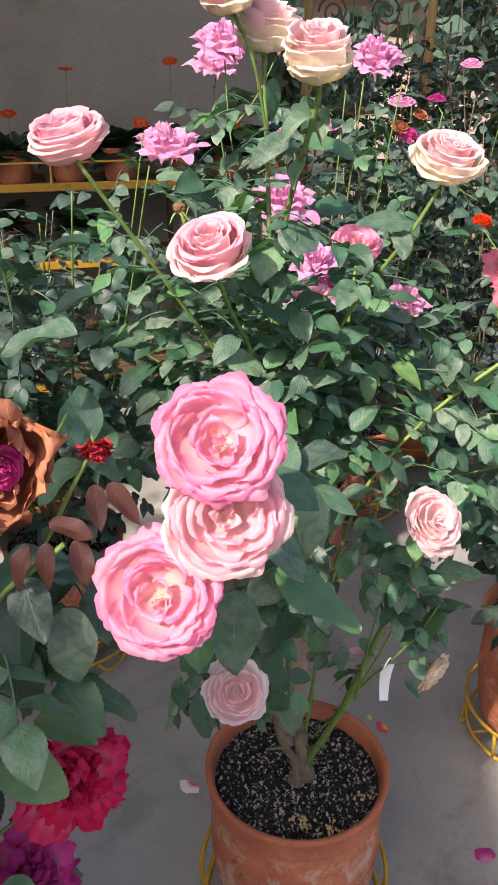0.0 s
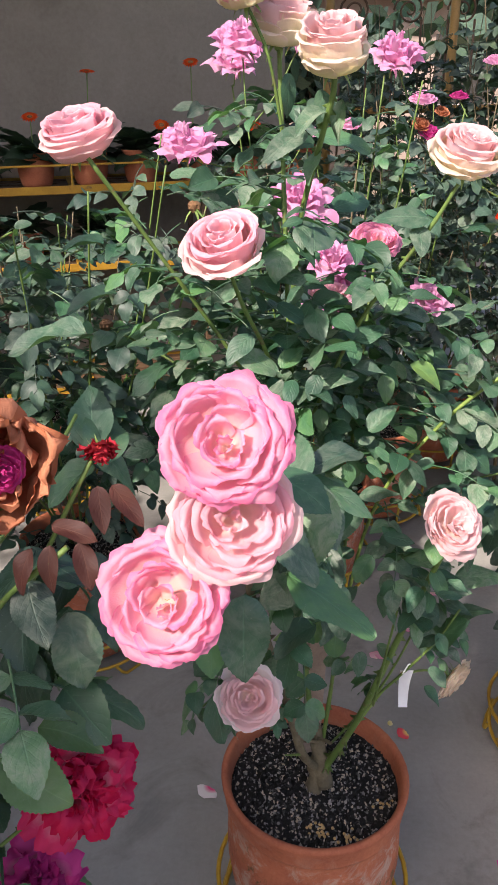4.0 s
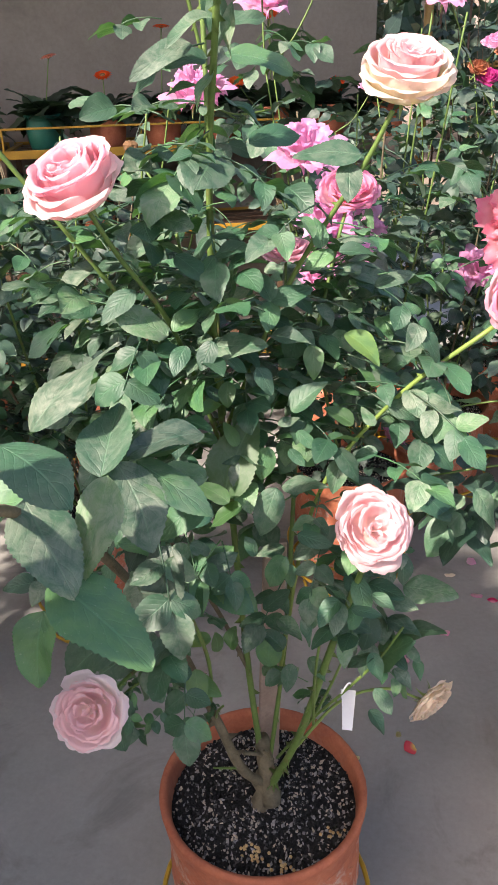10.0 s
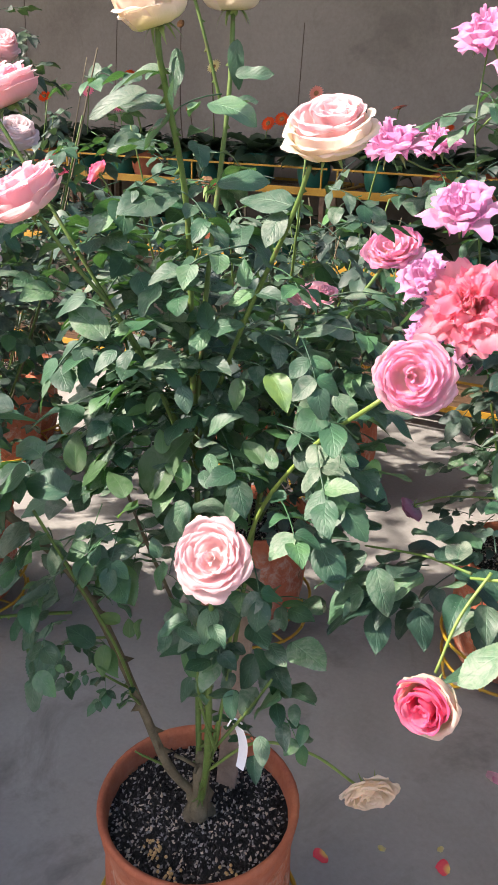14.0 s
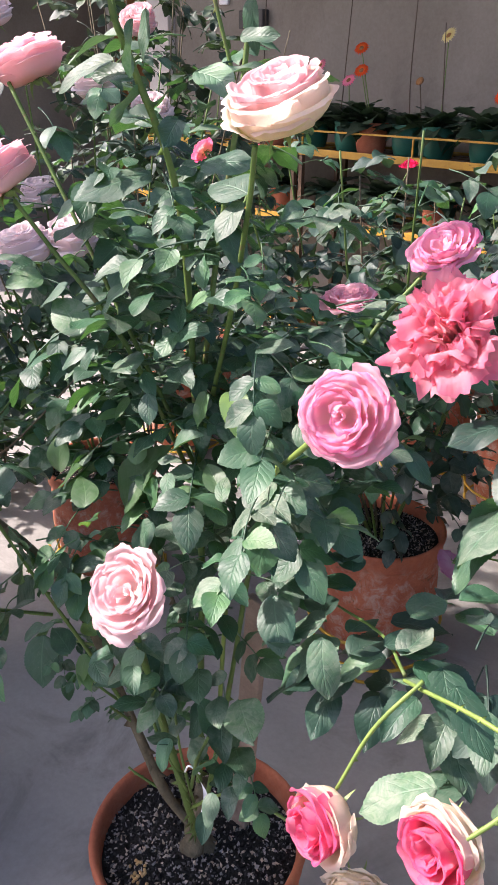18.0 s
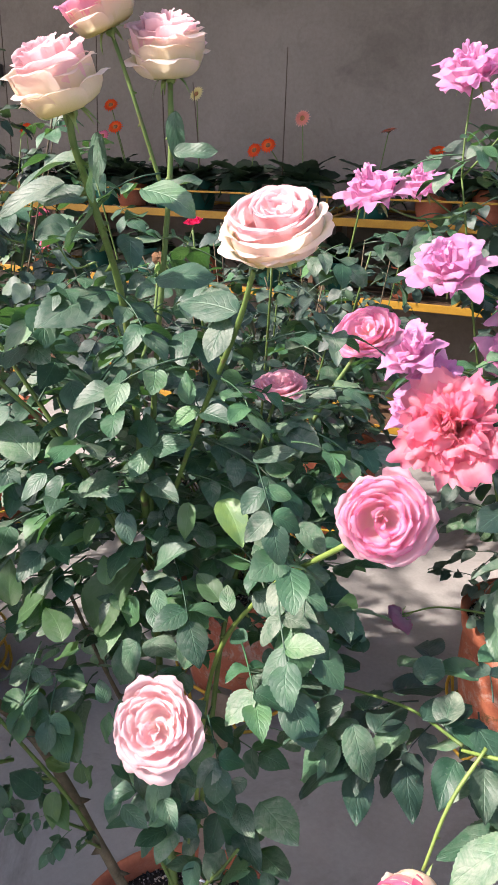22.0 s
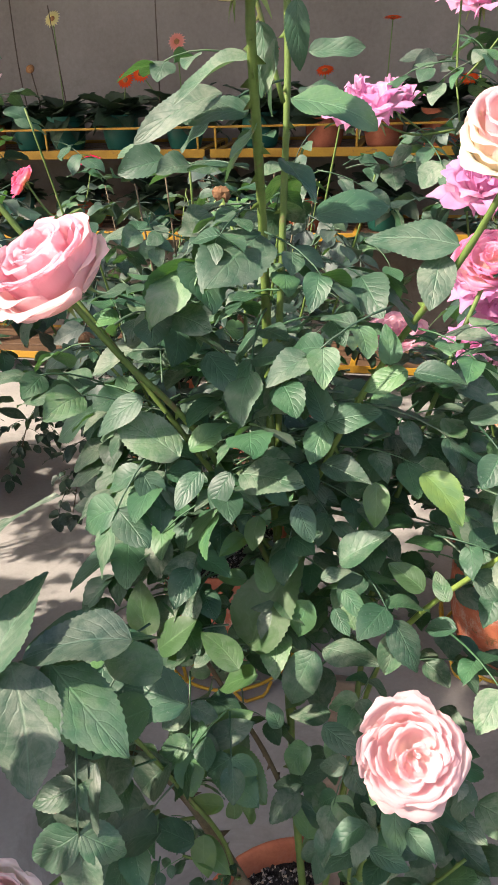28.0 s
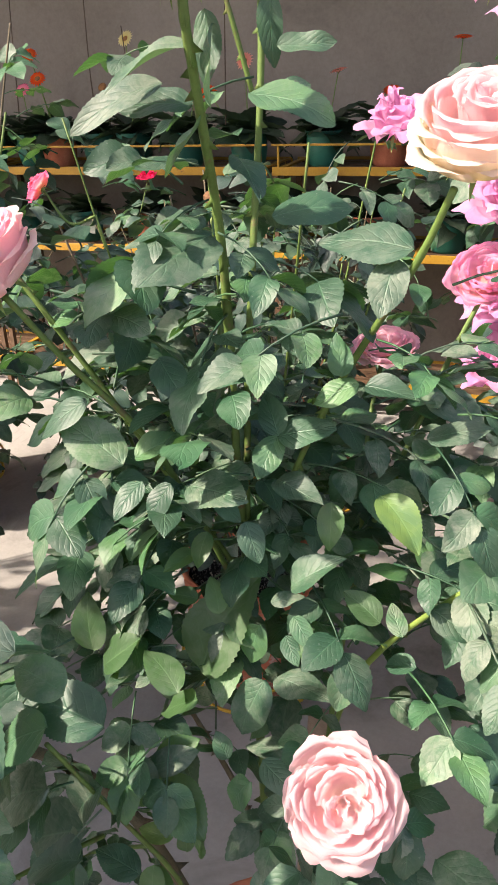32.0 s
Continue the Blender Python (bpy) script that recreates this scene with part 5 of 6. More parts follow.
# short leafy shoots low on the plant, hanging over the pot's rim
for k, (pts, n) in enumerate((([(0.105, 0.955, 0.42), (0.155, 0.925, 0.53), (0.19, 0.90, 0.64), (0.215, 0.885, 0.74)], 26), ([(0.15, 0.93, 0.52), (0.205, 0.91, 0.61), (0.24, 0.90, 0.67), (0.265, 0.90, 0.72)], 24),
                               ([(0.16, 0.92, 0.53), (0.165, 0.885, 0.64), (0.175, 0.87, 0.74)], 20))):
    shoot = cane(hero, pts, 0.0040, 0.0025, "cane", 3, 160 + k, seg=6)
    dress(hero, shoot, 0.42, 1.0, n, rg, ("leaf",), 0.60, (-55, 5), (0.17, 1.02, 0.6), 0.014)
dress(hero, c13, 0.35, 0.62, 4, rg, ("leaf",), 0.42, (-70, -10))
for k, (pts, n, z) in enumerate((([(0.035, 0.90, 0.54), (0.045, 0.875, 0.58), (0.055, 0.865, 0.60)], 6, 0.34), ([(0.010, 0.87, 0.66), (-0.04, 0.85, 0.64), (-0.085, 0.84, 0.60)], 8, 0.48), ([(0.03, 0.90, 0.56), (0.01, 0.87, 0.59), (-0.01, 0.86, 0.60)], 6, 0.36), ([(0.058, 0.93, 0.42), (0.04, 0.90, 0.45), (0.03, 0.89, 0.46)], 4, 0.30))):
    shoot = cane(hero, pts, 0.0036, 0.0022, "cane", 2, 170 + k, seg=6)
    dress(hero, shoot, 0.35, 1.0, n, rg, ("leaf",), z, (-60, -10), None, 0.010)
# leaves of side twigs, in the thick of the bush
for k in range(110):
    a, q, z = rg.random() * 360, 0.03 + 0.12 * math.sqrt(rg.random()), rg.uniform(0.90, 1.10)
    p = (0.085 + q * math.cos(radians(a)), 1.0 + q * math.sin(radians(a)), z)
    leaf(hero, "leaf", p, a + rg.uniform(-40, 40), rg.uniform(-35, 22), rg.uniform(-25, 25), rg.uniform(0.7, 1.0), rg)
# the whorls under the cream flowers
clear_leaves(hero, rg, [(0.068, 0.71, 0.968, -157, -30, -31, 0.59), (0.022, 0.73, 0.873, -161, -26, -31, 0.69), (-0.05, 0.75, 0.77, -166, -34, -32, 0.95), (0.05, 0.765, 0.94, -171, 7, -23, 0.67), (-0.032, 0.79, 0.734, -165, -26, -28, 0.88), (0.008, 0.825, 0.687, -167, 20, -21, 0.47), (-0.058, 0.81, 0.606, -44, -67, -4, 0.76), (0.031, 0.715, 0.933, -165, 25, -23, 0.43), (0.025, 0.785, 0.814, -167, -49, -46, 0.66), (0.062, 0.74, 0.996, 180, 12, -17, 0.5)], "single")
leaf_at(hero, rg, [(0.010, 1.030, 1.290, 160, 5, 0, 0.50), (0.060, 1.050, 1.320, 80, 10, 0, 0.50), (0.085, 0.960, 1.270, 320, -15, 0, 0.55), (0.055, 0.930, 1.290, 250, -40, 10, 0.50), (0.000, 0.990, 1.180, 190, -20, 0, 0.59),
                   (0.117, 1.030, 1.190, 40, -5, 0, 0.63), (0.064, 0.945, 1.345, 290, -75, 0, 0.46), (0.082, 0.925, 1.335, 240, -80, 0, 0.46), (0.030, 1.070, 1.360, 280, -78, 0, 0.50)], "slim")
for k in range(14):
    s = k / 13
    p = Vector((0.040 + 0.022 * (1 - s), 0.975 - 0.03 * s, 1.17 + 0.15 * s)) if k % 2 else Vector((0.026, 1.055, 1.17 + 0.17 * s))
    leaf(hero, "leaf", p, 137.5 * k + 20, rg.uniform(-28, 6), rg.uniform(-20, 20), rg.uniform(0.62, 0.82), rg)
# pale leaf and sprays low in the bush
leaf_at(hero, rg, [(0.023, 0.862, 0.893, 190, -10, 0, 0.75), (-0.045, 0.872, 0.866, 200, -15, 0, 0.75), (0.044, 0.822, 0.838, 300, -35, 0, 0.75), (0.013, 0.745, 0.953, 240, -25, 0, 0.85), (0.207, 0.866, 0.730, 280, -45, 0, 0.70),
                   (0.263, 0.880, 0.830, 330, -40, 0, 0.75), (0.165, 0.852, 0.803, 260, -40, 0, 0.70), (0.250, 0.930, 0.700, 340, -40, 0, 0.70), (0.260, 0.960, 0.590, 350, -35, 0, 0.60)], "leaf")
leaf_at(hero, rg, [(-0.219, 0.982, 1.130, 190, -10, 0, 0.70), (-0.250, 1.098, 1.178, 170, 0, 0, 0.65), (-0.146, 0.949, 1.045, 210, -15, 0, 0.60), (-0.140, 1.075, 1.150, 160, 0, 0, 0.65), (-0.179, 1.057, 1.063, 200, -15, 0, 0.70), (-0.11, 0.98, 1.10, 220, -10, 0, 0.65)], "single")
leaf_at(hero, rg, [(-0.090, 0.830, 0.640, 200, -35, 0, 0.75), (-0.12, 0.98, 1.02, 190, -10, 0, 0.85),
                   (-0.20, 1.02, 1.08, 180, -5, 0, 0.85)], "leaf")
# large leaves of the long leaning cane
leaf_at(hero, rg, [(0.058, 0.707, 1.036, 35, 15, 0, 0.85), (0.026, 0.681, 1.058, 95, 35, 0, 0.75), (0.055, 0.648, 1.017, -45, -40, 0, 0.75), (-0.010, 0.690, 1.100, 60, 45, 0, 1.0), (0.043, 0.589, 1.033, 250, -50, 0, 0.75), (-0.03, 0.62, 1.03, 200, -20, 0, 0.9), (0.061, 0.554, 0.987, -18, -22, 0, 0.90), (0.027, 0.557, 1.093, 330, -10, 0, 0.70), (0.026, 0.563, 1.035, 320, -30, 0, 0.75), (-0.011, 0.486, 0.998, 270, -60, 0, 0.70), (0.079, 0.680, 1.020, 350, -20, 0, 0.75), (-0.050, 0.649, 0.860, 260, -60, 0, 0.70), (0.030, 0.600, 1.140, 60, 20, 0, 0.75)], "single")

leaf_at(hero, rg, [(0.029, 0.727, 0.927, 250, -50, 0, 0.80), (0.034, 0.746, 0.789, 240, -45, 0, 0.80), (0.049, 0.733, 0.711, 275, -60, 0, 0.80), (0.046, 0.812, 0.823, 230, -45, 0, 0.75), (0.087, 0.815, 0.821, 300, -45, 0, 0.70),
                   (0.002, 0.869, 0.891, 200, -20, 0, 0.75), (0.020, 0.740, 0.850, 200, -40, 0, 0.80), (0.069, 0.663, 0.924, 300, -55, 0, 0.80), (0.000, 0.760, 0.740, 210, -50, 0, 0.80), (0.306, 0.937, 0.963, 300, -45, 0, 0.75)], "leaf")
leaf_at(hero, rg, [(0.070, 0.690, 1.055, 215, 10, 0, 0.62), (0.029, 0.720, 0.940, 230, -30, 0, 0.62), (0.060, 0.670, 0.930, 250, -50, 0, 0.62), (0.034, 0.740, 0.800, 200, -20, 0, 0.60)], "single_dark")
c15 = cane(hero, [(0.030, 0.895, 0.56), (0.045, 0.85, 0.68), (0.04, 0.80, 0.80), (0.03, 0.76, 0.90)], 0.0045, 0.0028, "cane", 5, 15)
dress(hero, c15, 0.55, 1.0, 5, rg, ("leaf",), 0.8, (-55, -5), None, 0.02)

for foot, at in (((0.0, 1.02, 1.10), (-0.10, 1.16, 1.215)), ((-0.06, 0.98, 1.0), (-0.217, 1.056, 1.074))):
    spent_head(hero, foot, at)
v, f = lathe([(0.0001, -1.0), (0.7, -0.7), (1.0, 0.0), (0.7, 0.7), (0.0001, 1.0)], 8)
PELLET = mesh("fertiliser_pellet", [Vector(q) * 0.0026 for q in v], f, M["pellet"])
for k in range(46):
    cx, cy = rg.choice(((0.085, 0.875), (0.085, 0.875), (0.125, 0.868), (0.195, 0.93)))
    q = Vector((cx + rg.gauss(0, 0.012), cy + rg.gauss(0, 0.006), 0))
    rr = (q.xy - Vector((0.08, 0.97))).length / (POT_R * 0.905)
    if rr < 0.94:
        part("fertiliser_pellet", PELLET, hero, "", shift(hero) @ Matrix.Translation((q.x, q.y, SOIL_Z + 0.0128 * (1 - rr * rr) + 0.0022)))

part("stake", box_me("stake", M["stake"], (-0.016, -0.006, 0.0), (0.016, 0.006, 0.42), 0.002), hero, "flat weathered wooden stake", shift(hero) @ pose(0.075, 1.035, 0.30, -2, 3, 20))
tag = thing("plant_tag", "white plastic tag hanging on a rose cane", "plant tag", "", pose(0.204, 0.915, 0.615))
part("strap", mesh("strap", *tube(smooth_path([(-0.008, -0.012, -0.01), (0.0, -0.01, 0.006), (0.006, 0.0, -0.006)], 8), 0.0012, 0.0012, 5), M["tag"]), tag)
vs, fs = [], []
for i in range(9):
    s = i / 8
    for u in (-1, 1):
        vs.append((u * (0.0095 - 0.003 * s), 0.012 * math.sin(s * 2.6) - 0.002, -0.012 - 0.075 * s))
for i in range(8):
    fs.append((2 * i, 2 * i + 1, 2 * i + 3, 2 * i + 2))
me = mesh("card", vs, fs, M["tag"])
card = part("card", me, tag)


# ---------------------------------------------------------------- other rose bushes
def bush(label, x, y, top, spread, canes, leaves, blooms, seed, keys=("dark",), low=0.5, size=1.0, stand=True, pot_me=None, lean=(0, 0), skirt=0, bare=0.34):
    """A bushy potted rose. blooms: (style, colour, place, axis, radius, label)."""
    r = random.Random(seed)
    root = potted(label, x, y, r.random() * 360, stand, pot_me)
    paths = []
    for k in range(canes):
        a = 2 * math.pi * (k + r.random() * 0.5) / canes
        q = spread * r.uniform(0.45, 0.95)
        h = top * r.uniform(0.82, 1.0)
        ex, ey = x + lean[0] + q * math.cos(a), y + lean[1] + q * math.sin(a)
        pts = [(x + 0.02 * math.cos(a), y + 0.02 * math.sin(a), SOIL_Z), (x + lean[0] * 0.3 + 0.3 * q * math.cos(a), y + lean[1] * 0.3 + 0.3 * q * math.sin(a), low),
               (x + lean[0] * 0.7 + 0.7 * q * math.cos(a), y + lean[1] * 0.7 + 0.7 * q * math.sin(a), (low + h) * 0.5), (ex, ey, h)]
        paths.append(cane(root, pts, 0.0065, 0.0028, r.choice(("cane", "cane_old")), 4, seed * 31 + k, seg=6))
    for style, colour, at, ax, rad, lab in blooms:
        p = min((q for path in paths for q in path[9:]), key=lambda q: (q - Vector(at)).length + 0.6 * max(0, q.z - at[2] + 0.12))
        mid = p.lerp(Vector(at), 0.5) + Vector((0, 0, -0.03))
        end = Vector(at) - Vector(ax).normalized() * rad * 0.4
        path = cane(root, [p, mid, end], 0.0036, 0.0026, "cane", 3, seed, seg=6)
        bloom(root, style, colour, at, ax, rad, r.randrange(3), r.random() * 6, lab)
        if (end - p).length > 0.1:
            dress(root, path, 0.2, 0.8, max(2, int((end - p).length * 26)), r, keys, size, (-30, 20))
    per = leaves // max(1, canes)
    for path in paths:
        dress(root, path, bare, 1.0, per, r, keys, size, (-45, 25), None, 0.07)
    for k in range(skirt):
        a, q = r.random() * 360, r.uniform(0.06, 0.17)
        leaf(root, "dark", (x + q * math.cos(radians(a)), y + q * math.sin(radians(a)), r.uniform(0.38, 0.58)), a + r.uniform(-50, 50), r.uniform(-35, 15), r.uniform(-25, 25), r.uniform(0.7, 1.0), r)
    return root


UP = (0, -0.2, 1)
L = "lilac-pink pointed rose"

leafy = bush("leafy rose behind the tall pink one in a clay pot", -0.47, 1.71, 1.28, 0.40, 12, 300, [("small", "hot", (-0.4735, 1.259, 1.200), (-0.6, -0.3, 0.5), 0.024, "small deep pink rose")], 21, ("dark", "leaf"), 0.5, skirt=45, bare=0.45, lean=(0.05, -0.10))
rl_ = random.Random(121)
for k, (pts, n) in enumerate((([(-0.49, 1.70, 0.36), (-0.60, 1.67, 0.62), (-0.76, 1.64, 0.70), (-0.90, 1.62, 0.62), (-0.97, 1.61, 0.48)], 26), ([(-0.49, 1.69, 0.36), (-0.56, 1.64, 0.60), (-0.66, 1.60, 0.64), (-0.74, 1.58, 0.54), (-0.78, 1.57, 0.42)], 24),
                               ([(-0.48, 1.68, 0.36), (-0.52, 1.60, 0.60), (-0.58, 1.55, 0.66), (-0.62, 1.53, 0.58)], 18))):
    shoot = cane(leafy, pts, 0.0036, 0.0020, "cane_old", 3, 122 + k, seg=6)
    dress(leafy, shoot, 0.32, 1.0, n, rl_, ("dark",), 0.62, (-60, 0), None, 0.03)
bush("tall lilac rose bush in a clay pot", 0.13, 2.02, 1.38, 0.30, 8, 160, [
    ("star", "lilac", (0.065, 1.600, 1.174), (0.1, -0.5, 0.8), 0.072, L), ("star", "lilac", (0.115, 1.408, 1.090), (0, -0.6, 0.7), 0.050, L), ("star", "lilac", (0.150, 1.43, 1.045), (0.2, -0.6, 0.6), 0.048, L), ("star", "lilac", (0.10, 1.46, 0.985), (0, -0.5, 0.8), 0.042, L), ("star", "lilac", (0.155, 1.668, 1.030), (0.2, -0.7, 0.5), 0.058, L),
    ("star", "lilac", (0.108, 1.813, 1.069), (0.3, -0.6, 0.6), 0.058, L), ("star", "lilac", (0.100, 1.657, 0.915), (0, -0.5, 0.8), 0.050, L),
    ("star", "lilac", (-0.158, 1.720, 1.264), (-0.1, -0.3, 1), 0.072, L), ("star", "lilac", (-0.208, 1.980, 1.255), (0, -0.3, 1), 0.064, L),
    ("star", "lilac", (-0.052, 1.838, 1.457), (0, -0.5, 0.9), 0.072, L), ("star", "lilac", (-0.076, 2.066, 1.425), (0, -0.4, 0.9), 0.067, L), ("star", "lilac", (0.072, 1.842, 1.470), (0.1, -0.4, 0.9), 0.070, L)],
    22, ("dark", "leaf"), 0.5, 1.0, skirt=18)
bush("lilac rose bush in a clay pot", 0.36, 2.43, 1.30, 0.32, 8, 160, [
    ("star", "lilac", (0.406, 2.0, 0.864), (0, -0.6, 0.7), 0.064, L), ("star", "lilac", (0.30, 2.06, 1.430), (0, -0.5, 0.9), 0.072, L), ("small", "lilac", (0.442, 2.49, 1.321), (0, -0.3, 1), 0.040, L)],
    23, ("dark",), 0.5, skirt=18)
bush("coral rose bush in a clay pot on a wire stand", 0.66, 1.37, 1.02, 0.26, 8, 150, [
    ("loose", "coral", (0.366, 1.055, 1.142), (0.25, -0.75, 0.55), 0.051, "ruffled coral rose"), ("cup", "orange", (0.537, 1.858, 1.08), (0.1, -0.4, 0.9), 0.026, "orange rose")], 24, ("dark", "leaf"), 0.5, 1.0, skirt=25)
hang = bush("pink rose with a hanging spray in a clay pot", 0.92, 1.02, 1.05, 0.24, 5, 50, [], 25, ("leaf",), 0.55)
cane(hang, [(0.86, 1.0, 0.72), (0.70, 1.0, 0.90), (0.56, 0.985, 0.93), (0.44, 0.985, 0.895)], 0.0038, 0.0026, "cane_young", 5, 51)
cane(hang, [(0.46, 0.985, 0.91), (0.45, 0.95, 0.87), (0.447, 0.922, 0.82)], 0.003, 0.0024, "cane_young", 1, 52)
h3 = cane(hang, [(0.58, 0.985, 0.93), (0.57, 0.95, 0.90), (0.558, 0.925, 0.875)], 0.003, 0.0024, "cane_young", 1, 53)
bloom(hang, "cup", "hot/yellow", (0.449, 0.908, 0.792), (0.1, -0.95, 0.05), 0.036, 0, 0.3, "hot pink rose with a peach heart, nodding")
bloom(hang, "cup", "hot/yellow", (0.548, 0.930, 0.865), (0.15, -0.9, 0.1), 0.034, 1, 0.9, "hot pink rose with a peach heart, nodding")
rh = random.Random(55)
clear_leaves(hang, rh, [(0.252, 0.96, 0.966, 0, -18, 30, 0.39), (0.292, 0.945, 0.943, -14, -28, 25, 0.47), (0.287, 0.96, 0.976, 0, -2, 27, 0.36), (0.224, 1.0, 0.998, 0, -20, 32, 0.29), (0.267, 1.0, 1.024, 0, -27, 31, 0.38), (0.291, 0.96, 0.855, -23, -30, 23, 0.58), (0.275, 0.98, 0.883, 0, 17, 29, 0.37), (0.211, 0.96, 0.909, 180, -17, -27, 0.3), (0.212, 1.0, 0.988, 180, 45, -34, 0.3), (0.304, 0.97, 0.804, -153, -49, -32, 0.67), (0.29, 0.99, 0.845, -156, -30, -29, 0.57), (0.352, 0.97, 0.846, -32, -44, 22, 0.52)], "single")
leaf_at(hang, rh, [(0.483, 0.947, 0.842, 230, -16, 0, 0.62), (0.405, 1.026, 0.895, 110, 11, 0, 0.47), (0.437, 1.025, 0.879, 20, -2, 0, 0.47), (0.425, 0.998, 0.839, 280, -18, 0, 0.47), (0.360, 1.007, 0.839, 250, -18, 0, 0.47),
                   (0.500, 1.000, 0.900, 350, -14, 0, 0.56), (0.560, 1.010, 0.910, 20, -9, 0, 0.52), (0.520, 0.960, 0.880, 290, -20, 0, 0.52), (0.600, 0.960, 0.900, 320, -18, 0, 0.52)])
leaf_at(hang, rh, [(0.305, 0.996, 0.832, 200, -9, 0, 0.52), (0.324, 0.977, 0.813, 250, -14, 0, 0.52), (0.293, 1.038, 0.906, 150, 2, 0, 0.47), (0.314, 1.043, 0.846, 110, 4, 0, 0.47), (0.284, 1.029, 0.877, 190, -4, 0, 0.47), (0.319, 1.125, 0.847, 80, 2, 0, 0.52), (0.360, 1.080, 0.880, 100, 2, 0, 0.52)])
leaf_at(hang, rh, [(0.257, 1.030, 0.836, 160, 0, 0, 0.53), (0.320, 0.964, 0.812, 235, -14, 0, 0.65), (0.344, 1.033, 0.847, 95, 9, 0, 0.60), (0.350, 0.985, 0.818, 280, -20, 0, 0.53), (0.403, 1.026, 0.891, 70, 4, 0, 0.53), (0.283, 1.039, 0.909, 140, 0, 0, 0.52),
                   (0.351, 0.975, 0.790, 300, -27, 0, 0.53), (0.294, 0.961, 0.842, 200, -11, 0, 0.47), (0.343, 1.091, 0.845, 60, 2, 0, 0.60), (0.390, 1.000, 0.800, 310, -22, 0, 0.52), (0.420, 1.060, 0.850, 30, -4, 0, 0.56), (0.460, 1.040, 0.800, 340, -14, 0, 0.56)], "single_dark")
leaf_at(hang, rh, [(0.360, 1.050, 0.800, 260, -16, 0, 0.77), (0.420, 1.080, 0.800, 300, -16, 0, 0.77), (0.480, 1.040, 0.860, 320, -14, 0, 0.77), (0.520, 1.060, 0.800, 280, -18, 0, 0.77), (0.300, 1.070, 0.800, 220, -14, 0, 0.73), (0.400, 1.120, 0.880, 120, 0, 0, 0.77), (0.460, 1.140, 0.800, 60, -4, 0, 0.77), (0.560, 1.120, 0.850, 20, -9, 0, 0.77)], "dark")
leaf_at(hang, rh, [(0.408, 1.030, 0.888, 70, 4, 0, 0.47), (0.454, 1.020, 0.877, 330, -7, 0, 0.53), (0.452, 1.020, 0.827, 300, -22, 0, 0.47), (0.449, 1.013, 0.777, 230, -14, 0, 0.73), (0.407, 1.020, 0.857, 200, -18, 0, 0.33), (0.494, 1.020, 0.865, 320, -18, 0, 0.50),
                   (0.426, 1.020, 0.817, 250, -18, 0, 0.43), (0.353, 1.150, 0.832, 180, 0, 0, 0.53), (0.428, 1.080, 0.930, 60, 4, 0, 0.52)], "single")
leaf_at(hang, rh, [(0.419, 1.049, 1.081, 250, -16, 0, 0.52), (0.450, 1.060, 1.060, 300, -14, 0, 0.52), (0.440, 1.040, 1.000, 270, -32, 0, 0.65), (0.470, 1.080, 1.030, 330, -9, 0, 0.52), (0.400, 1.100, 1.000, 200, -14, 0, 0.43), (0.320, 1.150, 0.850, 120, 0, 0, 0.52), (0.300, 1.120, 0.800, 200, -11, 0, 0.52)], "single_dark")
cane(hang, [(0.86, 1.0, 0.72), (0.66, 1.06, 0.95), (0.52, 1.08, 1.04), (0.44, 1.05, 1.07)], 0.004, 0.0025, "cane", 4, 57)
cane(hang, [(0.56, 1.12, 0.86), (0.42, 1.20, 0.88), (0.30, 1.23, 0.845), (0.245, 1.222, 0.815)], 0.0025, 0.0018, "cane", 2, 58)
bloom(hang, "small", "purple", (0.241, 1.222, 0.806), (-0.5, -0.3, -0.7), 0.021, 2, 0.4, "faded purple rose, drying")
cane(hang, [(0.44, 0.985, 0.90), (0.37, 1.02, 0.875), (0.29, 1.03, 0.85)], 0.003, 0.002, "cane", 2, 54)
dress(hang, h3, 0.1, 0.6, 2, rh, ("young",), 0.8, (-45, 0))
W = "white rose with a blush heart"
for lit in ((-0.56, 0.968, 1.053), (-0.544, 1.045, 1.064), (-0.834, 1.010, 1.416), (-0.781, 1.186, 1.299)):
    for k in range(4):
        FREE.append((Vector(lit) + SUNWARD * 0.15 * k, SUNWARD, 0.05))
bush("white rose bush in a clay pot", -1.11, 1.24, 1.42, 0.46, 14, 310, [
    ("cup", "palewhite", (-0.834, 1.010, 1.416), (0.3, -0.3, 0.9), 0.05, W), ("cup", "white", (-0.756, 1.270, 1.403), (0.4, -0.3, 0.9), 0.040, W), ("cup", "palewhite", (-0.781, 1.186, 1.299), (0.1, -0.3, 1), 0.05, W),
    ("cup", "palewhite", (-0.752, 1.285, 1.250), (0.4, -0.2, 0.8), 0.045, W), ("cup", "palewhite", (-0.817, 1.067, 1.102), (0.1, -0.3, 1), 0.045, W),
    ("cup", "palewhite", (-0.56, 0.968, 1.053), (0.05, -0.35, 1), 0.056, W), ("cup", "palewhite", (-0.544, 1.045, 1.064), (0.15, -0.25, 1), 0.054, W)], 26, ("dark", "leaf"), 0.5, bare=0.44, lean=(0.10, -0.08), skirt=20)
bush("pale-leaved rose bush in a clay pot", -0.88, 0.60, 0.86, 0.36, 10, 150, [], 34, ("young", "leaf"), 0.46, 0.9, bare=0.34, skirt=10, lean=(-0.02, 0.24))
bush("dark leafy rose bush in a clay pot beyond the white one", -1.78, 1.78, 1.45, 0.42, 10, 190, [], 33, ("dark", "leaf"), 0.5, bare=0.35)
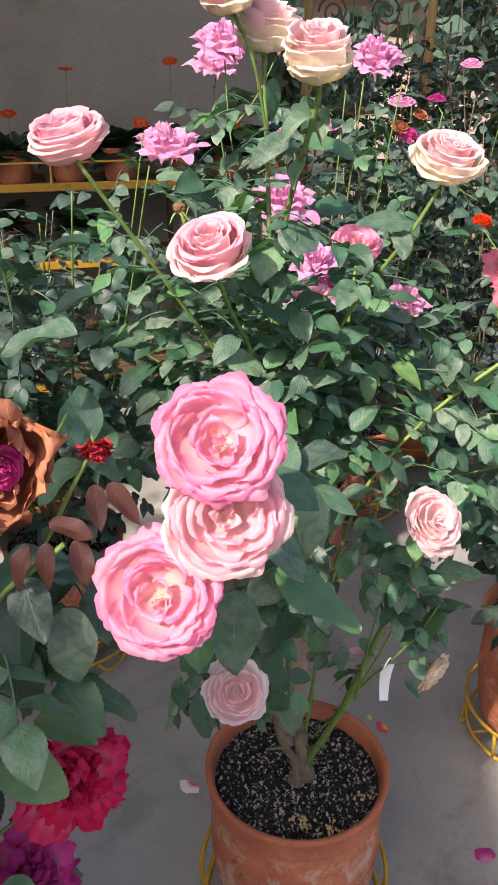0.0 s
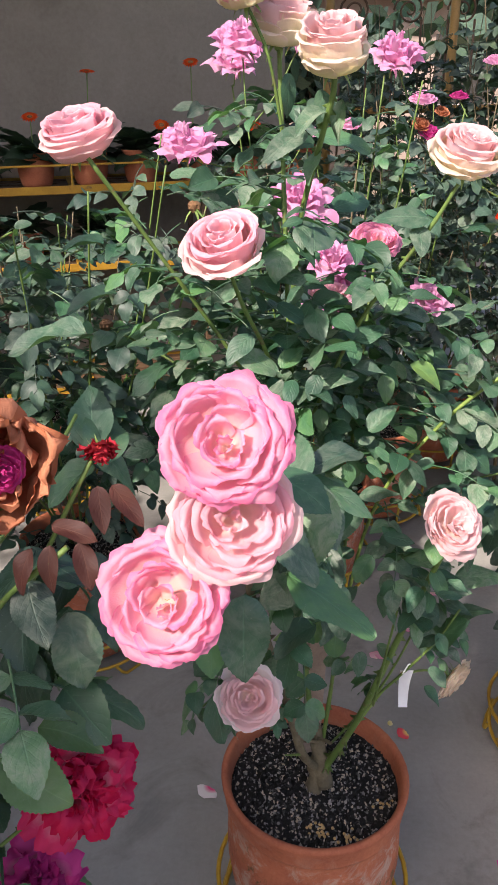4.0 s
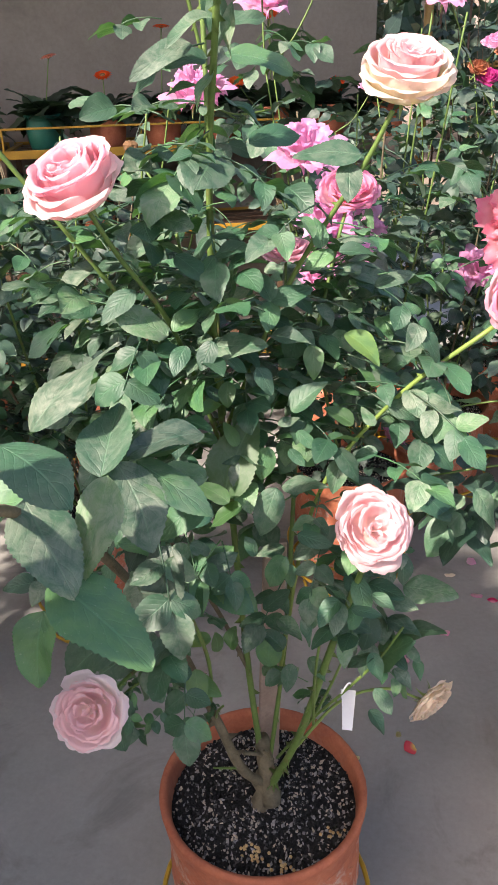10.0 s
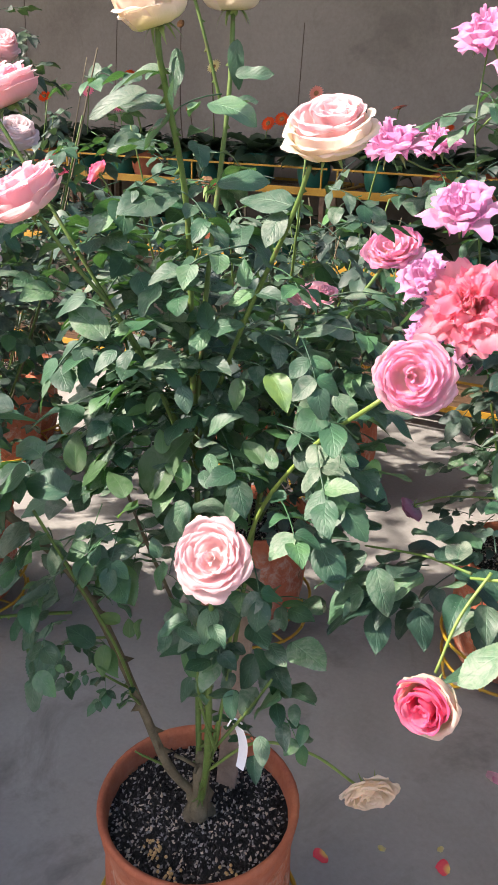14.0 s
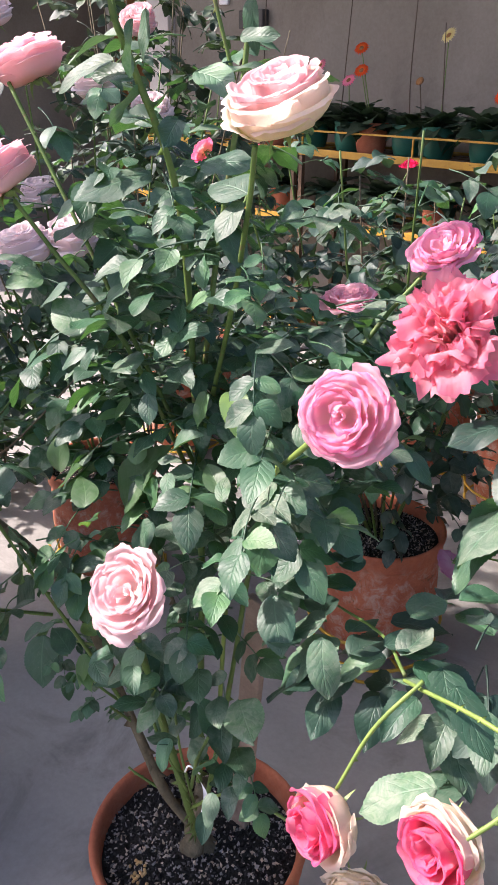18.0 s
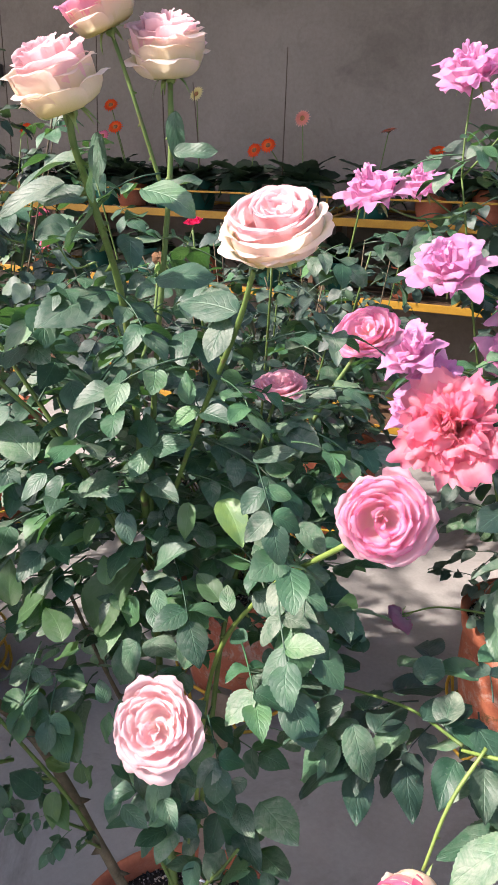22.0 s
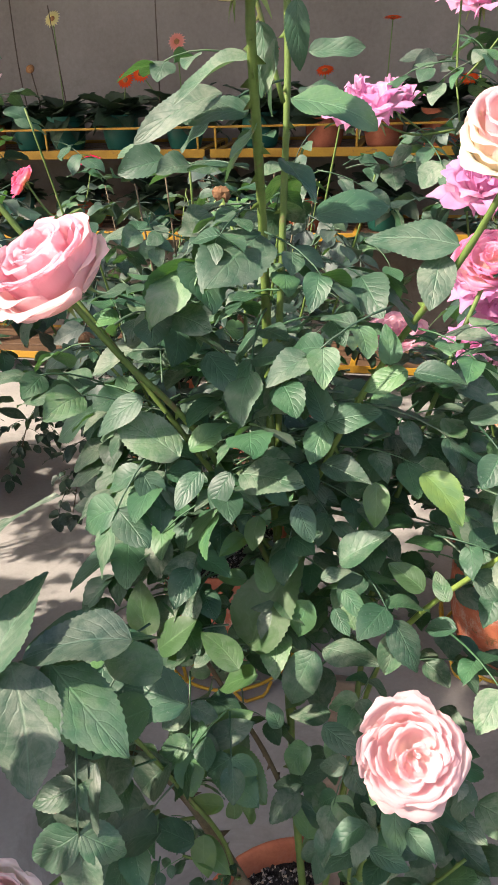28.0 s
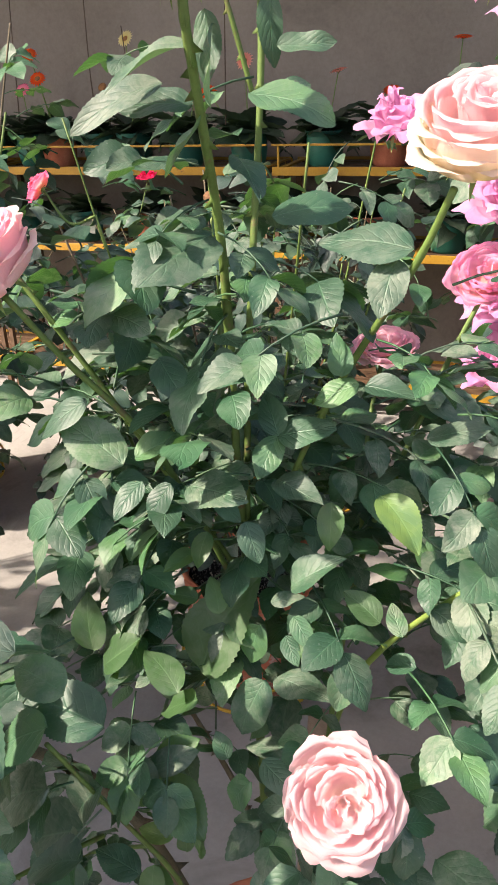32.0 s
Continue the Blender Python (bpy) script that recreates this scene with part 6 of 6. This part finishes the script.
bush("rose bush in a clay pot near the racks", -1.20, 2.50, 1.0, 0.34, 8, 80, [("small", "crimson", (-1.25, 2.35, 1.06), UP, 0.03, "small red rose")], 27, ("dark", "leaf"), 0.5)
bush("rose bush in a clay pot near the racks", -1.95, 1.98, 1.0, 0.36, 8, 60, [("small", "hot", (-1.6, 2.0, 1.09), UP, 0.03, "small deep pink rose"), ("small", "crimson", (-1.8, 2.1, 1.12), UP, 0.03, "small red rose")], 29, ("dark",), 0.5, lean=(0.22, 0.08))

bush("low dark rose bush before the racks in a clay pot", -0.78, 2.52, 1.02, 0.32, 8, 130, [], 41, ("dark",), 0.45)
bush("low dark rose bush before the racks in a clay pot", 0.02, 2.86, 0.95, 0.30, 7, 90, [], 42, ("dark",), 0.6)

front = bush("rose with crimson and withered flowers in a clay pot", -0.40, 0.42, 0.85, 0.12, 4, 12, [
    ("loose", "crimson", (-0.140, 0.462, 0.872), (0.45, -0.75, 0.4), 0.048, "crimson rose streaked with pink"), ("loose", "magenta", (-0.185, 0.45, 0.765), (0.2, -0.7, 0.6), 0.042, "magenta rose"),
    ("withered", "brown", (-0.180, 0.480, 1.150), (0.50, -0.7, 0.1), 0.047, "withered brown rose"), ("small", "magenta", (-0.164, 0.462, 1.152), (0.6, -0.7, 0.1), 0.017, "magenta heart of the withered rose"), ("star", "dryred", (-0.105, 0.490, 1.152), (0.2, -0.5, -0.6), 0.016, "withered dark red rose")], 30, ("leaf",), 0.5, 1.0)
rf = random.Random(91)
leaf_at(front, rf, [(-0.135, 0.440, 0.950, -5, -12, 15, 0.50), (-0.155, 0.415, 0.935, -20, -22, 15, 0.62), (-0.17, 0.43, 0.90, 250, -40, 0, 0.6)], "single_young")
leaf_at(front, rf, [(-0.151, 0.700, 1.077, 110, 40, 0, 0.7)], "single_dark")
leaf_at(front, rf, [(-0.135, 0.497, 0.979, 300, -60, 0, 0.65), (-0.175, 0.490, 1.03, 240, -50, 0, 0.60), (-0.165, 0.53, 0.96, 250, -50, 0, 0.6)])
leaf_at(front, rf, [(-0.185, 0.665, 1.179, 185, -5, 0, 0.70), (-0.167, 0.715, 1.085, 100, 45, 0, 0.75), (-0.140, 0.700, 1.040, 330, -25, 0, 0.6), (-0.19, 0.7, 1.02, 220, -20, 0, 0.6)])
leaf_at(front, rf, [(-0.100, 0.455, 1.128, 290, -60, 0, 0.32), (-0.082, 0.455, 1.132, 330, -40, 20, 0.34), (-0.137, 0.450, 1.085, 270, -65, 0, 0.34), (-0.113, 0.450, 1.088, 300, -60, 10, 0.34), (-0.119, 0.455, 1.112, 350, -10, 20, 0.32), (-0.156, 0.450, 1.085, 230, -50, 0, 0.32), (-0.150, 0.460, 1.120, 260, -40, 0, 0.32), (-0.128, 0.450, 1.130, 310, -40, 0, 0.29)], "single_red")
leaf_at(front, rf, [(-0.163, 0.455, 1.027, 265, -50, 0, 0.60), (-0.150, 0.450, 1.050, 300, -35, 10, 0.52), (-0.126, 0.460, 1.010, 310, -55, 0, 0.58), (-0.169, 0.450, 0.985, 255, -60, 0, 0.60), (-0.140, 0.490, 1.060, 340, -20, 10, 0.50), (-0.175, 0.480, 1.060, 200, -20, 0, 0.60), (-0.115, 0.500, 1.045, 320, -40, 0, 0.45), (-0.155, 0.520, 1.020, 240, -30, 0, 0.60), (-0.12, 0.52, 0.99, 300, -40, 0, 0.50), (-0.18, 0.50, 0.94, 250, -45, 0, 0.60)], "single_dark")
for k, (foot, top) in enumerate((((-0.30, 0.45, 0.62), (-0.172, 0.485, 1.12)), ((-0.32, 0.44, 0.60), (-0.125, 0.455, 1.10)))):
    cane(front, [foot, (foot[0] + 0.05, foot[1], 0.85), ((foot[0] + top[0]) / 2 + 0.03, top[1], 1.03), top], 0.0055, 0.0034, "cane", 6, 95 + k)
cane(front, [(-0.36, 0.42, 0.75), (-0.28, 0.52, 0.95), (-0.2, 0.60, 1.05), (-0.17, 0.68, 1.10)], 0.005, 0.003, "cane", 4, 92)


# ---------------------------------------------------------------- the garden beyond
orange_bush = bush("orange rose bush in a clay pot", 0.98, 2.15, 1.25, 0.36, 8, 130, [("loose", "orange", (0.777, 1.85, 1.089), (-0.2, -0.5, 0.8), 0.042, "orange rose"), ("small", "coral", (0.748, 1.9, 1.36), UP, 0.04, "coral rose"), ("small", "magenta", (0.765, 2.0, 1.326), (0.1, -0.5, 0.6), 0.026, "fading magenta rose"), ("small", "crimson", (0.721, 2.0, 1.269), (0.1, -0.5, 0.6), 0.026, "fading crimson rose"), ("small", "brown", (0.746, 2.05, 1.309), (0.1, -0.5, 0.6), 0.024, "spent tan rose"), ("small", "brown", (0.682, 2.05, 1.365), (0.1, -0.5, 0.6), 0.024, "spent tan rose"), ("small", "coral", (0.806, 2.0, 1.303), (0.1, -0.5, 0.6), 0.026, "coral rose"), ("small", "magenta", (0.395, 2.1, 1.254), (0.1, -0.5, 0.6), 0.026, "fading magenta rose"), ("small", "brown", (0.374, 2.1, 1.272), (0.1, -0.5, 0.6), 0.022, "spent tan rose"), ("small", "brown", (0.422, 2.1, 1.3), (0.1, -0.5, 0.6), 0.018, "spent tan rose")], 61, ("dark",), 0.5)
leaf_at(orange_bush, rf, [(0.735, 2.35, 1.339, 250, -30, 0, 0.55), (0.738, 2.35, 1.313, 290, -30, 0, 0.55), (0.735, 2.35, 1.268, 220, -30, 0, 0.55), (0.732, 2.36, 1.257, 300, -30, 0, 0.55), (0.717, 2.35, 1.228, 260, -30, 0, 0.55), (0.726, 2.36, 1.212, 330, -30, 0, 0.55)], "single_ochre")
bush("dark leafy rose bush in a clay pot", 0.62, 2.85, 1.35, 0.36, 8, 130, [("small", "lilac", (0.70, 2.75, 1.42), UP, 0.035, L), ("small", "magenta", (0.60, 2.75, 1.32), UP, 0.03, "fading magenta rose")], 62, ("dark",), 0.5)
bush("dark leafy rose bush in a clay pot", 0.15, 2.95, 1.15, 0.36, 8, 110, [("small", "lilac", (0.12, 2.7, 1.22), UP, 0.04, L), ("small", "lilac", (0.26, 2.75, 1.24), UP, 0.04, L)], 63, ("dark",), 0.5)
bush("tall green rose bush in a clay pot", 1.25, 2.95, 1.85, 0.50, 12, 190, [("small", "palewhite", (1.02, 2.85, 1.78), UP, 0.04, "small white rose"), ("small", "palewhite", (1.15, 2.75, 1.68), UP, 0.04, "small white rose"), ("small", "coral", (1.2, 2.6, 1.62), UP, 0.04, "coral rose")], 64, ("dark", "leaf"), 0.5, 1.15)
bush("tall green rose bush in a clay pot", 1.75, 2.45, 1.75, 0.48, 11, 150, [("small", "coral", (1.5, 2.3, 1.6), UP, 0.04, "coral rose")], 65, ("dark", "leaf"), 0.5, 1.15)
bush("dark leafy rose bush in a clay pot", 1.40, 2.0, 1.2, 0.36, 8, 100, [], 66, ("dark",), 0.5)


def hedge(label, x, y, h, spread, n, seed, keys=("dark",), size=1.0, low=0.3):
    """A dense far rose bush: canes, and its leaves as one mass."""
    r = random.Random(seed)
    root = thing("rose_shrub", label, "rose bush", "shrubs beyond", pose(x, y, 0))
    paths = []
    for k in range(9):
        a, q = 2 * math.pi * k / 9 + r.random(), spread * r.uniform(0.3, 0.9)
        paths.append(cane(root, [(x, y, 0.0), (x + 0.4 * q * math.cos(a), y + 0.4 * q * math.sin(a), h * 0.45), (x + q * math.cos(a), y + q * math.sin(a), h * r.uniform(0.8, 1.0))], 0.006, 0.003, "cane_old", 0, seed + k, seg=5))
    vs, fs, us, o = [], [], [], 0
    for k in range(n):
        p = r.choice(paths)
        s = r.uniform(low, 1.0)
        at = p[int(s * (len(p) - 1))] + Vector((r.gauss(0, 0.07), r.gauss(0, 0.07), r.gauss(0, 0.05)))
        me = r.choice(LEAF[r.choice(keys)])
        v, f, u = RAW[me.name]
        m = np.array(leaf_pose(at - Vector((x, y, 0)), r.random() * 360, r.uniform(-35, 25), r.uniform(-25, 25), size * r.uniform(0.8, 1.2)))
        vs.append(v @ m[:3, :3].T + m[:3, 3])
        fs += [tuple(i + o for i in q) for q in f]
        us += u
        o += len(v)
    # all shrub leaves take the copy with shade painted in
    mass = part("foliage", mesh("foliage", np.concatenate(vs), fs, M["leaf_hedge_shade"], us), root)
    mass["kind"] = "stuff"
    return root


hedge("dense green rose shrub, shade painted into its leaves", 0.78, 2.45, 1.25, 0.34, 130, 71)
hedge("dense green rose shrub, shade painted into its leaves", 0.12, 2.72, 1.12, 0.34, 110, 72)
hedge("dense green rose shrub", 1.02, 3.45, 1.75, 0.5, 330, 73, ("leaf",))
hedge("dense green rose shrub, shade painted into its leaves", 1.62, 3.25, 2.0, 0.55, 380, 74)
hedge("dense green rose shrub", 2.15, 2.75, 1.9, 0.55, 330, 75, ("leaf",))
hedge("dense green rose shrub, shade painted into its leaves", 0.55, 3.4, 1.3, 0.4, 190, 76)

hedge("tall green rose shrub, shade painted into its leaves", 1.45, 3.85, 2.2, 0.55, 360, 77)
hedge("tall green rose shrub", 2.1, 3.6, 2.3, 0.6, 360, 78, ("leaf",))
hedge("tall green rose shrub, shade painted into its leaves", 2.7, 3.1, 2.3, 0.6, 300, 79)

hedge("tall green rose shrub, shade painted into its leaves", -1.52, 1.55, 1.75, 0.34, 230, 80)
hedge("dense green rose shrub, shade painted into its leaves", -1.70, 1.06, 0.75, 0.36, 190, 83, low=0.15)
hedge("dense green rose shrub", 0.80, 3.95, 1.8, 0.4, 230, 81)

hedge("dense green rose shrub, shade painted into its leaves", 0.55, 4.02, 1.75, 0.38, 240, 82)

# trellis of bamboo posts and curled iron
trellis = thing("trellis_fence", "iron fence with curled tops between bamboo posts", "fence", "", pose(0.62, 4.3, 0, 0, 0, 4))
for x in (-0.35, 0.25, 0.80, 1.40, 2.0, 2.6):
    part("post", mesh("post", *tube([Vector((x, 0, 0)), Vector((x + 0.01, 0, 1.1)), Vector((x + 0.015, 0, 2.15))], 0.024, 0.021, 8, knots=0.1, seed=int(x * 9)), M["bamboo"]), trellis)
for z in (0.55, 1.22):
    part("rail", mesh("rail", *tube([Vector((-0.5, -0.03, z)), Vector((1.1, -0.03, z + 0.01)), Vector((2.7, -0.03, z))], 0.018, 0.018, 7), M["bamboo"]), trellis)
curl = [Vector((0.075 * (1 - i / 34) * math.cos(i * 0.42) * (1 if i < 99 else 1), 0, 0.075 * (1 - i / 34) * math.sin(i * 0.42))) for i in range(30)]
CURL = mesh("scroll", *tube(curl, 0.006, 0.005, 5), M["iron"])
for k in range(22):
    x = -0.28 + k * 0.13
    part("iron_bar", mesh("iron_bar", *tube([Vector((x, 0.03, 0.3)), Vector((x, 0.03, 1.0)), Vector((x, 0.03, 1.62))], 0.006, 0.006, 5), M["iron"]), trellis)
    part("scroll", CURL, trellis, "", pose(x + 0.07, 0.03, 1.66 + 0.12 * (k % 2), 0, 0, 0) @ Matrix.Diagonal((1 if k % 2 else -1, 1, 1, 1)))

house = thing("house", "cream house with a rosy roof beyond the fence", "house", "", pose(1.5, 15.0, 0, 0, 0, 6))
part("wall", box_me("wall", M["far_house"], (-6, 0, 0), (6, 6, 2.6)), house)
roof_v = [(-6.4, -0.5, 2.6), (6.4, -0.5, 2.6), (6.4, 6.5, 2.6), (-6.4, 6.5, 2.6), (-6.4, 3, 3.5), (6.4, 3, 3.5)]
part("roof", mesh("roof", roof_v, [(0, 1, 5, 4), (2, 3, 4, 5), (1, 2, 5), (3, 0, 4), (3, 2, 1, 0)], M["far_roof"], smooth=False), house)
for x in (-4.2, -1.2, 1.8, 4.6):
    w = part("window", box_me("window", M["switch_box"], (x - 0.5, -0.03, 0.9), (x + 0.5, 0.05, 2.0)), house)
    part("sill", box_me("sill", M["pale_plaster"], (x - 0.6, -0.12, 0.82), (x + 0.6, -0.002, 0.9)), w)


def far_tree(x, y, h, spread, seed, twigs=1500):
    r = random.Random(seed)
    t = thing("tree", "leafy tree beyond the fence", "tree", "far trees", pose(x, y, 0))
    pieces = [tube(smooth_path([(0, 0, 0), (0.05, 0.1, h * 0.3), (-0.05, 0, h * 0.55)], 8), h * 0.03, h * 0.015, 8)]
    tips = []
    for k in range(11):
        a, e = r.random() * 6.28, r.uniform(0.3, 1.2)
        q = Vector((math.cos(a) * math.cos(e) * spread, math.sin(a) * math.cos(e) * spread, h * 0.5 + math.sin(e) * h * 0.5)) * r.uniform(0.75, 1.0)
        tips.append(q)
        pieces.append(tube(smooth_path([(0, 0, h * r.uniform(0.3, 0.5)), q * 0.6, q], 6), h * 0.012, h * 0.003, 5))
    part("trunk", mesh("trunk", *joined(*pieces), M["bark"]), t)
    vs, fs, us = [], [], []
    for k in range(twigs):
        c = r.choice(tips) * r.uniform(0.55, 1.08) + Vector((r.gauss(0, 1), r.gauss(0, 1), r.gauss(0, 0.8))) * spread * 0.17
        s = r.uniform(0.10, 0.22)
        e = Euler((r.random() * 6, r.random() * 6, r.random() * 6)).to_matrix()
        o = len(vs)
        for q, uv in (((-0.5, 0, 0), (0, 0.5)), ((0, -1, 0.1), (0.5, 0)), ((0.5, 0, 0), (1, 0.5)), ((0, 1, -0.2), (0.5, 1))):
            vs.append(c + e @ Vector(q) * s)
            us.append(uv)
        fs.append((o, o + 1, o + 2, o + 3))
    crown = part("crown", mesh("crown", vs, fs, M["leaf_dark"], us), t)
    crown["kind"] = "stuff"
    return t


far_tree(-1.6, 11.0, 4.2, 1.9, 5)
far_tree(2.6, 9.0, 3.4, 1.7, 6)
far_tree(4.6, 11.5, 4.6, 2.2, 7)
far_tree(6.5, 8.5, 4.4, 2.0, 8)
far_tree(0.7, 12.5, 2.4, 1.3, 9, 900)

nodding = thing("potted_gerbera", "gerbera with tall stalks and dark spent heads", "gerbera", "gerberas on the racks", wall_pose(s_of(-2.10, 2.98), 3.52, RACK_Z))
part("pot", SMALL_POT["green"], nodding, "green pot")
part("soil", SMALL_SOIL, nodding, "", pose(0, 0, 0.115))
rn = random.Random(8)
for k in range(18):
    part("leaf", rn.choice(GLEAF), nodding, "", leaf_pose((0, 0, 0.115), 20 * k, rn.uniform(12, 70), rn.uniform(-30, 30), rn.uniform(0.7, 1.1)))
for dx, h in ((-0.01, 0.64), (0.035, 0.30)):
    part("flower_stalk", mesh("flower_stalk", *tube(smooth_path([(0, 0, 0.115), (dx * 1.5, 0, h * 0.5), (dx, 0, h)], 8), 0.003, 0.0024, 5), M["bark"]), nodding)
    part("spent_head", GEYE, nodding, "dark red spent flower head", pose(dx, 0, h, 60, 0, 0) @ Matrix.Scale(0.055, 4))

# ---------------------------------------------------------------- fallen petals
rp = random.Random(17)


def fallen(x, y, z, colour, size, label):
    vs, fs, us = petal(size, 0.8, (60, 82, 96), size * 0.4, 0.0, rp, 0.06, 0.0, 0.0, 5, 4)
    cx = sum(q[0] for q in vs) / len(vs)
    low = min(q[2] for q in vs)
    me = mesh("fallen_petal", [(a - cx, b, c - low + 0.0006) for a, b, c in vs], fs, M["petal_" + colour], us)
    thing("fallen_petal", label, "petal", "fallen petals", pose(x, y, z, 0, 0, rp.random() * 360), me)


fallen(0.126, 1.257, 0.0, "torn_red", 0.026, "red and yellow petal fallen on the concrete")
fallen(0.202, 1.347, 0.0, "lemon", 0.012, "pale petal scrap on the concrete")
fallen(0.285, 1.425, 0.0, "lemon", 0.012, "pale petal scrap on the concrete")
fallen(0.314, 1.393, 0.0, "torn_red", 0.026, "pink and yellow petal fallen on the concrete")
fallen(0.283, 1.662, 0.0, "pink", 0.026, "pale pink petal fallen on the concrete")
fallen(0.390, 1.774, 0.0, "rosy", 0.024, "pink petal fallen on the concrete")
fallen(0.481, 1.939, 0.0, "rosy", 0.022, "pink petal fallen on the concrete")
fallen(0.520, 1.921, 0.0, "crimson", 0.018, "dark red petal fallen on the concrete")
fallen(0.413, 2.021, 0.0, "yellow", 0.022, "yellowed petal fallen on the concrete")
fallen(-0.125, 1.224, 0.0, "torn_white", 0.034, "white and crimson petal fallen on the concrete")
fallen(0.462, 1.055, 0.0, "magenta", 0.030, "magenta petal fallen on the concrete")
fallen(0.295, 1.663, 0.0, "rosy", 0.024, "pink petal fallen on the concrete")
fallen(0.471, 2.090, 0.0, "lilac", 0.026, "lilac petal fallen on the concrete")
fallen(0.600, 1.320, 0.3221, "coral", 0.026, "coral petal fallen on the pot soil")
fallen(0.645, 1.290, 0.3221, "coral", 0.026, "coral petal fallen on the pot soil")
fallen(0.700, 1.330, 0.3221, "coral", 0.026, "coral petal fallen on the pot soil")
